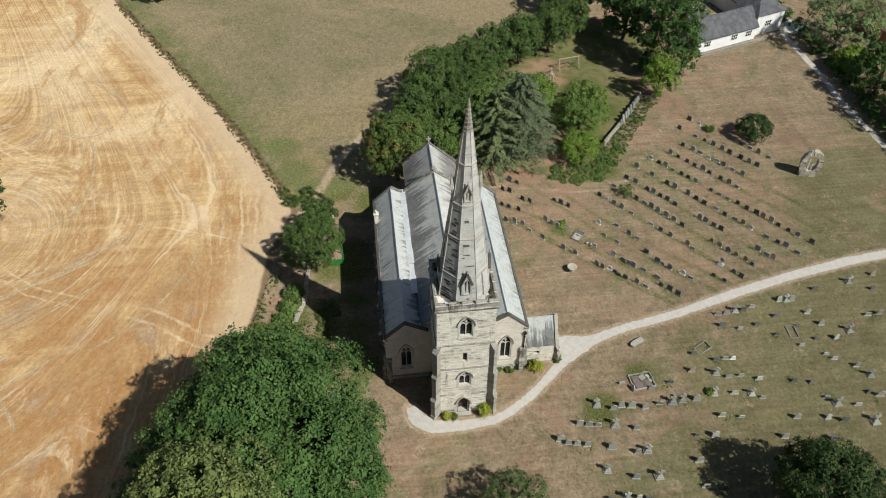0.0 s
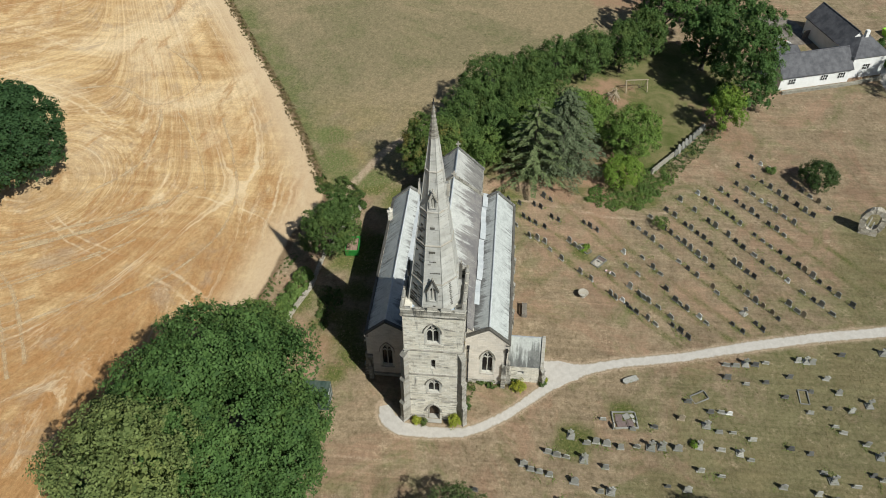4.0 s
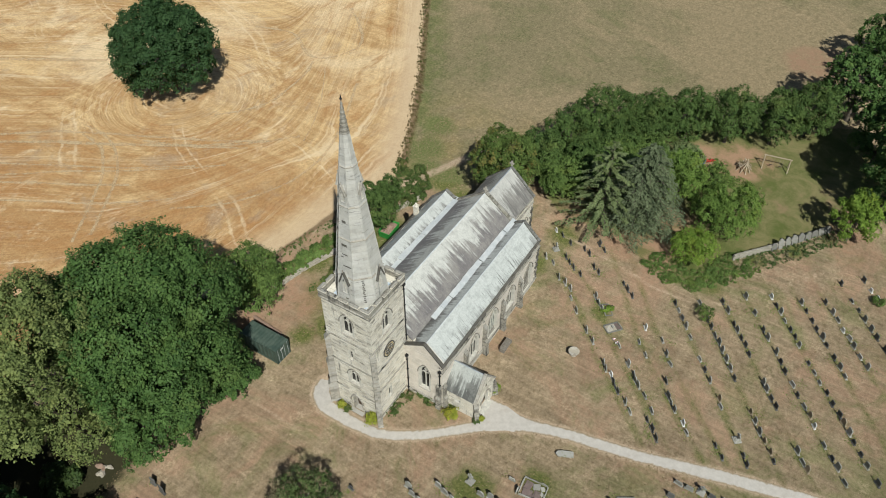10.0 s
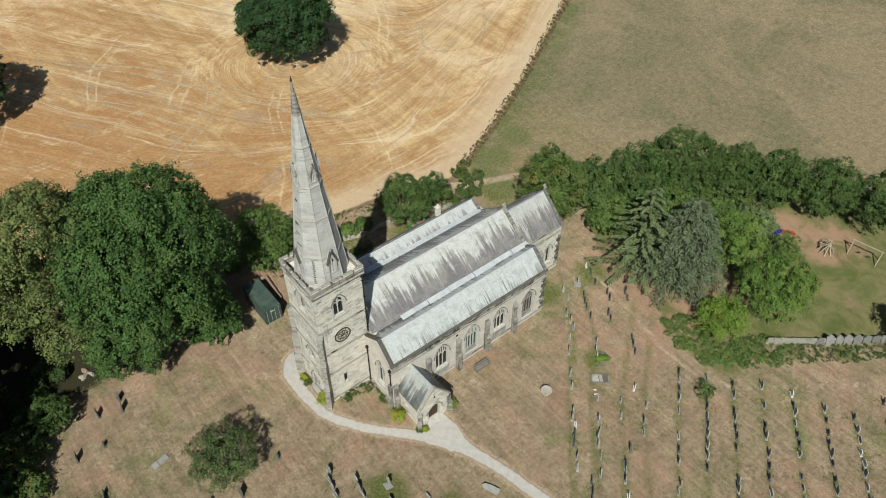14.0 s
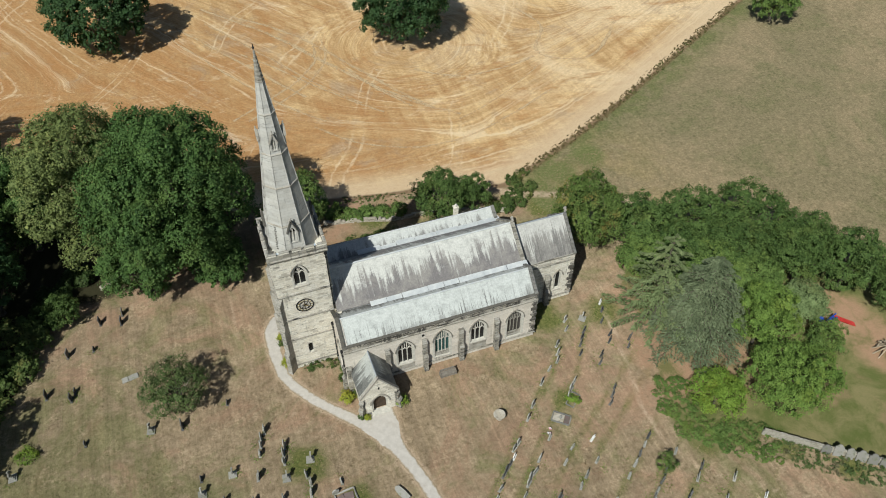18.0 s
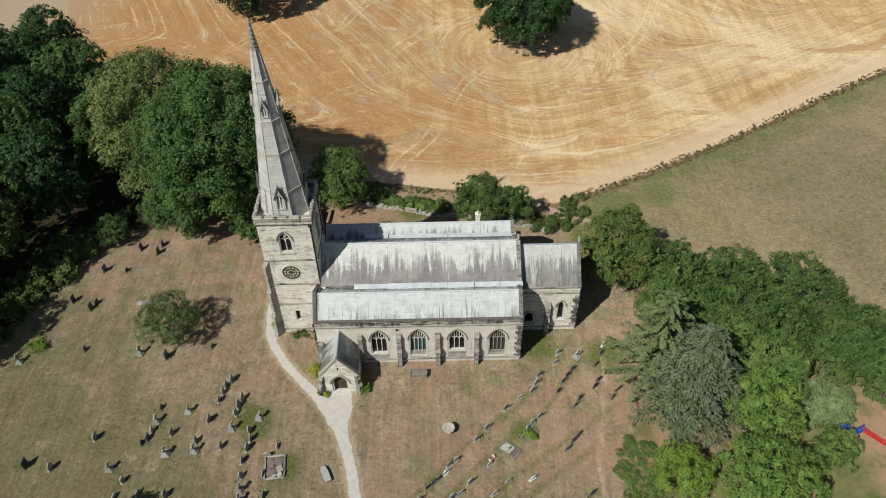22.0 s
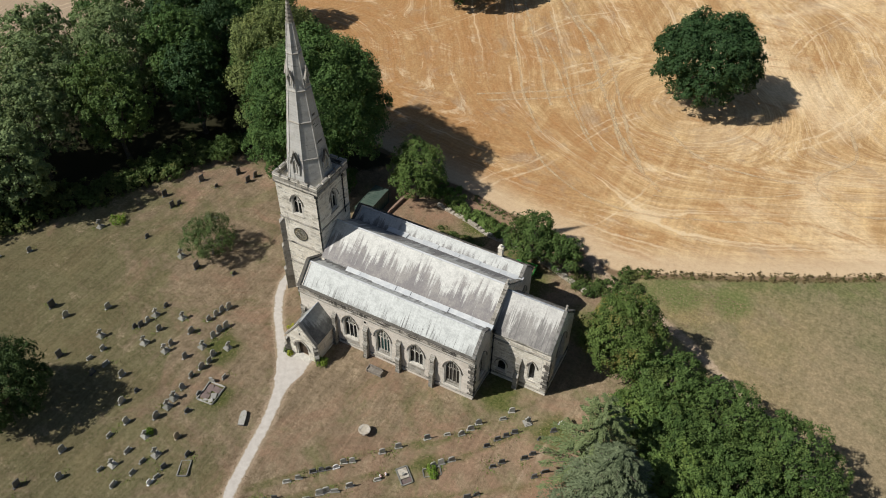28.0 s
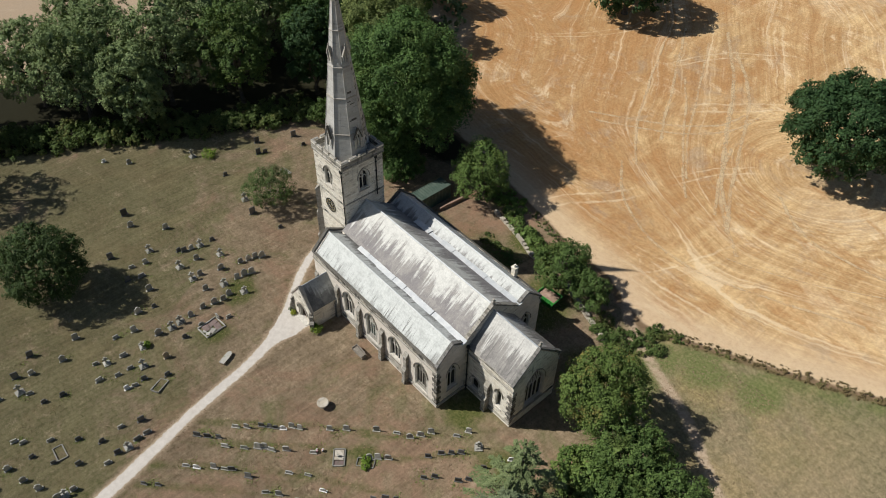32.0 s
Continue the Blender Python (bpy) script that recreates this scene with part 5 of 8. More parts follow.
def nave_and_aisles():
    # nave roof
    for s in (-1, 1):
        c = [(NX0, YC, Z_RIDGE), (NX1 - 0.1, YC, Z_RIDGE), (NX1 - 0.1, YC + s * (AY_IN + 0.1), 9.45), (NX0, YC + s * (AY_IN + 0.1), 9.45)]
        roof = roof_slab("nave_roof", c, 0.16, ROOF_NAVE, "nave roof with pale runs over dark stains", 44, 10)
    ridge_roll((NX0, YC, Z_RIDGE + 0.04), (NX1, YC, Z_RIDGE + 0.04), LEAD)
    wall("nave_gable_east", [(-AY_IN - 0.2, -0.1), (AY_IN + 0.2, -0.1), (AY_IN + 0.2, 9.2), (0, Z_RIDGE - 0.05), (-AY_IN - 0.2, 9.2)], [], 0.6, side_matrix(NX1 + 0.05, YC, E))
    gable_coping(NX1 - 0.1, YC - AY_IN - 0.25, YC, YC + AY_IN + 0.25, 9.45, Z_RIDGE + 0.22, 9.45, 0.5)
    wall("nave_gable_west", [(-AY_IN - 0.2, 6.0), (AY_IN + 0.2, 6.0), (AY_IN + 0.2, 9.2), (0, Z_RIDGE - 0.1), (-AY_IN - 0.2, 9.2)], [], 0.5, side_matrix(NX0 + 0.02, YC, W))
    bm = bmesh.new()
    prism(bm, [(-0.12, 0), (0.12, 0), (0.12, 0.3), (0.35, 0.3), (0.35, 0.48), (0.12, 0.48), (0.12, 0.8), (-0.12, 0.8), (-0.12, 0.48), (-0.35, 0.48), (-0.35, 0.3), (-0.12, 0.3)], NX1 - 0.2, NX1, pose(0, YC, Z_RIDGE + 0.2))
    part("gable_cross", bm, TRIM, church)
    for s, side in ((-1, "south"), (1, "north")):
        turn = S if s < 0 else N
        yo, yr, yi = YC + s * AY_OUT, YC + s * AY_RIDGE, YC + s * AY_IN
        outer = [(AX0 + 0.1, yr, Z_ARIDGE), (AX1 - 0.15, yr, Z_ARIDGE), (AX1 - 0.15, yo - s * 0.12, Z_EAVE + 0.28), (AX0 + 0.1, yo - s * 0.12, Z_EAVE + 0.28)]
        roof = roof_slab("aisle_roof", outer, 0.14, ROOF_AISLE, "pale lead-grey aisle roof with faint streaks", 44, 6)
        inner = [(AX0 + 0.1, yr, Z_ARIDGE), (AX1 - 0.15, yr, Z_ARIDGE), (AX1 - 0.15, yi - s * 0.25, Z_VALLEY), (AX0 + 0.1, yi - s * 0.25, Z_VALLEY)]
        roof_slab("aisle_roof_inner", inner, 0.14, ROOF_INNER, "inner slope of the aisle roof towards the valley gutter", 30, 3)
        ridge_roll((AX0, yr, Z_ARIDGE + 0.03), (AX1, yr, Z_ARIDGE + 0.03), LEAD, 0.09)
        bm = bmesh.new()
        box(bm, NX0, AX1 - 0.2, min(yi - s * 0.3, yi + s * 0.55), max(yi - s * 0.3, yi + s * 0.55), 8.7, 9.0)
        part("valley_gutter", bm, LEAD, church)
        rng = random.Random(5 + s)
        x = 7.2 if s < 0 else 8.0
        while x < AX1 - 2.2:
            length = rng.uniform(1.6, 3.4)
            bm = bmesh.new()
            lift = rng.uniform(-0.04, 0.12)
            prism(bm, [(-0.42, 0.0), (0.42, 0.12), (0.42, 0.18), (-0.42, 0.07)], x, x + length, pose(0, yi + s * rng.uniform(0.30, 0.45), 9.42 + lift, -8 * s, 0, 0))
            part("lead_flashing", bm, LEAD, church, "loose pale lead sheet over the valley gutter")
            x += length + 0.05
        # outer wall
        m = side_matrix(0, yo, turn)
        sg = -1 if s < 0 else 1
        holes = []
        specs = [(10.0, 2.05, 1.75, 4.3, 1.75, 3, GLASS, "three-light traceried window with pale stone mullions"), (14.8, 2.1, 1.25, 4.35, 1.85, 4, GLASS_TEAL, "four-light window with green glass"),
                 (19.55, 2.05, 2.1, 4.3, 1.7, 3, GLASS, "three-light traceried window with pale stone mullions"), (24.55, 2.15, 1.0, 4.2, 1.7, 4, GLASS_GREY, "dark four-light window in a plain pointed arch")]
        for wx, ww, z0, zs, rise, li, gl, la in specs:
            holes.append(window(m, sg * wx, ww, z0, zs, rise, li, gl if s < 0 else GLASS, label=la, bars=TRIM_DARK if wx > 24 else None))
            if li == 4:
                bm = bmesh.new()
                prism(bm, [(-0.34, z0 + 0.1), (-0.08, z0 + 0.1), (-0.3, z0 + 0.75), (-0.34, z0 + 0.75)], sg * wx - ww / 2 + 0.13, sg * wx + ww / 2 - 0.13, m)
                part("blocked_panel", bm, TRIM_DARK, church, "dark sloping stone panel filling the window foot")
            if s < 0 and li == 3:
                bm = bmesh.new()
                box(bm, sg * wx - 1.15, sg * wx + 1.15, -0.02, 0.012, 0.82, z0 - 0.17, m)
                part("apron", bm, TRIM, church, "stained stone below the window sill")
        if s < 0:
            bm = bmesh.new()
            ring(bm, rect_hole(-12.35, 0.5, 5.95, 6.5), rect_hole(-12.35, 0.34, 6.03, 6.44), -0.05, 0.03, m)
            part("vent_frame", bm, TRACERY, church)
            bm = bmesh.new()
            box(bm, -12.51, -12.19, -0.05, 0.006, 6.03, 6.44, m)
            part("vent", bm, GLASS, church, "small square vent in the aisle wall")
        if s < 0:
            holes.append(arch(1.5, 0.1, 2.2, 0.9, 6, sg * 5.35))
        lo, hi = sorted((sg * AX0, sg * AX1))
        wall(f"aisle_wall_{side}", [(lo + 0.6, -0.1), (hi - 0.6, -0.1), (hi - 0.6, Z_EAVE), (lo + 0.6, Z_EAVE)], holes, 0.7, m, ASHLAR_AISLE)
        string_course(m, lo - 0.1, hi + 0.1, 7.0, 0.16, 0.22, "cornice")
        bm = bmesh.new()
        box(bm, lo + 0.02, hi - 0.02, -0.04, 0.025, 7.1, Z_EAVE - 0.01, m)
        part("eaves_band", bm, EAVES_BAND, church, "crumbling soot-stained band under the eaves")
        bm = bmesh.new()
        prism(bm, [(-0.35, Z_EAVE), (0.06, Z_EAVE), (0.14, Z_EAVE + 0.08), (0.14, Z_EAVE + 0.2), (-0.1, Z_EAVE + 0.34), (-0.35, Z_EAVE + 0.3)], lo - 0.1, hi + 0.1, m)
        part("eaves_course", bm, EAVES_BAND, church, "dark weathered eaves course of stone")
        bm = bmesh.new()
        prism(bm, [(-0.12, Z_EAVE + 0.345), (0.17, Z_EAVE + 0.205), (0.20, Z_EAVE + 0.29), (-0.10, Z_EAVE + 0.42)], lo - 0.1, hi + 0.1, m)
        part("gutter", bm, DARKSTONE, church)
        string_course(m, lo - 0.12, hi + 0.12, 0.7, 0.14, 0.22, "plinth")
        for bx in (7.75, 12.45, 17.2, 21.95):
            buttress(m, sg * bx, 0.54, [(0.7, 2.5), (0.42, 5.0)], "stepped stone buttress between the aisle windows")
        for ex, et in ((AX0, W),):
            buttress(side_matrix(ex, yo - s * 0.35, et), 0, 0.56, [(0.5, 1.9), (0.3, 3.9)])
            buttress(m, sg * (ex - (0.35 if et == E else -0.35)), 0.56, [(0.5, 1.9), (0.3, 3.9)])
        # gable ends
        for gx, gt, nm in ((AX0, W, "west"), (AX1, E, "east")):
            gm = side_matrix(gx, YC, gt)
            # local u runs so that u = y for the east side and -y for the west
            f = -1 if gt == W else 1
            f = -f if gt == E else f
            f = 1 if (gm.to_3x3() @ Vector((1, 0, 0))).y > 0 else -1
            cu = f * s * AY_RIDGE
            uo, ui = f * s * AY_OUT, f * s * (3.0 if gt == W else 3.9)
            holes = [window(gm, cu, 1.45 if gt == W else 1.6, 2.2, 5.0, 1.6, 2, label="two-light gable window with a hood mould")]
            pts = [(min(uo, ui), -0.1), (max(uo, ui), -0.1)]
            zo, zi = Z_EAVE + (0.3 if gt == W else 0.12), 8.75 if gt == W else 8.6
            zr = [(uo, zo), (cu, Z_ARIDGE + (0.1 if gt == W else -0.12)), (ui, zi)]
            zr = zr if uo > ui else list(reversed(zr))
            wall(f"aisle_gable_{nm}_{side}", pts + zr, holes, 0.6, gm, ASHLAR_AISLE)
            gable_coping(gx + (0.15 if gt == W else -0.2), yo, yr, YC + s * 3.4 if gt == W else yi - s * 0.3, zo + (0.12 if gt == W else 0.2), Z_ARIDGE + (0.3 if gt == W else 0.13), 8.95, 0.45, DARKSTONE if gt == W else COPING_DARK)
            string_course(gm, min(uo, ui), max(uo, ui), 0.7, 0.14, 0.22, "plinth")
    downpipe(AX0 - 0.12, YC - 3.75, 0.0, 7.0)
    downpipe(AX0 - 0.12, YC - AY_OUT + 0.25, 0.0, 6.9)
    downpipe(NX1 + 0.28, YC - 4.0, 0.0, 8.3)
    bm = bmesh.new()
    box(bm, 22.55, 23.15, YC + AY_OUT - 0.45, YC + AY_OUT + 0.1, Z_EAVE, 9.6)
    box(bm, 22.48, 23.22, YC + AY_OUT - 0.52, YC + AY_OUT + 0.17, 9.6, 9.75)
    lathe(bm, [(0.16, 9.75), (0.13, 10.15)], 8, pose(22.85, YC + AY_OUT - 0.17, 0))
    part("chimney", bm, ASHLAR, church, "short stone chimney on the aisle eaves")


def chancel():
    x0, x1 = NX1 + 0.05, CX1
    for s in (-1, 1):
        c = [(x0, YC, CH_RIDGE), (x1 - 0.2, YC, CH_RIDGE), (x1 - 0.2, YC + s * (CH_HALF + 0.05), CH_EAVE + 0.3), (x0, YC + s * (CH_HALF + 0.05), CH_EAVE + 0.3)]
        roof = roof_slab("chancel_roof", c, 0.16, ROOF_CHANCEL, "lichened grey chancel roof", 16, 8)
        turn = S if s < 0 else N
        m = side_matrix(0, YC + s * CH_HALF, turn)
        sg = -1 if s < 0 else 1
        holes = [window(m, sg * 28.95, 1.3, 1.25, 2.6, 0.9, 1, label="low pointed chancel window in deep shade"),
                 window(m, sg * 32.9, 0.95, 1.9, 4.4, 1.0, 1, label="single lancet window")]
        lo, hi = sorted((sg * x0, sg * x1))
        wall(f"chancel_wall_{'south' if s < 0 else 'north'}", [(lo + (0.7 if s < 0 else 0), -0.1), (hi - (0.7 if s > 0 else 0), -0.1), (hi - (0.7 if s > 0 else 0), CH_EAVE), (lo + (0.7 if s < 0 else 0), CH_EAVE)], holes, 0.7, m)
        string_course(m, lo, hi + 0.1, 7.1, 0.15, 0.22, "cornice")
        bm = bmesh.new()
        prism(bm, [(-0.35, CH_EAVE), (0.06, CH_EAVE), (0.14, CH_EAVE + 0.08), (0.14, CH_EAVE + 0.22), (-0.12, CH_EAVE + 0.36), (-0.35, CH_EAVE + 0.3)], lo, hi + 0.05, m)
        part("eaves_course", bm, TRIM_DARK, church)
        string_course(m, lo, hi + 0.1, 0.7, 0.14, 0.22, "plinth")
        buttress(m, sg * 31.2, 0.6, [(0.8, 2.3), (0.5, 4.6)])
    ridge_roll((x0, YC, CH_RIDGE + 0.04), (x1, YC, CH_RIDGE + 0.04), LEAD_GREY, 0.09)
    m = side_matrix(x1, YC, E)
    hole = window(m, 0, 3.0, 2.2, 5.4, 2.6, 4, label="large east window with four lights")
    wall("chancel_gable_east", [(-CH_HALF, -0.1), (CH_HALF, -0.1), (CH_HALF, CH_EAVE + 0.1), (0, CH_RIDGE - 0.12), (-CH_HALF, CH_EAVE + 0.1)], [hole], 0.7, m)
    gable_coping(x1 - 0.2, YC - CH_HALF - 0.2, YC, YC + CH_HALF + 0.2, CH_EAVE + 0.3, CH_RIDGE + 0.1, CH_EAVE + 0.3, 0.42, COPING_DARK)
    bm = bmesh.new()
    prism(bm, [(-0.1, 0), (0.1, 0), (0.1, 0.35), (0.32, 0.35), (0.32, 0.52), (0.1, 0.52), (0.1, 0.85), (-0.1, 0.85), (-0.1, 0.52), (-0.32, 0.52), (-0.32, 0.35), (-0.1, 0.35)], x1 - 0.3, x1 - 0.1, pose(0, YC, CH_RIDGE + 0.3))
    part("gable_cross", bm, TRIM, church)
    string_course(m, -CH_HALF, CH_HALF, 1.7, 0.14, 0.2)


def porch():
    x0, x1, xr, y1 = 3.2, 7.55, 5.37, -12.75
    ze, zr = 3.35, 6.2
    y0 = YC - AY_OUT
    m = side_matrix(xr, y1, S)
    hw = (x1 - x0) / 2
    wall("porch_front", [(-hw, -0.1), (hw, -0.1), (hw, ze), (0, zr), (-hw, ze)], [arch(2.0, -0.05, 1.75, 1.35, 7, 0.0)], 0.5, m)
    for x, t in ((x0, W), (x1, E)):
        mm = side_matrix(x, (y0 + y1) / 2 + 0.25, t)
        h = (y0 - y1) / 2 - 0.25
        wall("porch_side", [(-h, -0.1), (h, -0.1), (h, ze), (-h, ze)], [slit(mm, 0.2, 0.9, 1.5, 2.2)] if t == W else [], 0.45, mm)
    for s in (-1, 1):
        ex = xr + s * (hw + 0.15)
        roof_slab("porch_roof", [(xr, y1 + 0.2, zr + 0.08), (xr, y0, zr + 0.08), (ex, y0, ze - 0.1), (ex, y1 + 0.2, ze - 0.1)], 0.12, ROOF_PORCH, "stained porch roof", 10, 6)
        bm = bmesh.new()
        beam(bm, (xr + s * (hw + 0.2), y1 + 0.12, ze - 0.05), (xr, y1 + 0.12, zr + 0.3), 0.42, 0.18)
        part("coping", bm, TRIM, church)
        buttress(pose(xr + s * (hw - 0.2), y1 + 0.2, 0, 0, 0, 180 + s * 45), 0, 0.5, [(0.75, 1.4), (0.5, 2.5)])
    bm = bmesh.new()
    tube(bm, [(xr, y1 + 0.1, zr + 0.1), (xr, y0, zr + 0.1)], [0.08, 0.08], 6)
    part("ridge", bm, LEAD_GREY, church)
    bm = bmesh.new()
    ring(bm, arch(2.5, 1.55, 1.75, 1.68)[2:], arch(2.16, 1.55, 1.75, 1.46)[2:], 0.0, 0.12, m, False)
    part("hood_mould", bm, TRIM, church)
    bm = bmesh.new()
    ring(bm, arch(2.0, 0.0, 1.75, 1.35), arch(1.6, 0.02, 1.75, 1.08), -0.12, -0.45, m)
    part("door_frame", bm, TRACERY, church)
    gate = new("porch_door")
    gate.parent = church
    gate["label"] = "dark oak inner door in the porch"
    bm = bmesh.new()
    for k in range(8):
        u = -0.8 + 0.2 * k
        top = min(arch_height(u + 0.01, 1.66, 1.75, 1.1), arch_height(u + 0.19, 1.66, 1.75, 1.1))
        box(bm, u + 0.006, u + 0.194, -0.62, -0.55, 0.02, max(0.6, top), m)
    part("boards", bm, WOOD_DOOR, gate)
    bm = bmesh.new()
    box(bm, xr - 1.15, xr + 1.15, y1 - 0.5, y1 + 0.2, -0.05, 0.09)
    part("door_step", bm, TRACERY, gate)
    bm = bmesh.new()
    box(bm, -0.09, 0.09, 0.0, 0.03, 4.35, 4.75, m)
    part("niche", bm, GLASS, church)


def quoins(x, y, z0, z1):
    """A weathered corner of large alternate stones, the blackened ones standing proud."""
    rng = random.Random(int(x))
    z, k = z0, 0
    while z < z1:
        h = rng.uniform(0.42, 0.62)
        proud = 0.10 if k % 2 == 0 else 0.03
        a, b = (0.75, 0.45) if k % 2 == 0 else (0.5, 0.7)
        bm = bmesh.new()
        box(bm, x - a, x + proud, y - proud, y + b, z, z + h - 0.015)
        bmesh.ops.bevel(bm, geom=list(bm.edges), offset=0.03, segments=1, affect="EDGES")
        part("quoin", bm, DARKSTONE if k in (1, 4, 5, 8) else EAVES_BAND, church)
        z += h
        k += 1


tower()
spire()
nave_and_aisles()
chancel()
porch()
quoins(AX1, YC - AY_OUT, 0.9, 6.2)
quoins(CX1, YC - CH_HALF, 0.9, 6.0)


# ---- things in the churchyard ----
def slab_profile(kind, w, h):
    """The outline of a headstone, from its foot."""
    a = w / 2
    if kind == "round":
        top = [(a * math.cos(t), h - a * 0.55 + a * 0.55 * math.sin(t)) for t in [math.pi * k / 8 for k in range(9)]]
        return [(-a, 0), (a, 0)] + top
    if kind == "shouldered":
        r = a * 0.62
        top = [(r * math.cos(t), h - r * 0.8 + r * 0.8 * math.sin(t)) for t in [math.pi * k / 6 for k in range(7)]]
        return [(-a, 0), (a, 0), (a, h - r * 1.0), (r, h - r * 0.95)] + top + [(-r, h - r * 0.95), (-a, h - r * 1.0)]
    if kind == "pointed":
        return [(-a, 0), (a, 0), (a, h * 0.76), (a * 0.55, h * 0.9), (0, h), (-a * 0.55, h * 0.9), (-a, h * 0.76)]
    return [(-a, 0), (a, 0), (a, h - 0.04), (a - 0.05, h), (-a + 0.05, h), (-a, h - 0.04)]


def headstone(kind, w, h, t, material, label):
    ob = thing("headstone", label, "headstone", group="headstones in the churchyard")
    bm = bmesh.new()
    prism(bm, [(u, z - 0.05) for u, z in slab_profile(kind, w, h)], -t / 2, t / 2, None, "y")
    bmesh.ops.bevel(bm, geom=[e for e in bm.edges if abs(e.verts[0].co.y - e.verts[1].co.y) < 1e-5], offset=0.015, segments=1, affect="EDGES")
    part("stone", bm, material, ob)
    bm = bmesh.new()
    box(bm, -w / 2 - 0.1, w / 2 + 0.1, -t / 2 - 0.09, t / 2 + 0.09, -0.06, 0.1)
    part("base", bm, material, ob)
    return ob


def cross_stone(h, material, label):
    ob = thing("grave_cross", label, "headstone", group="headstones in the churchyard")
    bm = bmesh.new()
    a, b, c = 0.11, 0.36, h
    prism(bm, [(-a, 0.3), (a, 0.3), (a, c * 0.62), (b, c * 0.62), (b, c * 0.82), (a, c * 0.82), (a, c), (-a, c), (-a, c * 0.82), (-b, c * 0.82), (-b, c * 0.62), (-a, c * 0.62)], -0.08, 0.08, None, "y")
    part("cross", bm, material, ob)
    bm = bmesh.new()
    for k, r in enumerate((0.46, 0.33, 0.22)):
        box(bm, -r, r, -r, r, 0.13 * k - 0.05, 0.13 * (k + 1))
    part("steps", bm, material, ob)
    return ob


def kerbed_grave(material, label, w=1.0, length=2.0):
    ob = thing("kerbed_grave", label, "grave", group="kerbed graves in the churchyard")
    for x in (-w / 2, w / 2):
        bm = bmesh.new()
        box(bm, x - 0.055, x + 0.055, -length / 2, length / 2, -0.05, 0.14)
        part("kerb", bm, material, ob)
    for y in (-length / 2, length / 2):
        bm = bmesh.new()
        box(bm, -w / 2 + 0.06, w / 2 - 0.06, y - 0.055, y + 0.055, -0.05, 0.135)
        part("kerb", bm, material, ob)
    return ob


PROTO = [
    headstone("round", 0.72, 1.05, 0.13, GRAVE_GREY, "weathered grey headstone with a rounded top"),
    headstone("square", 0.70, 0.85, 0.11, GRAVE_DARK, "dark slate headstone with a straight top"),
    headstone("shouldered", 0.78, 1.15, 0.14, GRAVE_GREY, "grey stone headstone with rounded shoulders"),
    headstone("pointed", 0.66, 1.1, 0.14, GRAVE_WARM, "lichened sandstone headstone with a pointed top"),
    headstone("round", 0.62, 0.72, 0.11, GRAVE_DARK, "small dark headstone with a rounded top"),
    headstone("square", 0.82, 1.2, 0.12, GRAVE_DARK, "tall dark slate headstone"),
    headstone("round", 0.62, 0.78, 0.11, GRAVE_WHITE, "small white marble headstone"),
    cross_stone(1.35, GRAVE_GREY, "grey stone cross on a stepped base"),
    kerbed_grave(GRAVE_KERB, "low grey stone kerb round a grass grave"),
    headstone("square", 0.75, 0.62, 0.12, GRAVE_GREY, "low grey headstone with a straight top"),
]
PROTO_USED = set()
GRAVE_SPOTS = []
grave_rng = random.Random(11)


def place_proto(k, x, y, turn, lean=5.0):
    m = pose(x, y, 0.0, grave_rng.gauss(0, lean), grave_rng.gauss(0, lean * 0.6), turn + grave_rng.gauss(0, 4))
    size = grave_rng.uniform(0.88, 1.15)
    GRAVE_SPOTS.append((x, y))
    if k not in PROTO_USED:
        PROTO_USED.add(k)
        PROTO[k].matrix_basis = m
        return PROTO[k]
    return copy_thing(PROTO[k], m @ Matrix.Diagonal((size, 1, size, 1)))


def grave_row(v, *us):
    """Newer graves lie in rows that run at 40 degrees to the church; v is the row's offset, us the stones along it."""
    c, s = math.cos(radians(40)), math.sin(radians(40))
    for u in us:
        vv = v + float(row_drift(v, u)) + grave_rng.uniform(-0.12, 0.12)
        k = grave_rng.choices((0, 1, 4, 9, 3, 6, 2, 7), (22, 24, 20, 16, 8, 5, 4, 2))[0]
        place_proto(k, u * c + vv * s, u * s - vv * c, 40, 3.0)


def stones(turn, k, *places):
    """Stones of one kind standing singly or in short rows."""
    for x, y in places:
        place_proto(k, x, y, turn, 4.5)


def old_graves(turn, *places):
    for x, y in places:
        k = grave_rng.choices((0, 2, 3, 9, 7, 4, 1, 6, 5), (26, 20, 10, 14, 9, 6, 6, 3, 5))[0]
        place_proto(k, x, y, turn, 5.5)


grave_row(37.9, -14.8, -13.2, -1.2, 0.3)
grave_row(41.4, -16.1, -14.9, -12.8, -8.2, -7.2, -4.4, -2.7, -1.0, 2.6, 4.4, 5.9, 7.3, 8.6)
grave_row(44.6, -16.1, -15.0, -13.5, -12.3, -10.8, -9.5, -4.5, -3.0, -1.6, -0.1, 1.2, 2.4, 3.9, 5.2, 8.2)
grave_row(47.9, -17.7, -16.7, -15.3, -9.2, -8.0, -6.6, -5.6, -1.2, 0.3, 1.5, 2.8, 3.9, 6.2, 7.9)
grave_row(51.4, -19.8, -17.9, -16.7, -15.0, -12.4, -11.0, -9.7, -8.0, -6.4, -4.4, -2.9, -1.4, 1.0, 2.4, 5.3, 8.3)
grave_row(55.0, -20.4, -18.2, -16.7, -15.1, -13.9, -12.5, -11.4, -9.8, -8.2, -6.6, -5.1, -3.6, -0.7, 0.7, 1.9, 3.5, 5.0, 6.2, 7.8)
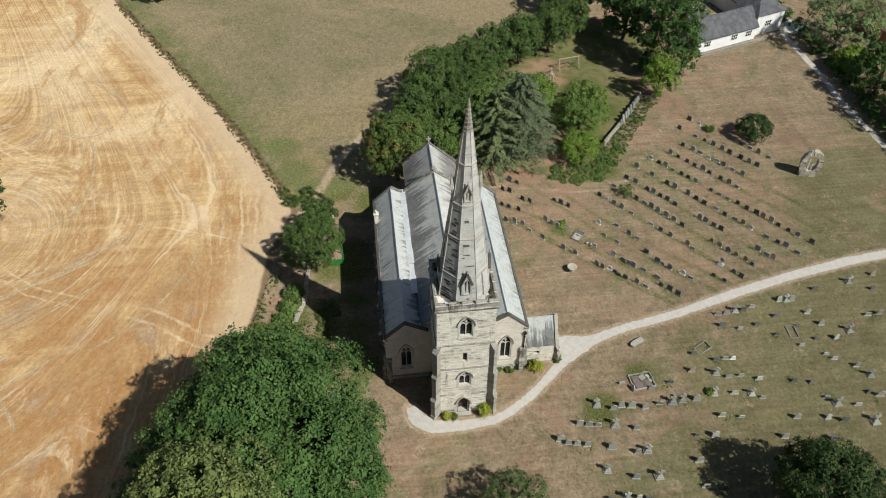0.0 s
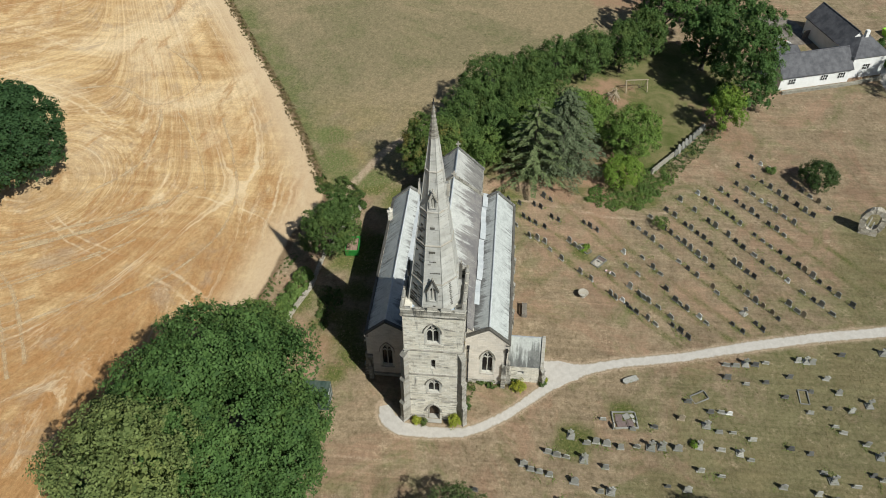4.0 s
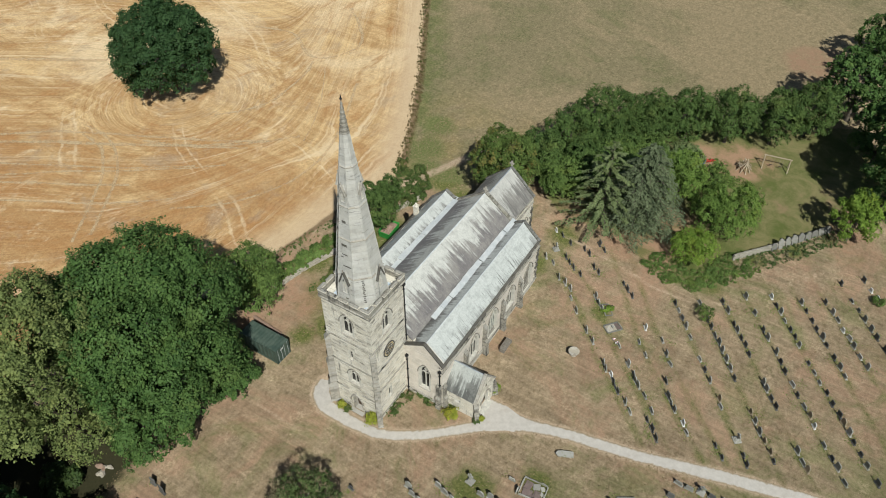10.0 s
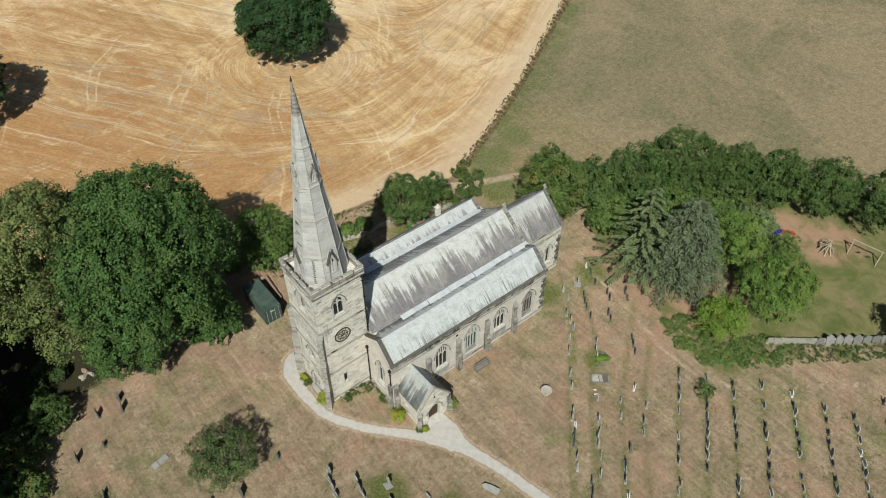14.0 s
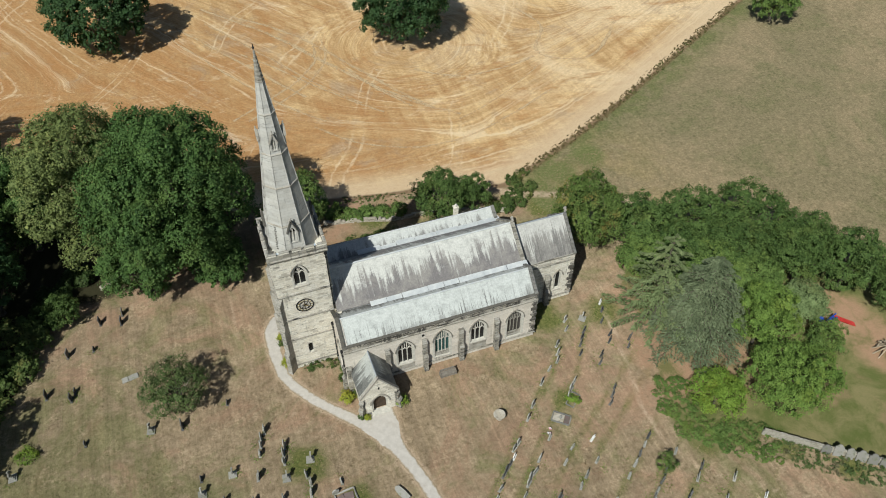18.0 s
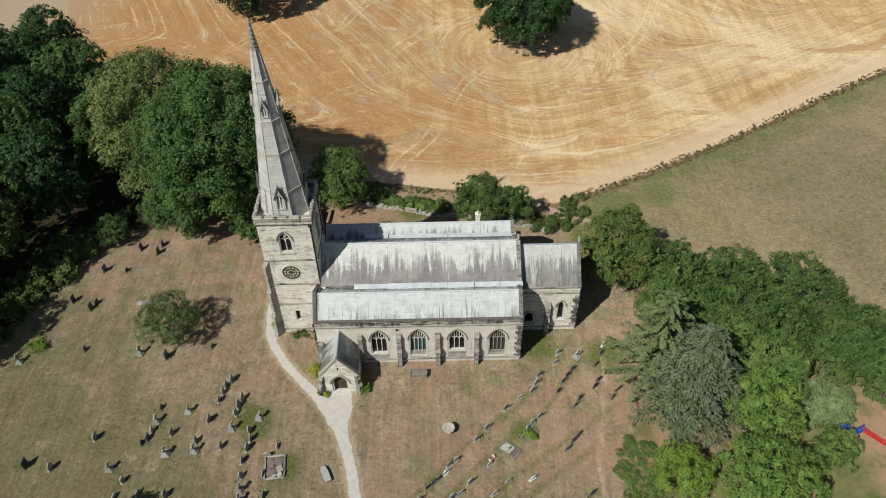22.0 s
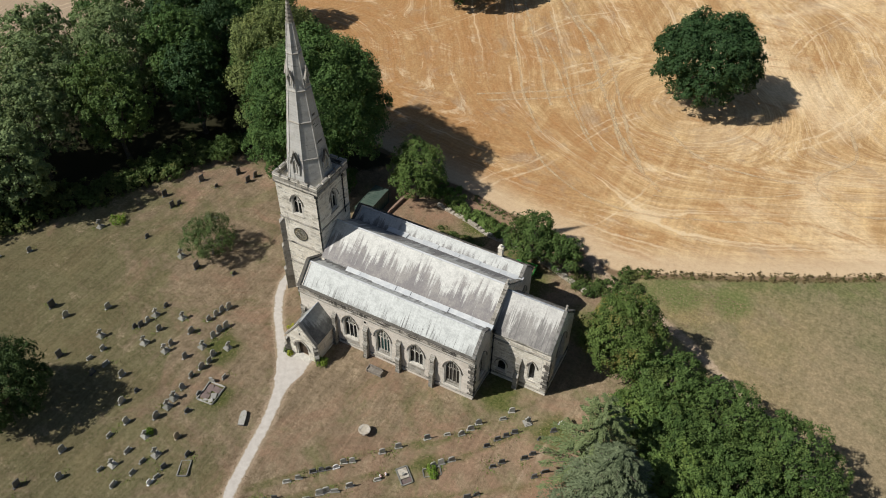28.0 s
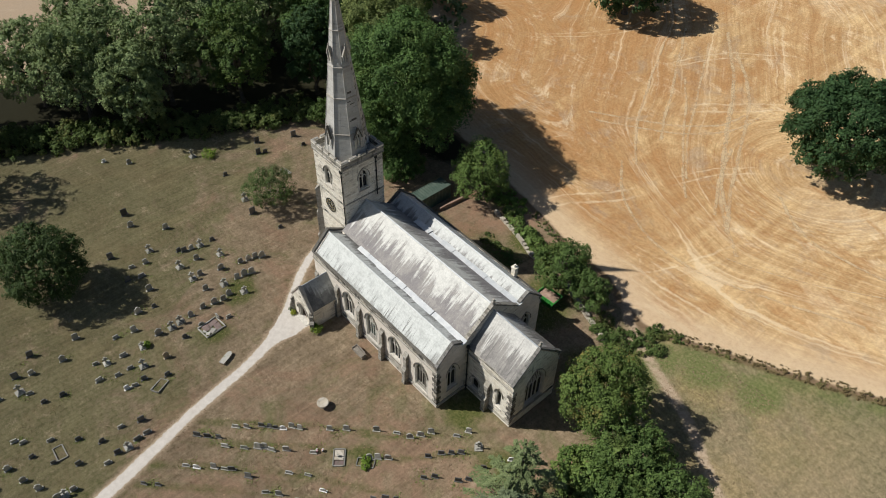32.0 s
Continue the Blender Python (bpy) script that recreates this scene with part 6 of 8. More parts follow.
grave_row(58.5, -6.2, -4.8, -3.3, -1.2, 0.0, 1.5, 3.0, 4.7, 6.2)
grave_row(62.0, -5.3, -3.6, -1.9, -0.6, 0.8, 2.6, 3.9, 5.8)
grave_row(65.8, -5.9, -4.6, -3.0, -1.0, 0.4, 2.1, 3.8, 5.5, 8.8)
grave_row(69.3, -6.4, -4.5, -2.9, -1.3, 0.3, 5.4, 6.9, 8.9)
old_graves(88, (12.5, -60.9), (3.4, -52.6), (5.6, -56.4), (5.7, -58.0), (10.0, -59.5), (11.7, -56.8), (-10.2, -48.8), (-7.7, -47.9), (-6.7, -51.3), (-6.2, -50.2), (-3.7, -51.7), (-2.2, -50.6), (2.3, -50.2), (4.8, -49.4), (6.9, -48.4), (9.3, -47.3))
old_graves(88, (9.4, -45.6), (9.5, -46.6), (10.9, -51.4))
stones(86, 0, (-22.8, -18.6), (-14.0, -18.2), (-10.9, -19.3), (-7.9, -20.1), (-18.0, -24.1), (-12.8, -26.0), (-7.3, -30.8), (-16.4, -17.8), (-9.4, -13.7), (-8.9, -11.6), (-6.9, -15.7), (-6.5, -13.6), (-4.7, -19.2), (-5.2, -22.0), (-11.0, -37.1), (-9.1, -43.4))
stones(86, 1, (-16.3, -27.5), (-16.6, -18.8), (6.0, -36.1), (8.3, -40.0), (0.7, -33.2), (6.8, -43.9))
stones(86, 2, (-26.6, -22.4), (-10.1, -16.5), (-9.9, -29.0), (-4.8, -28.6), (-9.1, -12.6), (-8.4, -10.8), (-6.8, -14.6), (-4.9, -18.1), (-4.9, -20.4), (-4.8, -23.9), (-8.6, -39.7))
stones(86, 3, (-0.6, -29.5))
stones(86, 4, (-16.1, -14.6), (-9.5, -26.9), (-2.0, -26.2), (-17.2, -19.4), (-3.5, -41.7), (-4.0, -43.8), (2.0, -30.7), (3.7, -42.7), (5.7, -40.8), (2.5, -47.6), (4.8, -46.0))
stones(86, 5, (-22.0, -27.5), (-12.0, -42.6), (-9.7, -45.1))
stones(86, 6, (0.7, -35.4))
stones(86, 7, (-16.2, -16.5), (-12.7, -15.2), (-7.1, -17.7), (-4.1, -16.3), (-10.8, -20.5), (-14.1, -20.8), (-19.9, -22.6), (-4.8, -25.5), (-4.6, -26.8), (-4.1, -31.1), (-4.6, -35.7), (-1.2, -32.4), (8.4, -38.8), (-7.2, -45.5))
stones(86, 9, (-18.4, -26.0), (-15.9, -25.7), (-1.4, -20.2), (-7.7, -33.1), (-4.4, -33.6), (-5.4, -36.8), (-2.0, -33.8), (-1.9, -35.4), (-2.7, -37.5), (-6.3, -44.7), (0.8, -34.5), (5.3, -38.3), (8.0, -36.3), (8.0, -37.5), (1.7, -45.2), (0.0, -47.7), (-0.8, -48.4), (8.8, -41.4))
stones(40, 0, (32.4, -7.7), (25.2, -15.8), (22.8, -18.4), (21.5, -19.9), (18.3, -23.1), (27.5, -18.6), (28.2, -17.9), (29.0, -17.0), (20.5, -25.2), (18.6, -27.0), (18.1, -27.6), (29.1, -12.3), (14.9, -27.1), (19.1, -22.5), (17.1, -32.6))
stones(40, 1, (15.9, -25.7), (31.8, -13.4), (32.5, -12.0), (33.2, -11.1), (33.9, -10.2), (36.9, -9.5), (36.3, -12.8), (36.9, -11.8), (38.2, -14.4), (39.0, -13.2), (33.5, -15.5), (34.2, -14.5), (32.6, -20.3), (31.8, -21.3), (12.1, -32.1), (13.1, -31.2), (14.0, -30.3), (18.6, -31.2), (20.6, -30.3))
stones(40, 2, (28.5, -13.4), (29.6, -11.1))
stones(40, 4, (17.2, -24.6), (16.6, -25.1), (37.9, -7.8), (33.4, -19.4))
stones(40, 6, (17.9, -24.0), (38.3, -6.5), (27.4, -24.9), (15.8, -34.1))
stones(40, 7, (34.7, -8.2))
stones(40, 9, (27.0, -14.2), (31.9, -9.1), (22.8, -23.1), (24.7, -25.1), (23.1, -26.6), (26.6, -27.6), (14.0, -28.1), (15.5, -30.3), (17.1, -28.8), (19.4, -26.5), (14.8, -34.9), (18.0, -31.8))
for gx, gy, turn, k in ((-26.0, 13.1, 85, 5), (-23.2, 13.8, 85, 5), (-23.4, 12.2, 85, 5), (-30.1, 8.8, 85, 5), (-27.0, 8.7, 85, 4), (-32.6, 3.0, 85, 5), (-29.7, 1.6, 85, 5), (-29.3, 2.6, 85, 1), (-20.9, -6.2, 85, 7),
                        (-17.4, -6.9, 85, 5), (-11.9, -5.4, 85, 4), (-36.0, -7.2, 85, 7), (-28.2, -5.5, 85, 4), (-29.5, -22.0, 85, 5), (-41, -16, 85, 0), (-44, -19, 85, 6),
                        (27.7, -19.3, -48, 8), (2.8, -32.2, 30, 8), (4.0, -45.0, 85, 8)):
    place_proto(k, gx, gy, turn)


def round_stone_table():
    ob = thing("stone_table", "round weathered stone table on a stubby pedestal in dry grass", "stone table", 18.3, -18.6)
    bm = bmesh.new()
    lathe(bm, [(0.36, -0.05), (0.42, 0.1), (0.34, 0.5), (0.42, 0.66)], 14)
    part("pedestal", bm, RUBBLE, ob)
    bm = bmesh.new()
    lathe(bm, [(0.4, 0.64), (0.70, 0.70), (0.73, 0.82), (0.66, 0.86), (0.42, 0.83), (0.38, 0.80)], 24)
    part("disc", bm, RUBBLE, ob)


def slab_grave(x, y, turn, w, length):
    """A kerbed grave with a pale ledger over most of it, bare earth at the foot."""
    ob = thing("slab_grave", "low kerbed grave with a cracked pale slab and bare earth", "grave", x, y, 0, turn)
    for px in (-w / 2, w / 2):
        bm = bmesh.new()
        box(bm, px - 0.07, px + 0.07, -length / 2, length / 2, -0.05, 0.17)
        roughen(bm, 0.03, 2.0)
        part("kerb", bm, GRAVE_KERB, ob)
    for py in (-length / 2, length / 2):
        bm = bmesh.new()
        box(bm, -w / 2 + 0.08, w / 2 - 0.08, py - 0.07, py + 0.07, -0.05, 0.16)
        roughen(bm, 0.03, 2.0)
        part("kerb", bm, GRAVE_KERB, ob)
    for y0, y1, tilt in ((-length / 2 + 0.1, -0.1, 2.0), (-0.08, length / 2 - 0.75, -2.5)):
        bm = bmesh.new()
        box(bm, -w / 2 + 0.12, w / 2 - 0.12, y0, y1, -0.04, 0.15, pose(0, 0, 0.02, tilt, tilt, 0))
        bmesh.ops.bevel(bm, geom=list(bm.edges), offset=0.025, segments=1, affect="EDGES")
        part("slab", bm, RUBBLE, ob)
    bm = bmesh.new()
    box(bm, -w / 2 + 0.1, w / 2 - 0.1, length / 2 - 0.7, length / 2 - 0.09, -0.05, 0.05)
    part("earth", bm, LEDGER, ob)
    bm = bmesh.new()
    lathe(bm, [(0.11, 0.05), (0.14, 0.2), (0.10, 0.32), (0.15, 0.38), (0.12, 0.36)], 10, pose(0.1, -0.1, 0.12))
    part("vase", bm, GRAVE_GREY, ob)


def ledger(x, y, turn):
    ob = thing("ledger_stone", "flat pale ledger stone broken in two on the lawn", "gravestone", x, y, 0, turn)
    for x0, x1 in ((-1.0, -0.25), (-0.2, 1.0)):
        bm = bmesh.new()
        box(bm, x0, x1, -0.4, 0.4, -0.04, 0.13, pose(0, 0, 0, 2 * x1, 0, 3 * x0))
        bmesh.ops.bevel(bm, geom=list(bm.edges), offset=0.03, segments=1, affect="EDGES")
        part("slab", bm, GRAVE_GREY, ob)


def rubbish_heap(x, y):
    """Pale sacks and torn sheeting dumped at the edge of the wood."""
    ob = thing("rubbish_heap", "heap of pale sacks and sheeting under the trees", "rubbish", x, y)
    rng = random.Random(9)
    for k in range(6):
        bm = bmesh.new()
        bmesh.ops.create_icosphere(bm, subdivisions=2, radius=1.0, matrix=pose(rng.uniform(-0.7, 0.7), rng.uniform(-0.6, 0.6), 0.1, 0, 0, rng.uniform(0, 180)) @ Matrix.Diagonal((rng.uniform(0.4, 0.65), rng.uniform(0.25, 0.4), rng.uniform(0.14, 0.24), 1)))
        roughen(bm, 0.14, 2.5)
        part("sack", bm, RUBBLE if k % 3 else FOOTING, ob)


def flower_vase(x, y):
    ob = thing("flower_vase", "stone vase with white and pink cut flowers", "vase", x, y)
    bm = bmesh.new()
    lathe(bm, [(0.10, -0.02), (0.12, 0.08), (0.09, 0.2), (0.13, 0.26)], 10)
    part("vase", bm, GRAVE_KERB, ob)
    rng = random.Random(int(x * 10))
    for name, mat, n in (("white_blooms", WHITE_WALL, 6), ("pink_blooms", BLOOM_PINK, 4)):
        bm = bmesh.new()
        for _ in range(n):
            bmesh.ops.create_icosphere(bm, subdivisions=1, radius=rng.uniform(0.05, 0.08), matrix=pose(rng.uniform(-0.16, 0.16), rng.uniform(-0.16, 0.16), rng.uniform(0.26, 0.4)))
        part(name, bm, mat, ob)


def family_plot(x, y, turn):
    ob = thing("family_plot", "ruined kerbed plot of broken ledger slabs and earth", "grave", x, y, 0, turn)
    w, length = 2.2, 2.8
    for px in (-w / 2, w / 2):
        bm = bmesh.new()
        box(bm, px - 0.06, px + 0.06, -length / 2, length / 2, -0.05, 0.24)
        bmesh.ops.subdivide_edges(bm, edges=list(bm.edges), cuts=4)
        roughen(bm, 0.11, 2.4)
        part("kerb", bm, GRAVE_GREY, ob)
    for py in (-length / 2, length / 2):
        bm = bmesh.new()
        box(bm, -w / 2 + 0.1, w / 2 - 0.1, py - 0.06, py + 0.06, -0.05, 0.2)
        bmesh.ops.subdivide_edges(bm, edges=list(bm.edges), cuts=4)
        roughen(bm, 0.11, 2.4)
        part("kerb", bm, GRAVE_GREY, ob)
    for px, py, sx, sy, tilt, turn_s, mat in ((-0.55, 0.5, 0.4, 0.6, 5, 8, LEDGER), (0.35, 0.65, 0.5, 0.4, -4, -6, LEDGER), (0.5, -0.25, 0.36, 0.42, 7, 20, GRAVE_KERB), (-0.4, -0.55, 0.5, 0.4, -6, 3, LEDGER), (0.55, -0.95, 0.28, 0.22, 9, 35, GRAVE_GREY), (-0.1, -1.05, 0.24, 0.2, -12, 50, GRAVE_GREY)):
        bm = bmesh.new()
        box(bm, -sx, sx, -sy, sy, -0.06, 0.07, pose(px, py, 0.04, tilt, -tilt, turn_s))
        bmesh.ops.subdivide_edges(bm, edges=list(bm.edges), cuts=2)
        roughen(bm, 0.1, 2.2)
        part("broken_slab", bm, mat, ob)
    for px, py, turn_s, h in ((-0.9, length / 2 + 0.2, 0, 0.85), (-w / 2 - 0.25, -0.7, 80, 0.7)):
        bm = bmesh.new()
        prism(bm, slab_profile("shouldered", 0.75, h), -0.07, 0.07, pose(px, py, 0, 5, 0, turn_s), "y")
        part("headstone", bm, GRAVE_GREY, ob)


def fallen_slab(x, y, turn):
    ob = thing("fallen_gravestone", "long flat gravestone lying on two low blocks beside the path", "gravestone", x, y, 0, turn)
    bm = bmesh.new()
    prism(bm, [(-0.36, -1.0), (0.36, -1.0), (0.40, 0.2), (0.30, 0.85), (0.0, 1.05), (-0.30, 0.85), (-0.40, 0.2)], 0.26, 0.42, None, "z")
    part("slab", bm, GRAVE_GREY, ob)
    for py in (-0.7, 0.55):
        bm = bmesh.new()
        box(bm, -0.3, 0.3, py - 0.15, py + 0.15, -0.05, 0.262)
        part("block", bm, RUBBLE, ob)


def bench(x, y, turn):
    ob = thing("bench", "weathered grey box bench against the aisle wall", "bench", x, y, 0, turn)
    for k in range(4):
        bm = bmesh.new()
        box(bm, -0.95, 0.95, -0.34 + 0.155 * k, -0.2 + 0.155 * k, 0.44, 0.49)
        part("seat_board", bm, WOOD_GREY, ob)
    for k in range(3):
        bm = bmesh.new()
        box(bm, -0.95, 0.95, 0.29, 0.33, 0.5 + 0.15 * k, 0.64 + 0.15 * k)
        part("back_board", bm, WOOD_GREY, ob)
    bm = bmesh.new()
    box(bm, -0.9, 0.9, -0.3, -0.26, 0.0, 0.438)
    part("front_panel", bm, WOOD_GREY, ob)
    for px in (-1.0, 1.0):
        bm = bmesh.new()
        box(bm, px - 0.048, px + 0.048, -0.36, 0.34, -0.03, 0.66)
        part("end_panel", bm, WOOD_GREY, ob)


def container(x, y):
    ob = thing("shipping_container", "dull green corrugated steel storage container under the oak", "container", x, y)
    w, length, h = 2.44, 6.06, 2.59
    for sx in (-1, 1):
        bm = bmesh.new()
        pts, n = [], 36
        for k in range(n):
            yy = -length / 2 + 0.15 + (length - 0.3) * k / (n - 1)
            pts.append((sx * (w / 2 - (0.05 if (k // 2) % 2 else 0.0)) - sx * 0.02, yy))
        front = [[bm.verts.new((px, py, z)) for px, py in pts] for z in (0.2, h - 0.1)]
        for k in range(n - 1):
            bm.faces.new([front[0][k], front[0][k + 1], front[1][k + 1], front[1][k]])
        ext = bmesh.ops.extrude_face_region(bm, geom=list(bm.faces))
        bmesh.ops.translate(bm, verts=[g for g in ext["geom"] if isinstance(g, bmesh.types.BMVert)], vec=(-sx * 0.03, 0, 0))
        part("side_panel", bm, GREEN_STEEL, ob)
    bm = bmesh.new()
    wave = [(-length / 2 + 0.12 + k * (length - 0.24) / 48, h - 0.05 + (0.02 if (k // 2) % 2 else 0.0)) for k in range(49)]
    prism(bm, [(length / 2 - 0.12, h - 0.12), (-length / 2 + 0.12, h - 0.12)] + wave, -w / 2 + 0.06, w / 2 - 0.06)
    part("roof_panel", bm, GREEN_STEEL, ob, "faded green corrugated roof")
    for sx in (-1, 1):
        for sy in (-1, 1):
            bm = bmesh.new()
            box(bm, sx * (w / 2 - 0.06) - 0.06, sx * (w / 2 - 0.06) + 0.06, sy * (length / 2 - 0.06) - 0.06, sy * (length / 2 - 0.06) + 0.06, 0, h)
            part("corner_post", bm, GREEN_STEEL, ob)
    for z in (0.08, h - 0.06):
        bm = bmesh.new()
        for sx in (-1, 1):
            box(bm, sx * (w / 2 - 0.06) - 0.05, sx * (w / 2 - 0.06) + 0.05, -length / 2 + 0.12, length / 2 - 0.12, z - 0.07, z + 0.05)
        for sy in (-1, 1):
            box(bm, -w / 2 + 0.12, w / 2 - 0.12, sy * (length / 2 - 0.06) - 0.05, sy * (length / 2 - 0.06) + 0.05, z - 0.07, z + 0.05)
        part("rail", bm, GREEN_STEEL, ob)
    for sx in (-1, 1):
        bm = bmesh.new()
        box(bm, sx * 0.57 - 0.55, sx * 0.57 + 0.55, -length / 2 + 0.0, -length / 2 + 0.05, 0.16, h - 0.14)
        door = part("door", bm, GREEN_STEEL, ob)
        for dx in (-0.3, 0.3):
            bm = bmesh.new()
            tube(bm, [(sx * 0.57 + dx, -length / 2 - 0.03, 0.1), (sx * 0.57 + dx, -length / 2 - 0.03, h - 0.1)], [0.022, 0.022], 6)
            part("lock_rod", bm, LEAD, door)
    bm = bmesh.new()
    box(bm, -w / 2 + 0.15, w / 2 - 0.15, length / 2 - 0.1, length / 2 - 0.05, 0.16, h - 0.14)
    part("end_panel", bm, GREEN_STEEL, ob)
    bm = bmesh.new()
    box(bm, -0.42, 0.12, -length / 2 - 0.012, -length / 2 - 0.004, 2.0, 2.14)
    part("notice", bm, WHITE_WALL, ob, "small white notice on the container door")


def ruined_arch(x, y, turn):
    ob = thing("ruined_arch", "free-standing ruined stone window arch with stubs of tracery", "ruin", x, y, 0, turn)
    bm = bmesh.new()
    turns = [2 * math.pi * k / 26 for k in range(26)]
    ring(bm, [(1.75 * math.cos(a), 2.45 + 2.5 * math.sin(a)) for a in turns], [(0.95 * math.cos(a), 2.6 + 1.55 * math.sin(a)) for a in turns], -0.4, 0.4, Matrix())
    bmesh.ops.subdivide_edges(bm, edges=list(bm.edges), cuts=1)
    for v in bm.verts:
        v.co += noise.noise_vector(v.co * 2.3) * 0.15 + noise.noise_vector(v.co * 0.9) * 0.12
    part("arch", bm, RUBBLE, ob)
    for sx in (-1, 1):
        bm = bmesh.new()
        prism(bm, [(sx * 0.2, -0.1), (sx * 1.25, -0.1), (sx * 1.3, 0.5), (sx * 1.1, 0.9), (sx * 0.2, 0.5)], -0.46, 0.46, None, "y")
        bmesh.ops.subdivide_edges(bm, edges=list(bm.edges), cuts=2)
        roughen(bm, 0.14, 1.7)
        part("footing", bm, RUBBLE, ob)
    for u, top in ((-0.3, 2.3), (0.32, 3.2)):
        bm = bmesh.new()
        box(bm, u - 0.08, u + 0.08, -0.12, 0.12, 0.85, top)
        roughen(bm, 0.05, 2.0)
        part("mullion_stub", bm, TRACERY, ob)


def rubble_wall(name, label, line, h, w, seed, material=None, missing=0.0):
    """A low wall of separate rough stones, course on course."""
    ob = thing(name, label, "wall", kind="structure")
    rng = random.Random(seed)
    shapes = []
    for k in range(6):
        bm = bmesh.new()
        box(bm, -0.5, 0.5, -0.5, 0.5, 0, 1)
        bmesh.ops.bevel(bm, geom=list(bm.edges), offset=0.12, segments=1, affect="EDGES")
        for v in bm.verts:
            v.co += Vector((rng.uniform(-0.06, 0.06), rng.uniform(-0.06, 0.06), rng.uniform(-0.05, 0.05)))
        me = bpy.data.meshes.new("stone")
        bm.to_mesh(me)
        bm.free()
        me.materials.append(material or RUBBLE)
        shapes.append(me)
    for (ax, ay), (bx, by) in zip(line, line[1:]):
        length, turn = math.hypot(bx - ax, by - ay), math.degrees(math.atan2(by - ay, bx - ax))
        z = -0.06
        while z < h:
            t, ch = rng.uniform(0, 0.2), rng.uniform(0.2, 0.3)
            while t < length:
                sl = rng.uniform(0.35, 0.75)
                if rng.random() > missing * (0.4 + z / h):
                    st = new("stone", rng.choice(shapes))
                    st.parent = ob
                    st.matrix_basis = pose(ax + (bx - ax) * (t + sl / 2) / length, ay + (by - ay) * (t + sl / 2) / length, z, 0, 0, turn + rng.uniform(-4, 4)) @ Matrix.Diagonal((sl, w * rng.uniform(0.85, 1.15), ch, 1))
                t += sl * 0.98
            z += ch * 0.93
    return ob


def leaning_slabs(line, n):
    """Old gravestones set in a row against the garden wall."""
    rng = random.Random(21)
    (ax, ay), (bx, by) = line
    turn = math.degrees(math.atan2(by - ay, bx - ax))
    for k in range(n):
        t = (k + 0.5) / n
        ob = thing("leaning_gravestone", "old grey gravestone leaning against the garden wall", "gravestone", ax + (bx - ax) * t, ay + (by - ay) * t, -0.03, turn, "gravestones along the garden wall")
        bm = bmesh.new()
        hh, ww = rng.uniform(1.2, 1.7), rng.uniform(0.8, 1.15)
        prism(bm, slab_profile(rng.choice(("round", "square", "shouldered")), ww, hh), -0.06, 0.06, pose(0, 0, 0, rng.uniform(-20, -12), 0, rng.uniform(-3, 3)), "y")
        part("stone", bm, GRAVE_KERB, ob)


round_stone_table()
slab_grave(25.2, -21.2, 50 + 180, 1.3, 2.15)
family_plot(-1.3, -22.8, 6)
fallen_slab(4.5, -23.9, 25)
rubbish_heap(-25.0, 20.1)
ledger(-22.8, 2.5, 12)
flower_vase(23.3, -22.1)
flower_vase(22.9, -22.7)
bench(14.75, -10.55, 0)
container(-1.9, 15.85)
ruined_arch(35.0, -61.8, 75)
rubble_wall("garden_wall", "low pale stone wall round the neighbouring garden", [(46.3, -30.9), (51, -34.8), (60.0, -41.3)], 0.7, 0.4, 3, WALL_STONE)
leaning_slabs([(51.0, -35.3), (60.0, -41.9)], 9)
rubble_wall("yard_wall", "tumbled mossy stone wall along the field edge", [(6.4, 21.8), (9.9, 21.2), (12.5, 20.6), (16.4, 19.3), (24, 18.6), (30.5, 16.3), (34, 15.0)], 0.5, 0.5, 5, None, 0.3)
rubble_wall("brick_footing", "low reddish brick footing beside the container", [(0.6, 15.4), (1.0, 20.4)], 0.5, 0.35, 6, FOOTING)


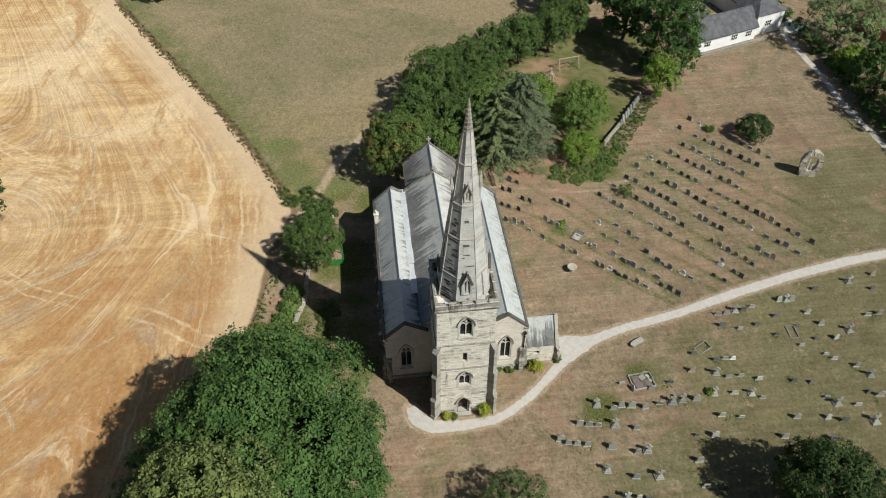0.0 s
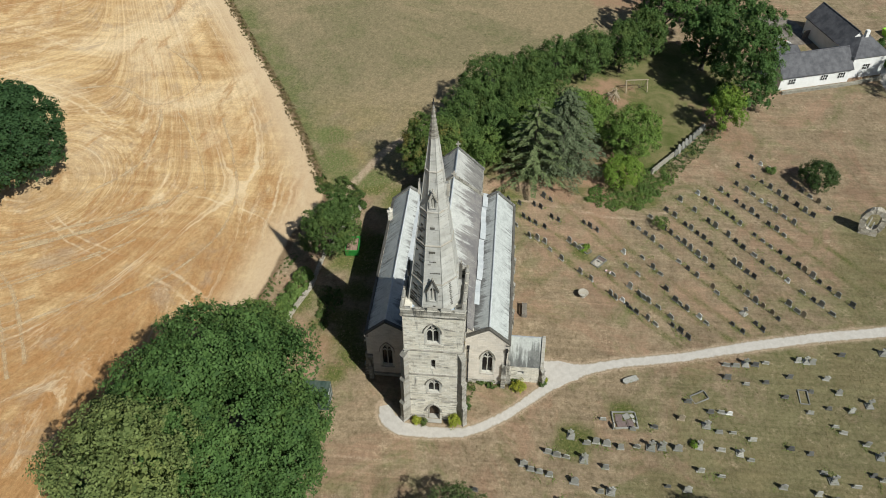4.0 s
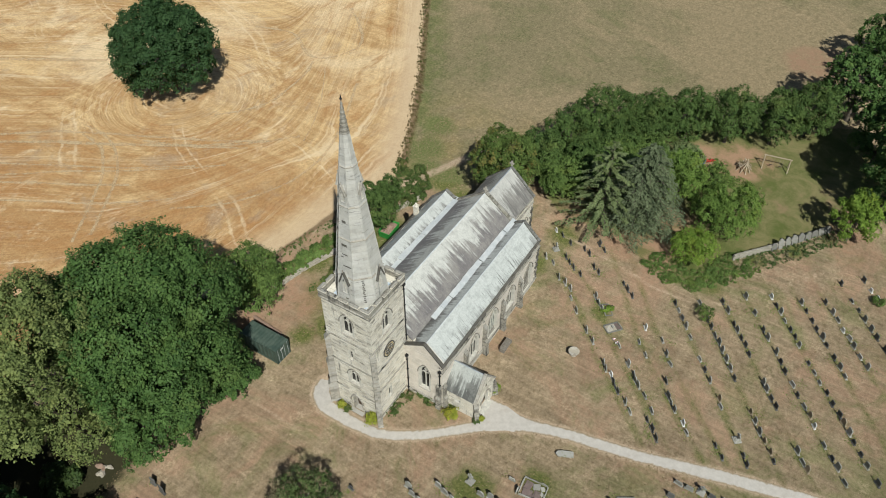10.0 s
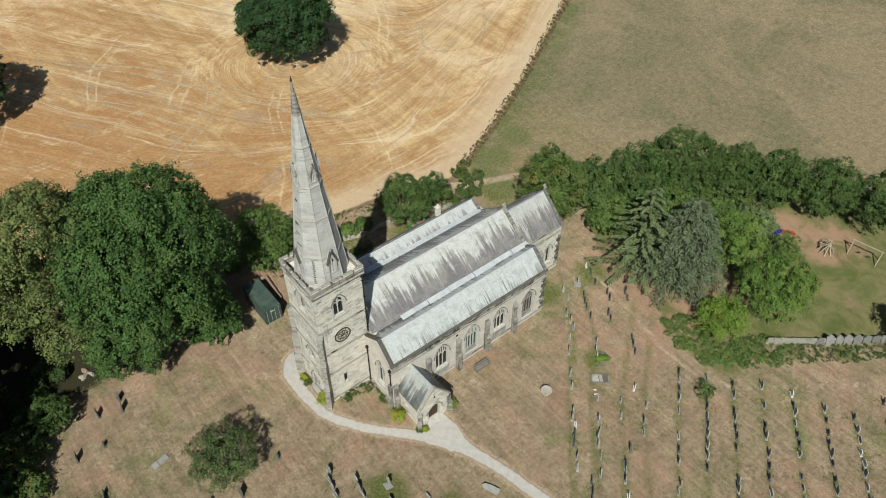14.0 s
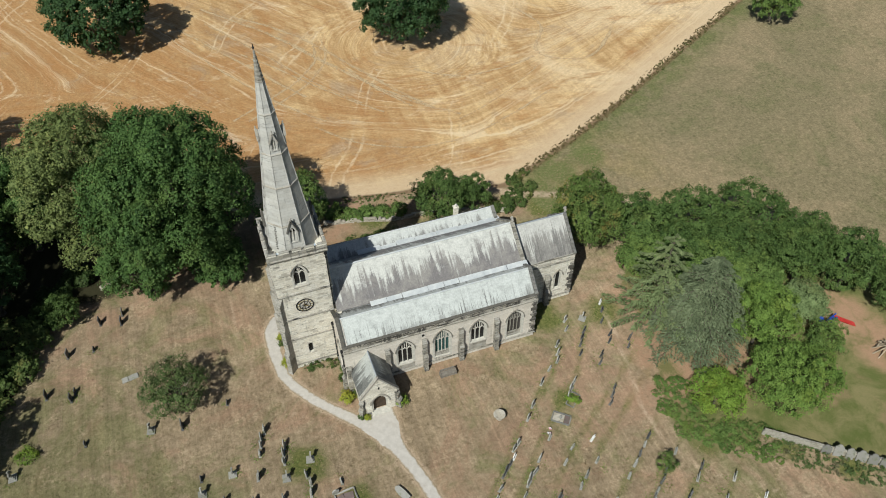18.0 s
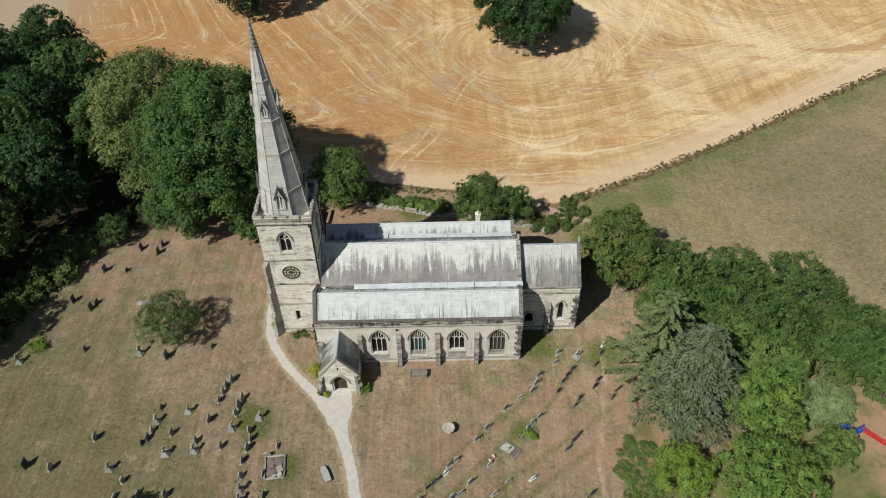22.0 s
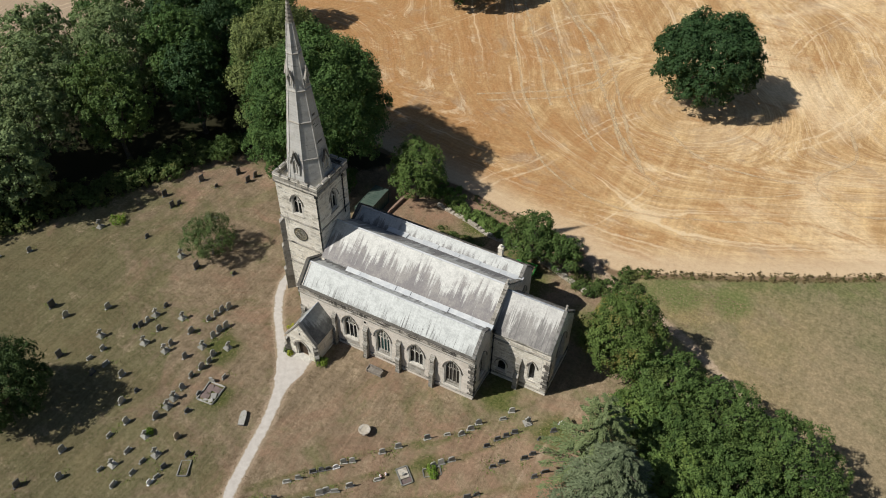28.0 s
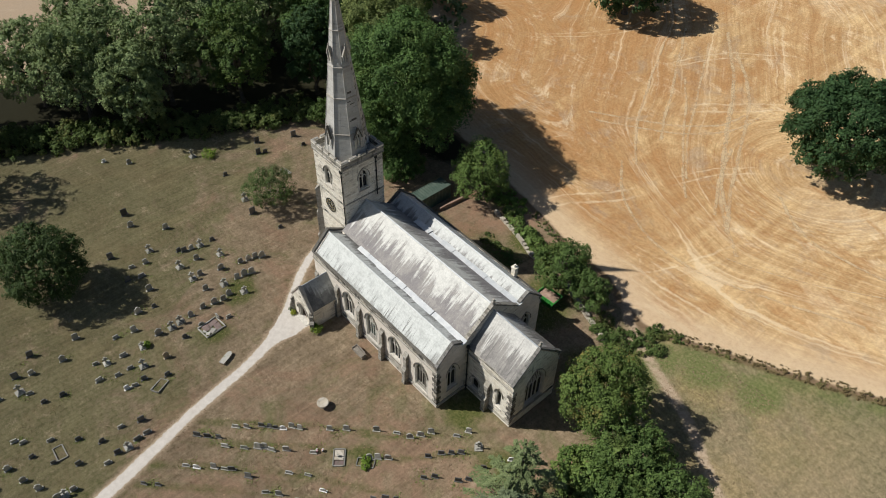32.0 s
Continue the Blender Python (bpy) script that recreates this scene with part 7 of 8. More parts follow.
def waste_skip(x, y, turn, paint=None, label="bright green steel skip full of garden cuttings"):
    """An open steel skip with sloping ends, ribs, a rim and a heap of cuttings."""
    ob = thing("waste_skip", label, "skip", x, y, 0, turn)
    hw = 0.95
    outer = [(-1.5, 1.35), (-1.25, 0.08), (1.05, 0.08), (1.5, 1.35)]
    inner = [(1.42, 1.35), (1.0, 0.16), (-1.2, 0.16), (-1.42, 1.35)]
    bm = bmesh.new()
    for s in (-1, 1):
        prism(bm, [(-1.5, 1.35), (-1.25, 0.08), (1.05, 0.08), (1.5, 1.35)], s * hw, s * (hw - 0.06), None, "y")
    prism(bm, [outer[0], outer[1], inner[2], inner[3]], -hw + 0.06, hw - 0.06, None, "y")
    prism(bm, [outer[2], outer[3], inner[0], inner[1]], -hw + 0.06, hw - 0.06, None, "y")
    box(bm, -1.2, 1.0, -hw + 0.06, hw - 0.06, 0.08, 0.15)
    part("body", bm, paint or SKIP_GREEN, ob)
    for s in (-1, 1):
        bm = bmesh.new()
        beam(bm, (-1.55, s * hw, 1.38), (1.55, s * hw, 1.38), 0.1, 0.08)
        part("rim", bm, paint or SKIP_GREEN, ob)
        for u in (-0.8, 0.0, 0.8):
            bm = bmesh.new()
            box(bm, u - 0.05, u + 0.05, s * (hw + 0.005), s * (hw + 0.06), 0.1, 1.33)
            part("rib", bm, paint or SKIP_GREEN, ob)
    for s in (-1, 1):
        bm = bmesh.new()
        beam(bm, (s * 1.5, -hw, 1.38), (s * 1.5, hw, 1.38), 0.1, 0.08)
        part("rim", bm, paint or SKIP_GREEN, ob)
        bm = bmesh.new()
        box(bm, s * 0.8 - 0.12, s * 0.8 + 0.12, -0.9, 0.9, -0.02, 0.075)
        part("runner", bm, IRON, ob)
    bm = bmesh.new()
    rows = [[bm.verts.new((-1.3 + 0.26 * i, -0.8 + 0.2 * j, 1.15 + 0.35 * math.exp(-((i - 6) / 3.5) ** 2 - ((j - 4) / 3.0) ** 2) + 0.14 * noise.noise(Vector((i * 0.9, j * 0.9, 3))))) for j in range(9)] for i in range(11)]
    for a, b in zip(rows, rows[1:]):
        for k in range(8):
            bm.faces.new([a[k], a[k + 1], b[k + 1], b[k]])
    part("cuttings", bm, FOOTING, ob, "dry brown heap of cuttings")


waste_skip(24.4, 14.7, 4)


# ---- garden and cottage beyond the yard ----
def climbing_frame(x, y, turn):
    ob = thing("climbing_frame", "weathered timber climbing frame on the garden lawn", "climbing frame", x, y, 0, turn)
    rng = random.Random(4)
    for k in range(9):
        a = 2 * math.pi * k / 9
        bm = bmesh.new()
        beam(bm, (1.5 * math.cos(a), 1.3 * math.sin(a), -0.05), (0.45 * math.cos(a + 2.1), 0.45 * math.sin(a + 2.1), 1.7 + 0.3 * (k % 2)), 0.12, 0.12)
        part("pole", bm, WOOD_PALE, ob)
    for k in range(5):
        a, b = rng.uniform(0, 6.28), rng.uniform(0, 6.28)
        bm = bmesh.new()
        beam(bm, (1.1 * math.cos(a), 1.1 * math.sin(a), 0.7), (1.1 * math.cos(b), 1.1 * math.sin(b), 0.85), 0.1, 0.1)
        part("crossbar", bm, WOOD_PALE, ob)


def swing_frame(x, y, turn):
    ob = thing("swing_frame", "timber swing frame on the garden lawn", "swing", x, y, 0, turn)
    for s in (-1, 1):
        for d in (-1, 1):
            bm = bmesh.new()
            beam(bm, (s * 2.0, d * 0.9, -0.05), (s * 2.0, 0, 2.2), 0.12, 0.12)
            part("leg", bm, WOOD_PALE, ob)
    bm = bmesh.new()
    beam(bm, (-2.2, 0, 2.22), (2.2, 0, 2.22), 0.14, 0.14)
    part("top_bar", bm, WOOD_PALE, ob)
    for px in (-0.7, 0.7):
        bm = bmesh.new()
        box(bm, px - 0.25, px + 0.25, -0.1, 0.1, 0.5, 0.54)
        seat = part("seat", bm, WOOD_DOOR, ob)
        for d in (-0.22, 0.22):
            bm = bmesh.new()
            tube(bm, [(px + d, 0, 0.53), (px + d, 0, 2.17)], [0.015, 0.015], 5)
            part("rope", bm, WOOD_GREY, seat)


def toy_slide(x, y, turn):
    ob = thing("toy_slide", "red and blue plastic garden slide", "slide", x, y, 0, turn)
    bm = bmesh.new()
    prism(bm, [(-1.6, 0.1), (1.1, 1.2), (1.3, 1.2), (1.3, 1.1), (1.1, 1.1), (-1.6, 0.0)], -0.35, 0.35, None, "y")
    part("chute", bm, RED_PLASTIC, ob)
    for s in (-1, 1):
        bm = bmesh.new()
        beam(bm, (1.9, s * 0.4, -0.03), (1.25, s * 0.3, 1.6), 0.14, 0.14)
        part("ladder_rail", bm, BLUE_PLASTIC, ob)
    for k in range(3):
        bm = bmesh.new()
        beam(bm, (1.8 - 0.18 * k, -0.36, 0.25 + 0.4 * k), (1.8 - 0.18 * k, 0.36, 0.25 + 0.4 * k), 0.2, 0.08)
        part("rung", bm, BLUE_PLASTIC, ob)


def toy_box(x, y):
    ob = thing("paddling_pool", "blue plastic paddling pool on bare earth", "paddling pool", x, y)
    bm = bmesh.new()
    lathe(bm, [(0.45, -0.02), (0.55, 0.12), (0.52, 0.26), (0.45, 0.25), (0.42, 0.08), (0.2, 0.07)], 18)
    part("ring", bm, BLUE_PLASTIC, ob)


climbing_frame(68.3, -26.3, 10)
swing_frame(71.3, -30.6, 100)
toy_slide(66.6, -20.8, 155)
toy_box(64.3, -19.2)


def cottage(x, y, turn, length, depth, ze, zr, material, roof, label, windows, hipped=False):
    ob = thing("cottage", label, "house", x, y, 0, turn)
    hl, hd = length / 2, depth / 2
    bm = bmesh.new()
    prism(bm, [(-hd, -0.1), (hd, -0.1), (hd, ze), (-hd, ze)] if hipped else [(-hd, -0.1), (hd, -0.1), (hd, ze), (0, zr), (-hd, ze)], -hl, hl)
    part("wall", bm, material, ob)
    if hipped:
        bm = bmesh.new()
        o, inset = 0.35, hl * 0.75
        low = [bm.verts.new((a * (hl + o), b * (hd + o), ze - 0.1)) for a, b in ((-1, -1), (1, -1), (1, 1), (-1, 1))]
        top = [bm.verts.new((a * (hl - inset), 0, zr)) for a in (-1, 1)]
        for f in ([low[0], low[1], top[1], top[0]], [low[2], low[3], top[0], top[1]], [low[1], low[2], top[1]], [low[3], low[0], top[0]], list(reversed(low))):
            bm.faces.new(f)
        part("roof", bm, roof, ob)
        bm = bmesh.new()
        box(bm, -0.35, 0.35, -0.3, 0.3, zr - 0.5, zr + 1.1)
        part("chimney", bm, material, ob)
    for s in (-1, 1) if not hipped else ():
        bm = bmesh.new()
        prism(bm, [(0, zr + 0.05), (s * (hd + 0.35), ze - 0.35 * (zr - ze) / hd + 0.05), (s * (hd + 0.35), ze - 0.35 * (zr - ze) / hd + 0.22), (0, zr + 0.22)], -hl - 0.2, hl + 0.2)
        rf = part("roof", bm, roof, ob)
    bm = bmesh.new()
    rl = hl * 0.25 if hipped else hl + 0.2
    tube(bm, [(-rl, 0, zr + (0.02 if hipped else 0.2)), (rl, 0, zr + (0.02 if hipped else 0.2))], [0.12, 0.12], 6)
    part("ridge", bm, roof, ob)
    for k in windows:
        px = -hl + length * k
        for s in (-1,):
            win = new("window")
            win.parent = ob
            for q in range(3):
                bm = bmesh.new()
                box(bm, px - 0.75 + 0.5 * q + 0.04, px - 0.25 + 0.5 * q - 0.04, s * hd - 0.03, s * hd + 0.03, ze * 0.38, ze * 0.38 + 1.1)
                part("pane", bm, GLASS, win)
            bm = bmesh.new()
            for q in range(4):
                box(bm, px - 0.79 + 0.5 * q, px - 0.71 + 0.5 * q, s * hd - 0.06, s * hd + 0.02, ze * 0.38, ze * 0.38 + 1.1)
            for z in (ze * 0.38 - 0.06, ze * 0.38 + 0.52, ze * 0.38 + 1.1):
                box(bm, px - 0.79, px + 0.79, s * hd - 0.065, s * hd + 0.02, z, z + 0.06)
            part("window_frame", bm, WHITE_WALL, win)
    return ob


cottage(78.7, -63.2, -72, 14.6, 6.2, 2.9, 5.6, WHITE_WALL, SLATE, "long white cottage wing with a grey slate roof", (0.16, 0.62, 0.87))
cottage(83.2, -73.6, -72, 7.0, 6.6, 4.6, 6.9, WHITE_WALL, SLATE, "white two-storey cottage block with a hipped slate roof", (0.45,), True)
cottage(91.5, -71.6, 18, 12.0, 5.4, 3.6, 6.2, WHITE_WALL, SLATE, "rear cottage wing with a slate roof facing the yard", ())
cottage(85.0, -60.6, -72, 4.4, 3.4, 2.0, 2.7, BRICK_RED, SLATE, "low slate-roofed store behind the cottage", ())
cottage(77.5, -97.5, 20, 10, 6, 3.0, 5.6, BRICK_RED, CLAY_TILE, "brown tiled bungalow behind the hedge", ())
rubble_wall("cottage_wall", "low stone wall in front of the cottage", [(72.3, -57.5), (76.9, -71.6), (79.4, -77.6)], 0.45, 0.45, 9, WALL_STONE)


def courtyard():
    """Paving slabs behind the cottage, with a board fence."""
    ob = thing("courtyard", "dull brown paved yard behind the cottage", "pavement", 97.0, -63.0, 0, 18, kind="structure")
    rng = random.Random(12)
    for i in range(9):
        for j in range(7):
            bm = bmesh.new()
            box(bm, -6.3 + 1.4 * i, -4.93 + 1.4 * i, -4.9 + 1.4 * j, -3.53 + 1.4 * j, -0.05, 0.05 + rng.uniform(0, 0.012))
            part("slab", bm, YARD_STONE, ob)
    fence = thing("board_fence", "grey board fence beside the paved yard", "fence", 94.6, -69.0, 0, -74)
    for k in range(22):
        bm = bmesh.new()
        box(bm, -2.4 + 0.22 * k, -2.2 + 0.22 * k, -0.02, 0.02, 0.05, 1.75 + rng.uniform(-0.02, 0.02))
        part("board", bm, WOOD_GREY, fence)
    for u in (-2.4, 0.0, 2.4):
        bm = bmesh.new()
        box(bm, u - 0.06, u + 0.06, 0.022, 0.14, -0.1, 1.8)
        part("post", bm, WOOD_GREY, fence)


def kayak(x, y, turn, material, label):
    ob = thing("kayak", label, "kayak", x, y, 0.06, turn)
    bm = bmesh.new()
    stations = [(-2.0, 0.02), (-1.5, 0.2), (-0.7, 0.33), (0.0, 0.37), (0.7, 0.33), (1.5, 0.2), (2.0, 0.02)]
    rings = [[bm.verts.new((u, w * math.cos(q), 0.2 + 0.16 * math.sin(q) + 0.03 * abs(u))) for q in [2 * math.pi * i / 10 for i in range(10)]] for u, w in stations]
    for r0, r1 in zip(rings, rings[1:]):
        for i in range(10):
            bm.faces.new([r0[i], r0[(i + 1) % 10], r1[(i + 1) % 10], r1[i]])
    bm.faces.new(rings[0])
    bm.faces.new(rings[-1])
    part("hull", bm, material, ob)
    bm = bmesh.new()
    lathe(bm, [(0.30, 0.34), (0.30, 0.41), (0.24, 0.41), (0.22, 0.36)], 12)
    part("cockpit_rim", bm, IRON, ob)


def parked_car(x, y, turn):
    ob = thing("car", "silver car parked behind the lane hedge", "car", x, y, 0, turn)
    bm = bmesh.new()
    prism(bm, [(-2.1, 0.3), (2.1, 0.3), (2.15, 0.62), (1.9, 0.82), (0.95, 0.92), (-1.85, 0.95), (-2.12, 0.75)], -0.86, 0.86, None, "y")
    bmesh.ops.bevel(bm, geom=list(bm.edges), offset=0.06, segments=2, affect="EDGES")
    part("body", bm, LEAD, ob)
    bm = bmesh.new()
    prism(bm, [(-1.75, 0.93), (0.95, 0.9), (0.3, 1.38), (-1.2, 1.42)], -0.72, 0.72, None, "y")
    part("glasshouse", bm, GLASS, ob, "dark windows all round")
    bm = bmesh.new()
    box(bm, -1.15, 0.28, -0.70, 0.70, 1.40, 1.47)
    part("roof", bm, LEAD, ob)
    for u in (-1.3, 1.35):
        for v in (-0.8, 0.8):
            bm = bmesh.new()
            lathe(bm, [(0.12, -0.1), (0.32, -0.1), (0.32, 0.1), (0.12, 0.1)], 14, pose(u, v, 0.32, 90, 0, 0))
            wheel = part("wheel", bm, IRON, ob)


courtyard()
kayak(93.2, -61.8, 40, RED_PLASTIC, "red plastic kayak lying on the paved yard")
kayak(92.4, -62.5, 40, WHITE_WALL, "white plastic kayak lying on the paved yard")
parked_car(66.5, -87.3, 60)
waste_skip(96.1, -84.6, 20, SKIP_LIME, "lime-green steel skip on the concrete drive")


# ---- trees and shrubs ----
def quad_mesh(name, centre, along, across, material, tone=None):
    """Many small four-cornered leaves or sprays, from arrays of their middles and half axes."""
    n = len(centre)
    v = np.stack([centre + along, centre + across, centre - along, centre - across], 1).reshape(-1, 3)
    me = bpy.data.meshes.new(name)
    me.vertices.add(4 * n)
    me.vertices.foreach_set("co", v.astype(np.float32).ravel())
    me.loops.add(4 * n)
    me.loops.foreach_set("vertex_index", np.arange(4 * n))
    me.polygons.add(n)
    me.polygons.foreach_set("loop_start", np.arange(0, 4 * n, 4))
    me.update(calc_edges=True)
    tones = np.full(4 * n, 0.5) if tone is None else np.repeat(tone, 4)
    me.attributes.new("tone", "FLOAT", "POINT").data.foreach_set("value", tones.astype(np.float32))
    me.materials.append(material)
    return me


def unit(a):
    return a / np.maximum(np.linalg.norm(a, axis=1, keepdims=True), 1e-9)


def leaves_on(lobes, count, size, rng, spread=0.5, clump=1.0, per=24):
    """Leaf middles and axes over a cloud of lobes (x, y, z, rx, ry, rz): leaves sit in ragged clumps, none deep inside."""
    lobes = np.array(lobes)
    area = (lobes[:, 3] * lobes[:, 4] + lobes[:, 3] * lobes[:, 5] + lobes[:, 4] * lobes[:, 5])
    want = max(12, count // per)
    pick = rng.choice(len(lobes), int(want * 3.0), p=area / area.sum())
    d = unit(rng.normal(size=(len(pick), 3)))
    d[:, 2] = np.where(d[:, 2] < -0.35, -d[:, 2] * 0.6, d[:, 2])
    d = unit(d)
    p = lobes[pick, :3] + d * lobes[pick, 3:] * (1.0 - 0.3 * rng.random(len(pick)) ** 1.6)[:, None]
    tuft = np.zeros(len(p))
    for wave in (1.4, 2.4, 4.2):
        for _ in range(3):
            k = unit(rng.normal(size=(1, 3)))[0] * (2 * math.pi / (wave * clump))
            tuft += np.sin(p @ k + rng.uniform(0, 6.28))
    tuft /= 3.0
    p = p + d * (np.clip(tuft, -1.3, 1.3) * 0.52 * clump)[:, None]
    keep = tuft + rng.normal(size=len(p)) * 0.4 > -0.72
    for k, lobe in enumerate(lobes):
        q = ((p - lobe[:3]) / lobe[3:]) ** 2
        keep &= (q.sum(1) > 0.6) | (pick == k)
    p, d = p[keep][:want], d[keep][:want]
    m = len(p)
    radius = rng.uniform(0.28, 0.62, m) * clump
    tone = np.clip(rng.normal(0.5, 0.34, m), 0, 1)
    own = np.repeat(np.arange(m), per)
    off = rng.normal(size=(m * per, 3)) * 0.62
    inward = (off * d[own]).sum(1)
    off -= d[own] * (0.45 * inward)[:, None]
    p = p[own] + off * radius[own][:, None]
    p[:, 2] -= 0.10 * (off[:, :2] ** 2).sum(1) * radius[own]
    ok = p[:, 2] > 0.06
    p, off, own = p[ok], off[ok], own[ok]
    nrm = unit(d[own] * 0.75 + off * 0.5 + rng.normal(size=p.shape) * spread + np.array([0, 0, 0.45]))
    a = unit(np.cross(nrm, rng.normal(size=p.shape)))
    b = np.cross(nrm, a)
    s = size * rng.uniform(0.6, 1.3, size=(len(p), 1))
    return p, a * s, b * s * 0.62, tone[own]


def crown_lobes(rng, r, z0, z1, n, core=0.72, big=0.36):
    """Lobes over an egg-shaped crown of radius r from z0 to z1, with a core that fills the middle."""
    zc, hz = (z0 + z1) / 2, (z1 - z0) / 2
    lobes = [(0, 0, zc, r * core, r * core, hz * core)]
    for k in range(n):
        f = (k + 0.5) / n
        up = 1 - 1.75 * f
        a = 2.39996 * k + rng.uniform(-0.4, 0.4)
        ring_r = math.sqrt(max(0.0, 1 - up * up))
        lr = r * rng.uniform(big * 0.65, big * 1.15)
        q = rng.uniform(0.86, 1.04)
        rr = (r - lr * 0.75) * ring_r * q
        lobes.append((rr * math.cos(a), rr * math.sin(a), zc + (hz - lr * 0.7) * up * q, lr, lr, lr * rng.uniform(0.7, 0.95)))
    return lobes


def limbs(bm, rng, r, z0, z1, trunk_r, lobes):
    top = z0 + (z1 - z0) * 0.62
    bend = rng.uniform(-0.3, 0.3, 2)
    pts = [(0, 0, -0.15), (0.02, 0.01, 0.5), (bend[0] * 0.4, bend[1] * 0.4, z0 + 0.5), (bend[0], bend[1], (z0 + top) / 2), (bend[0] * 1.4, bend[1] * 1.4, top)]
    tube(bm, pts, [trunk_r * 1.45, trunk_r * 1.05, trunk_r * 0.9, trunk_r * 0.6, trunk_r * 0.2], 9)
    for lobe in lobes[1::max(1, len(lobes) // 9)]:
        q = np.array(lobe[:3])
        s = np.array([bend[0] * 0.7, bend[1] * 0.7, z0 + (top - z0) * rng.uniform(0.05, 0.6)])
        mid = s * 0.5 + q * 0.5 + np.array([0, 0, -0.05 * r])
        tube(bm, [tuple(s), tuple(mid), tuple(s * 0.12 + q * 0.88)], [trunk_r * 0.42, trunk_r * 0.28, trunk_r * 0.08], 6)


def tree(name, label, x, y, r, z0, z1, leaves, size, material, seed, lobes=34, trunk=0.35, stretch=(1, 1), turn=0, bark=None, big=0.36, core=0.72, category="tree", group=""):
    rng = np.random.default_rng(seed)
    ob = thing(name, label, category, x, y, 0, turn, group)
    cloud = crown_lobes(rng, r, z0, z1, lobes, core, big)
    cloud = [(a * stretch[0], b * stretch[1], c, d * stretch[0], e * stretch[1], f) for a, b, c, d, e, f in cloud]
    bm = bmesh.new()
    limbs(bm, rng, r, max(z0, 0.4), z1, trunk, cloud)
    part("trunk", bm, bark or BARK, ob)
    p, a, b, tone = leaves_on(cloud, int(leaves * 2.0), size * 0.43, rng, clump=max(0.3, min(1.3, 0.35 + r / 11)))
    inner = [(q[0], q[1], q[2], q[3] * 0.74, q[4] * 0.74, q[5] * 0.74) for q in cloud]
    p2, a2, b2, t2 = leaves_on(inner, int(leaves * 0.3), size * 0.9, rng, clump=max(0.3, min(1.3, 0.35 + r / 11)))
    # Halved tone on inner leaves paints shade into the crown's gaps.
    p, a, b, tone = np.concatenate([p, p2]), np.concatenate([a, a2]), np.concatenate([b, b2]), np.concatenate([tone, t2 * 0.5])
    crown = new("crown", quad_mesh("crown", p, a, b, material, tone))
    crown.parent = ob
    return ob


def conifer(name, label, x, y, r, h, material, seed, branches=70, per=150, width=0.13, size=0.2, z0=0.8, power=0.7, lift=0.3):
    """Tiers of long boughs, each a drooping frond of needle sprays on its own limb."""
    rng = np.random.default_rng(seed)
    ob = thing(name, label, "tree", x, y, 0)
    bm = bmesh.new()
    tube(bm, [(0, 0, -0.1), (0.05, 0, h * 0.4), (0, 0.05, h * 0.97)], [0.42, 0.28, 0.04], 9)
    cs, al, ac, tones = [], [], [], []
    for k in range(branches):
        f = ((k + 0.5) / branches) ** 1.15
        z = z0 + (h - z0 - 0.3) * f
        length = r * (1.0 - f) ** power * rng.uniform(0.78, 1.08) + 0.3
        n = int(per * (0.35 + 0.65 * length / r))
        a = 2.39996 * k + rng.uniform(-0.3, 0.3)
        rise = lift + 0.45 * f
        d = np.array([math.cos(a), math.sin(a), 0.0])
        side = np.array([-d[1], d[0], 0.0])
        t = rng.random(n) ** 0.75
        bend = rise * t - 0.95 * rise * t * t
        lat = rng.uniform(-1, 1, n) * width * length * (1.08 - t) ** 0.6 * (0.4 + t)
        c = d * (t * length)[:, None] + side * lat[:, None]
        c[:, 2] = np.maximum(0.1, z + bend * length - np.abs(lat) * 0.35 + rng.normal(size=n) * 0.05)
        out = unit(d + side * np.sign(lat)[:, None] * 0.85 + rng.normal(size=(n, 3)) * 0.2)
        out[:, 2] -= 0.2
        nrm = unit(np.array([0, 0, 1.0]) + rng.normal(size=(n, 3)) * 0.35 + d * 0.3)
        s = rng.uniform(0.6, 1.3, (n, 1)) * size
        cs.append(c)
        al.append(out * s)
        ac.append(unit(np.cross(nrm, out)) * s * 0.36)
        # Tone rises from trunk to tip along each bough.
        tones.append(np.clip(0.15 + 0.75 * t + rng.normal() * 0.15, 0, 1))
        if k % 2 == 0:
            tube(bm, [(0, 0, z), tuple(d * length * 0.5 + np.array([0, 0, z + rise * 0.26 * length - 0.05])), tuple(d * length * 0.92 + np.array([0, 0, z + rise * 0.12 * length - 0.05]))], [0.09, 0.06, 0.02], 5)
    part("trunk", bm, BARK, ob)
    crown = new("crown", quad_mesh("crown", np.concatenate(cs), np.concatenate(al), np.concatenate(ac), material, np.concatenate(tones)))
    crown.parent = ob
    return ob


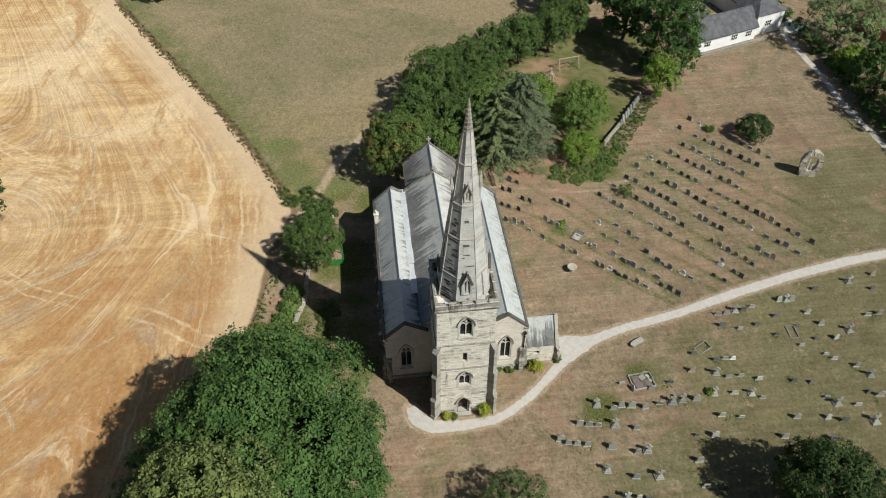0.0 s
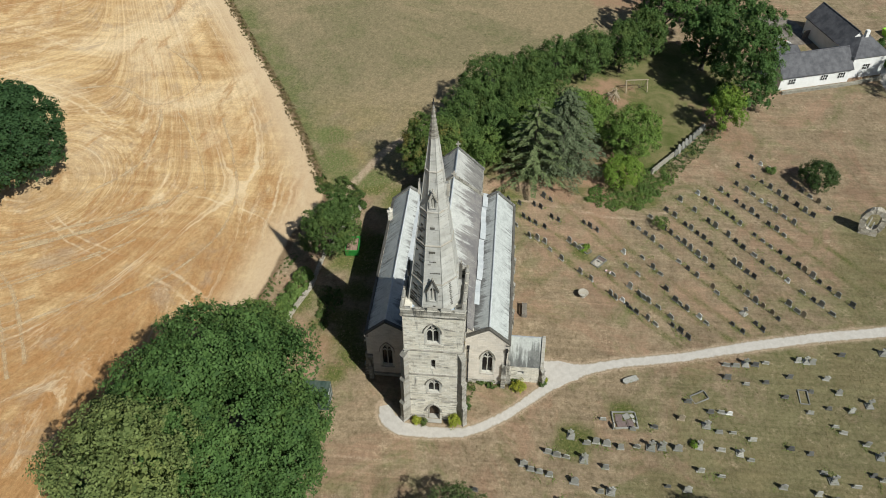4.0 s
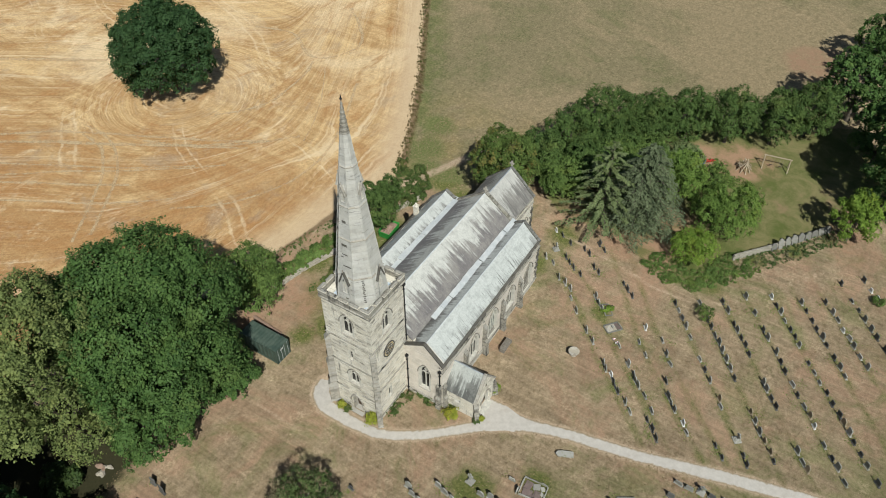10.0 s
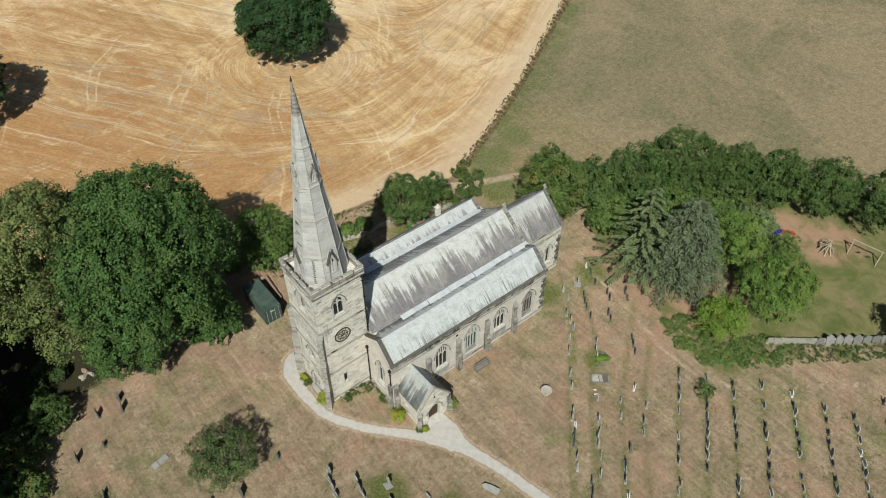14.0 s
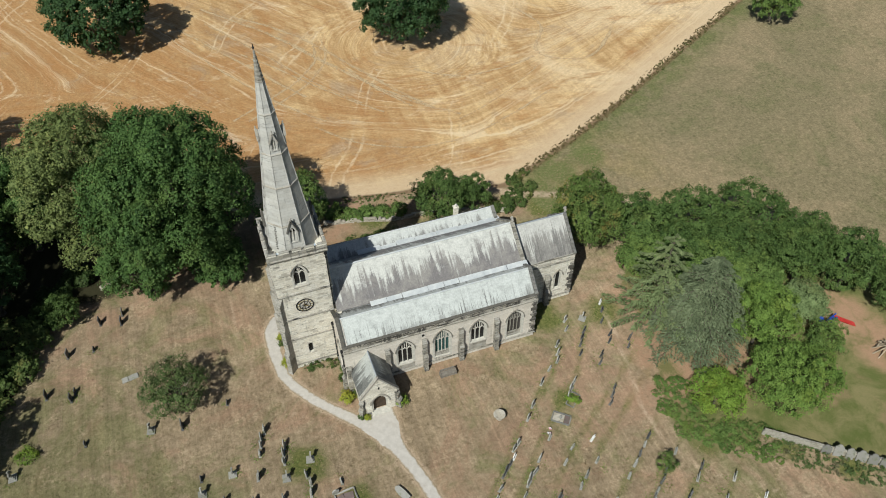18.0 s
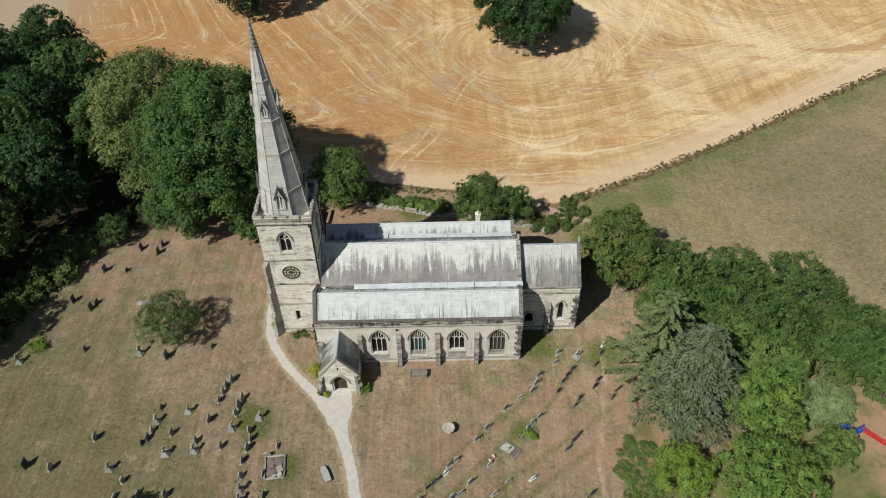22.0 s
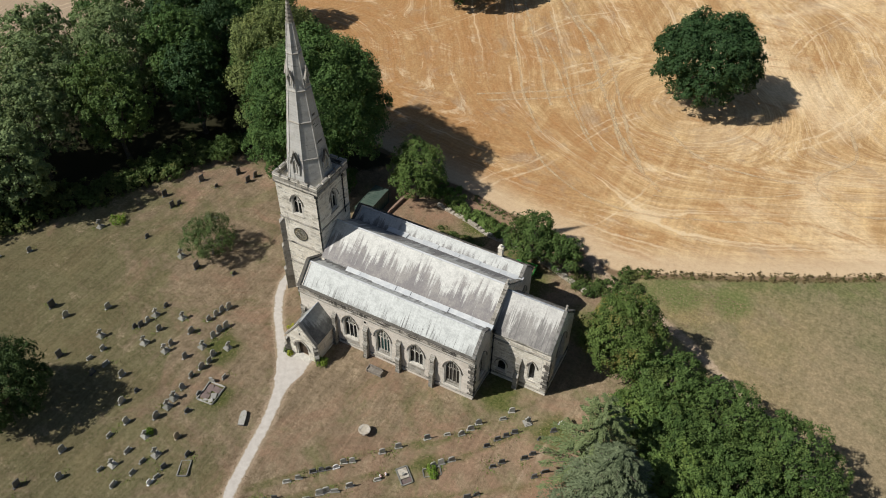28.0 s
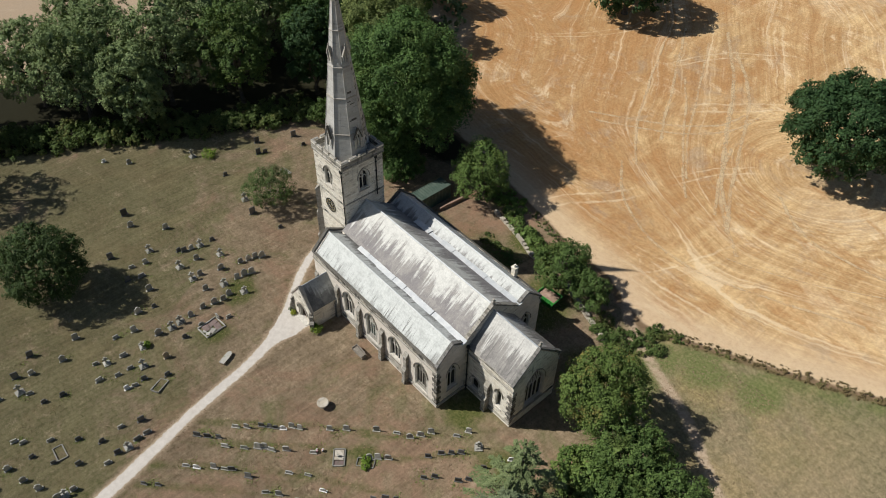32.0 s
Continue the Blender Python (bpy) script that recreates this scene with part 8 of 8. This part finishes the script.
def bank(name, label, line, width, height, leaves, size, material, seed, step=1.1, category="hedge", ragged=0.5):
    """A continuous tangle along a line: brambles, hedge bottoms, rank growth."""
    rng = np.random.default_rng(seed)
    cloud = []
    for (ax, ay), (bx, by) in zip(line, line[1:]):
        n = max(1, int(math.hypot(bx - ax, by - ay) / step))
        nx, ny = -(by - ay), bx - ax
        nl = math.hypot(nx, ny)
        for k in range(n):
            for _ in range(max(2, int(width / 1.2))):
                t, o = (k + rng.random()) / n, rng.uniform(-0.5, 0.5) * width
                h = height * rng.uniform(1 - ragged, 1.1)
                rr = rng.uniform(0.5, 0.95) * min(1.2, max(0.85, height))
                cloud.append((ax + (bx - ax) * t + nx / nl * o, ay + (by - ay) * t + ny / nl * o, h * 0.45, rr, rr, h * 0.6))
    p, a, b, tone = leaves_on(cloud, leaves, size, rng, clump=min(0.9, 0.3 + height * 0.3))
    return tagged(new(name, quad_mesh(name, p, a, b, material, tone)), label, category, kind="stuff")


# big trees by the tower
tree("oak_tree", "broad dense dark green oak beside the tower", -13.1, 19.7, 10.4, 2.2, 25.4, 42000, 0.36, LEAF_OAK, 1, 40, 0.6, core=0.55, big=0.36, bark=BARK)
tree("oak_tree", "lower spreading oak in front of the big one", -19.2, 16.4, 5.0, 0.5, 11.5, 10000, 0.32, LEAF_OAK, 11, 40, 0.4, big=0.30)
tree("oak_tree", "low oak growth spreading over the end of the container", -9.2, 15.4, 3.9, 0.3, 7.5, 7000, 0.32, LEAF_OAK, 18, 30, 0.3, big=0.34)
tree("oak_tree", "dark oak between the big oak and the lime", -15.2, 29.3, 6.4, 0.8, 17.0, 11000, 0.34, LEAF_OAK, 17, 40, 0.4, big=0.30)
tree("elder_tree", "low dark elder at the edge of the wood", -30.3, 15.0, 2.5, 0.1, 4.6, 2800, 0.24, LEAF_DEEP, 20, 20, 0.12)
tree("lime_tree", "tall yellowish green lime tree behind the oak", -23.2, 24.0, 8.4, 1.5, 26.4, 25000, 0.34, LEAF_LIME, 2, 32, 0.45, core=0.5, big=0.36)
tree("field_oak", "round dark oak standing alone in the stubble", 35.2, 71.0, 9.4, 0.3, 17.6, 23000, 0.46, LEAF_FIELD, 3, 60, 0.55, core=0.8, big=0.28)
tree("field_oak", "large dark oak far out in the stubble field", -22.0, 88.5, 9.6, 0.3, 16.0, 11000, 0.60, LEAF_FIELD, 4, 60, 0.6, core=0.8, big=0.28)
tree("hawthorn_tree", "small grey-green hawthorn on the dry lawn", -17.3, -3.5, 4.0, 0.4, 6.4, 6200, 0.19, LEAF_THORN, 5, 38, 0.16, bark=BARK_PALE, core=0.6, big=0.32)
# Out-of-view tree, added only for the shade it throws north-east.
tree("yew_tree", "unseen yew added to shade the south-western lawn", -49.0, -39.5, 7.5, 0.3, 14.0, 5000, 0.36, LEAF_YEW, 66, 40, 0.5, big=0.30)
tree("yew_tree", "wide black-green yew among old graves", -20.6, -36.0, 5.7, 0.1, 11.0, 14000, 0.28, LEAF_YEW, 6, 44, 0.5, big=0.30)
tree("bush_tree", "round green bush tree between the church and field", 23.8, 17.9, 4.2, 0.3, 8.0, 8200, 0.24, LEAF_DEEP, 7, 24, 0.2)
tree("bush_tree", "smaller ragged bush tree by the field corner", 29.0, 17.6, 2.7, 0.3, 6.6, 4200, 0.22, LEAF_DEEP, 8, 16, 0.15, core=0.5)
tree("ash_tree", "small bright rounded ash tree behind the container", 2.6, 22.0, 4.5, 0.5, 10.6, 8800, 0.25, LEAF_ASH, 9, 30, 0.2)
tree("sycamore_tree", "green tree with turning leaves close to the chancel", 41.3, 4.6, 5.2, 0.5, 12.2, 11000, 0.29, LEAF_AUTUMN, 10, 30, 0.3, big=0.38, core=0.62)
conifer("cedar_tree", "silvery grey-green cedar with soft dense boughs", 46.4, -16.2, 7.0, 15.0, LEAF_CEDAR, 12, 170, 170, 0.28, 0.2, 0.5, 0.62, 0.55)
conifer("conifer_tree", "green conifer with long layered fern-like boughs", 43.4, -11.4, 6.8, 15.6, LEAF_SPRUCE, 13, 74, 190, 0.13, 0.2)
tree("garden_tree", "tall bright green garden tree beside the cedar", 53.4, -19.4, 3.7, 0.4, 10.5, 8600, 0.24, LEAF_FRESH, 14, 24, 0.18, core=0.55, stretch=(1.0, 1.15), turn=40)
tree("garden_tree", "fresh green garden tree over the wall", 51.6, -27.8, 4.8, 0.2, 8.6, 10000, 0.24, LEAF_FRESH, 18, 24, 0.18, core=0.55, stretch=(1.0, 1.2), turn=60)
tree("garden_bush", "round yellow-green bush at the garden corner", 43.4, -25.6, 3.2, 0.1, 4.8, 5200, 0.2, LEAF_BRIGHT, 15, 20, 0.1, category="bush")
tree("garden_bush", "feathery grey-green garden shrub", 60.6, -23.4, 2.6, 0.1, 5.0, 3200, 0.22, LEAF_ASH, 16, 18, 0.1, category="bush")
# the belt of trees between garden and pasture
for k, (bx, by, br, bh, mat_b) in enumerate(((48.6, 1.2, 4.6, 9.0, LEAF_DEEP), (55.2, -0.6, 4.8, 10.2, LEAF_DEEP), (62.5, -3.4, 5.4, 11.0, LEAF_DEEP), (58.0, -7.8, 4.6, 9.0, LEAF_DEEP), (51.0, -5.0, 4.3, 8.4, LEAF_DEEP), (67.2, -9.3, 4.5, 9.2, LEAF_DEEP),
                                                 (65.5, -11.5, 4.0, 9.4, LEAF_DEEP), (70.5, -15.2, 4.4, 10.4, LEAF_DEEP), (74.0, -21.3, 4.4, 10.6, LEAF_DEEP), (77.5, -28.0, 4.4, 10.8, LEAF_DEEP), (57.5, -12.6, 4.0, 7.2, LEAF_ASH), (83.0, -32.5, 4.6, 10.0, LEAF_DEEP), (52.6, -9.8, 4.2, 8.6, LEAF_ASH), (61.5, -17.6, 3.2, 5.6, LEAF_WOOD), (46.2, -3.2, 3.6, 7.0, LEAF_ASH))):
    tree("belt_tree", "green leafy tree in the belt along the pasture", bx, by, br, 0.3, bh, 7600, 0.28, mat_b, 30 + k, 22, 0.25, big=0.42, core=0.6, group="trees along the pasture")
tree("great_tree", "tall dark tree over the garden and cottage", 67.6, -48.4, 5.9, -3.0, 19.5, 15000, 0.36, LEAF_OAK, 50, 46, 0.5, big=0.30)
tree("great_tree", "dark tree beyond the garden", 80.0, -44.0, 5.0, 0.6, 13.5, 9000, 0.42, LEAF_OAK, 51, 40, 0.45, big=0.30)
tree("garden_tree", "sunlit yellow-green tree under the great tree", 59.4, -44.2, 3.4, 0.3, 9.0, 4600, 0.27, LEAF_BRIGHT, 52, 24, 0.2)
for k, (bx, by, br, bh) in enumerate(((92, -38, 6.5, 14), (101, -45, 7, 15), (112, -41, 7, 13), (96, -52, 6, 13))):
    tree("far_tree", "dark leafy tree beyond the garden", bx, by, br, 0.8, bh, 3800, 0.56, LEAF_OAK, 60 + k, 30, 0.4, group="far trees")
tree("churchyard_bush", "clipped dark round bush among the newer graves", 45.6, -56.9, 3.0, 0.0, 4.4, 4200, 0.22, LEAF_YEW, 70, 26, 0.15, core=0.85, category="bush")
for k, (bx, by, br, bh, mat_b) in enumerate(((73, -86, 7.5, 12, LEAF_WOOD), (56, -85, 6.0, 10, LEAF_OAK), (64, -84, 3.4, 5, LEAF_BRIGHT), (46, -86, 6.5, 11, LEAF_OAK), (35, -88, 6, 10, LEAF_WOOD))):
    tree("hedge_tree", "leafy tree in the hedge beside the lane", bx, by, br, 0.2, bh, 6000, 0.36, mat_b, 80 + k, 28, 0.3, group="trees beside the lane")
tree("pasture_tree", "small round tree standing in the pasture", 109.5, 51.5, 5.0, 0.6, 8.5, 5000, 0.36, LEAF_ASH, 90, 26, 0.3)
# the wood to the west
# Darker leaf colours on the northern trees paint in the shade they stand in.
for k, (bx, by, br, bh, mat_b) in enumerate(((-46, 25, 7.0, 19, LEAF_OAK), (-55, 19, 7.5, 20, LEAF_WOOD), (-44.6, 7.6, 6.5, 20, LEAF_DEEP), (-59, 7, 7.0, 20, LEAF_WOOD), (-52, -2.5, 6.5, 20, LEAF_WOOD), (-61, -8, 7.0, 19, LEAF_WOOD), (-57, -15.5, 6.5, 19, LEAF_WOOD),
                                                 (-66, -20, 7.0, 17, LEAF_WOOD), (-54, 32, 7.0, 18, LEAF_FIELD), (-68, 14, 7.0, 19, LEAF_WOOD), (-64, 27, 7.5, 18, LEAF_OAK), (-64, -34, 6.5, 15, LEAF_WOOD), (-38.5, 19.5, 5.4, 17, LEAF_FIELD), (-42, 43, 6.5, 18, LEAF_OAK), (-51, 46, 6.5, 18, LEAF_FIELD), (-60, 41, 6.5, 17, LEAF_OAK), (-46, 35, 6.0, 17, LEAF_FIELD), (-47.5, -10, 5.4, 17, LEAF_WOOD), (-55.5, 38.5, 6.5, 22, LEAF_FIELD), (-51.5, 56, 6.0, 17, LEAF_FIELD), (-61, 52, 6.5, 17, LEAF_FIELD), (-34, 31, 5.0, 16, LEAF_OAK), (-73, -8, 6.5, 17, LEAF_WOOD))):
    tree("wood_tree", "tall leafy tree in the belt west of the church", bx, by, br, 1.0, bh, 9500, 0.40, mat_b, 100 + k, 34, 0.4, big=0.36, core=0.66, group="trees of the western belt")
bank("leaf_bank", "thick bramble and elder bank along the wood", [(-33.5, 15.5), (-36.0, 11.5), (-39, 4.5), (-42, -0.8), (-48, -12.5), (-54.5, -23.5), (-62, -38)], 6.0, 2.3, 42000, 0.2, LEAF_BRAMBLE, 200, 0.8)
# Added bank in near-black leaves; paints the deep shade under the trees.
bank("leaf_bank", "black-green leaf bank added for deep shade under the trees", [(-26.8, 22.5), (-31.5, 20.2), (-35.0, 15.5)], 4.5, 1.3, 12000, 0.2, LEAF_YEW, 215, 0.8)
bank("field_hedge", "low green hedge bottom at the corner of the stubble", [(36.5, 21.4), (38.5, 22.2), (41.0, 23.4)], 1.2, 0.4, 2600, 0.11, LEAF_BRAMBLE, 201, 0.5)
bank("field_margin", "dry brown growth along the edge of the stubble", [(40.2, 23.2), (49.5, 27.4), (66, 36.2), (84, 47.0), (108, 61)], 0.8, 0.12, 26000, 0.09, LEAF_DRY, 214, 0.3)
bank("yard_hedge", "rough bushes along the tumbled wall", [(8.2, 23.4), (10.6, 22.6), (14.2, 22.0), (18.0, 20.2)], 1.5, 1.2, 9000, 0.13, LEAF_ASH, 202, 0.7)
bank("field_margin", "dark rank grass along the old field track", [(10.5, 26.3), (16.2, 24.8), (22.0, 23.4)], 0.5, 0.15, 2600, 0.09, LEAF_BRAMBLE, 212, 0.4)
bank("yard_hedge", "rank growth at the corner of the yard", [(31, 17.2), (34.5, 16.0), (37.5, 18.5), (39.5, 20.5)], 3.0, 0.9, 9000, 0.13, LEAF_BRAMBLE, 203, 0.6)
bank("field_margin", "strip of green weeds beside the track", [(-3, 26.5), (4, 25.6), (9, 24.9)], 3.4, 0.6, 8000, 0.16, LEAF_FRESH, 206, 0.6)
bank("yard_weeds", "nettles and brambles on rubble north of the church", [(9.5, 16.8), (13.0, 16.0), (16.5, 16.2)], 2.6, 0.16, 7000, 0.10, LEAF_BRAMBLE, 209, 0.5)
bank("wall_weeds", "weeds along the foot of the aisle wall", [(2.9, -4.2), (2.9, -8.6), (4.2, -9.9)], 0.9, 0.5, 2600, 0.1, LEAF_BRAMBLE, 210, 0.5)
bank("wall_weeds", "weeds along the plinth of the tower", [(-1.6, -3.75), (0.6, -3.8), (2.2, -4.1)], 0.5, 0.35, 1800, 0.08, LEAF_BRAMBLE, 211, 0.3)
bank("garden_bank", "ivy and nettles round the garden corner", [(40.3, -20.5), (39.0, -25.5), (40.0, -29.0), (43.5, -30.4), (47.5, -33.2)], 4.2, 0.25, 36000, 0.075, LEAF_ASH, 204, 0.35)
bank("garden_bank", "grey-green ground cover below the garden wall", [(47.5, -33.6), (53, -38.2), (60, -43.5)], 2.8, 0.2, 14000, 0.075, LEAF_THORN, 205, 0.35)
bank("lane_hedge", "clipped hedge beside the lane", [(92, -81.5), (74, -81.8), (54, -81.2), (30, -82)], 2.0, 1.6, 8000, 0.26, LEAF_OAK, 207)
bank("wood_fringe", "dark undergrowth at the edge of the stubble", [(-29, 33.5), (-34, 44), (-44, 60), (-56, 62), (-68, 48), (-72, 24), (-75, 0), (-76, -22)], 3.0, 2.4, 9000, 0.3, LEAF_WOOD, 208)
# small shrubs
for k, (bx, by, br, bh, mat_b, la) in enumerate(((2.0, -9.9, 0.95, 1.3, LEAF_YELLOW, "yellow-green shrub against the aisle wall"), (-3.75, -2.55, 0.82, 1.9, LEAF_YELLOW, "small golden conical shrub beside the west door"), (-3.85, 2.0, 0.55, 0.9, LEAF_YELLOW, "low golden shrub at the tower foot"),
                                                     (-3.8, 1.2, 0.4, 0.7, LEAF_BRAMBLE, "low green plant at the tower foot"), (8.15, -12.6, 0.75, 1.0, LEAF_BRIGHT, "leafy green plant at the porch corner"), (3.0, -12.9, 0.36, 0.6, LEAF_THORN, "low dusty plants at the porch buttress"),
                                                     (33.4, -30.9, 1.35, 1.9, LEAF_ASH, "small green bush among headstones"), (-34.6, -4.9, 1.3, 0.8, LEAF_BRIGHT, "low patch of green scrub on the dry lawn"), (48.5, -50.5, 0.9, 0.9, LEAF_ASH, "small shrub on a grave"), (27.5, -19.1, 0.5, 0.4, LEAF_BRIGHT, "bright green plants inside a grave kerb"), (28.1, -19.6, 0.5, 0.35, LEAF_BRIGHT, "bright green plants inside a grave kerb"), (3.6, -13.2, 0.3, 0.4, LEAF_YELLOW, "small yellow-green pot plant by the porch"), (-4.0, -30.6, 0.4, 0.5, LEAF_BRIGHT, "leafy plants growing round a stone cross"))):
    tree("shrub", la, bx, by, br, 0.0, bh, 900 if br > 0.7 else 420, 0.13, mat_b, 300 + k, 12, 0.05, core=0.8, category="shrub")


# ---- rough dry grass ----
def dry_grass():
    """Short tussocks that roughen the turf between the graves."""
    rng = np.random.default_rng(77)
    n = 230000
    x, y = rng.uniform(-42, 62, n), rng.uniform(-66, 24, n)
    worn = np.full(n, 9.0)
    for line in (PATH_MAIN, PATH_WEST):
        for (ax, ay, aw), (bx, by, bw) in zip(line, line[1:]):
            t = np.clip(((x - ax) * (bx - ax) + (y - ay) * (by - ay)) / ((bx - ax) ** 2 + (by - ay) ** 2), 0, 1)
            worn = np.minimum(worn, np.hypot(x - ax - t * (bx - ax), y - ay - t * (by - ay)) - aw - t * (bw - aw))
    keep = worn > 0.1
    keep &= ~((x > -5) & (x < 36) & (np.abs(y) < 9.4)) & ~((x > 2.6) & (x < 8.2) & (y > -13.8) & (y < -8))
    d, s, _ = segment_distance(x, y, WOOD_EDGE)
    keep &= (s > 0) | (d < 1)
    keep &= ~inside_polygon(x, y, GARDEN)
    d, s, _ = segment_distance(x, y, FIELD_EDGE)
    keep &= (s > 0) & (d > 1)
    keep &= np.sin(x * 0.31 + 1.3 * np.sin(y * 0.23)) + np.sin(y * 0.37 + 1.7 * np.sin(x * 0.19)) + rng.normal(size=n) * 1.6 > 0.1
    x, y = x[keep], y[keep]
    n = len(x)
    a = rng.uniform(0, 6.28, n)
    h = rng.uniform(0.02, 0.07, n)
    w = rng.uniform(0.04, 0.11, n)
    mid = np.stack([x, y, h * 0.55], 1)
    along = np.stack([np.cos(a) * w, np.sin(a) * w, np.zeros(n)], 1)
    up = np.stack([rng.normal(size=n) * 0.05, rng.normal(size=n) * 0.05, h * 0.6], 1)
    tagged(new("dry_grass", quad_mesh("dry_grass", mid, along, up, GRASS_DRY)), "scorched short grass tussocks in the churchyard", "grass", kind="stuff")


def grave_weeds():
    """Longer green grass left standing at the feet of the stones."""
    rng = np.random.default_rng(78)
    spots = np.array([q for q in GRAVE_SPOTS for _ in range(int(rng.integers(0, 3)) * 40)])
    n = len(spots)
    which = np.repeat(rng.normal(size=(n // 40 + 1, 2)) * 0.4, 40, 0)[:n]
    p = spots + which + rng.normal(size=(n, 2)) * 0.36
    h = rng.uniform(0.03, 0.11, n)
    a = rng.uniform(0, 6.28, n)
    w = rng.uniform(0.04, 0.1, n)
    mid = np.stack([p[:, 0], p[:, 1], h * 0.5], 1)
    along = np.stack([np.cos(a) * w, np.sin(a) * w, rng.normal(size=n) * 0.02], 1)
    up = np.stack([rng.normal(size=n) * 0.06, rng.normal(size=n) * 0.06, h * 0.55], 1)
    tagged(new("grave_weeds", quad_mesh("grave_weeds", mid, along, up, LEAF_WEEDS)), "tufts of longer green grass round the gravestones", "grass", kind="stuff")


grave_weeds()
dry_grass()
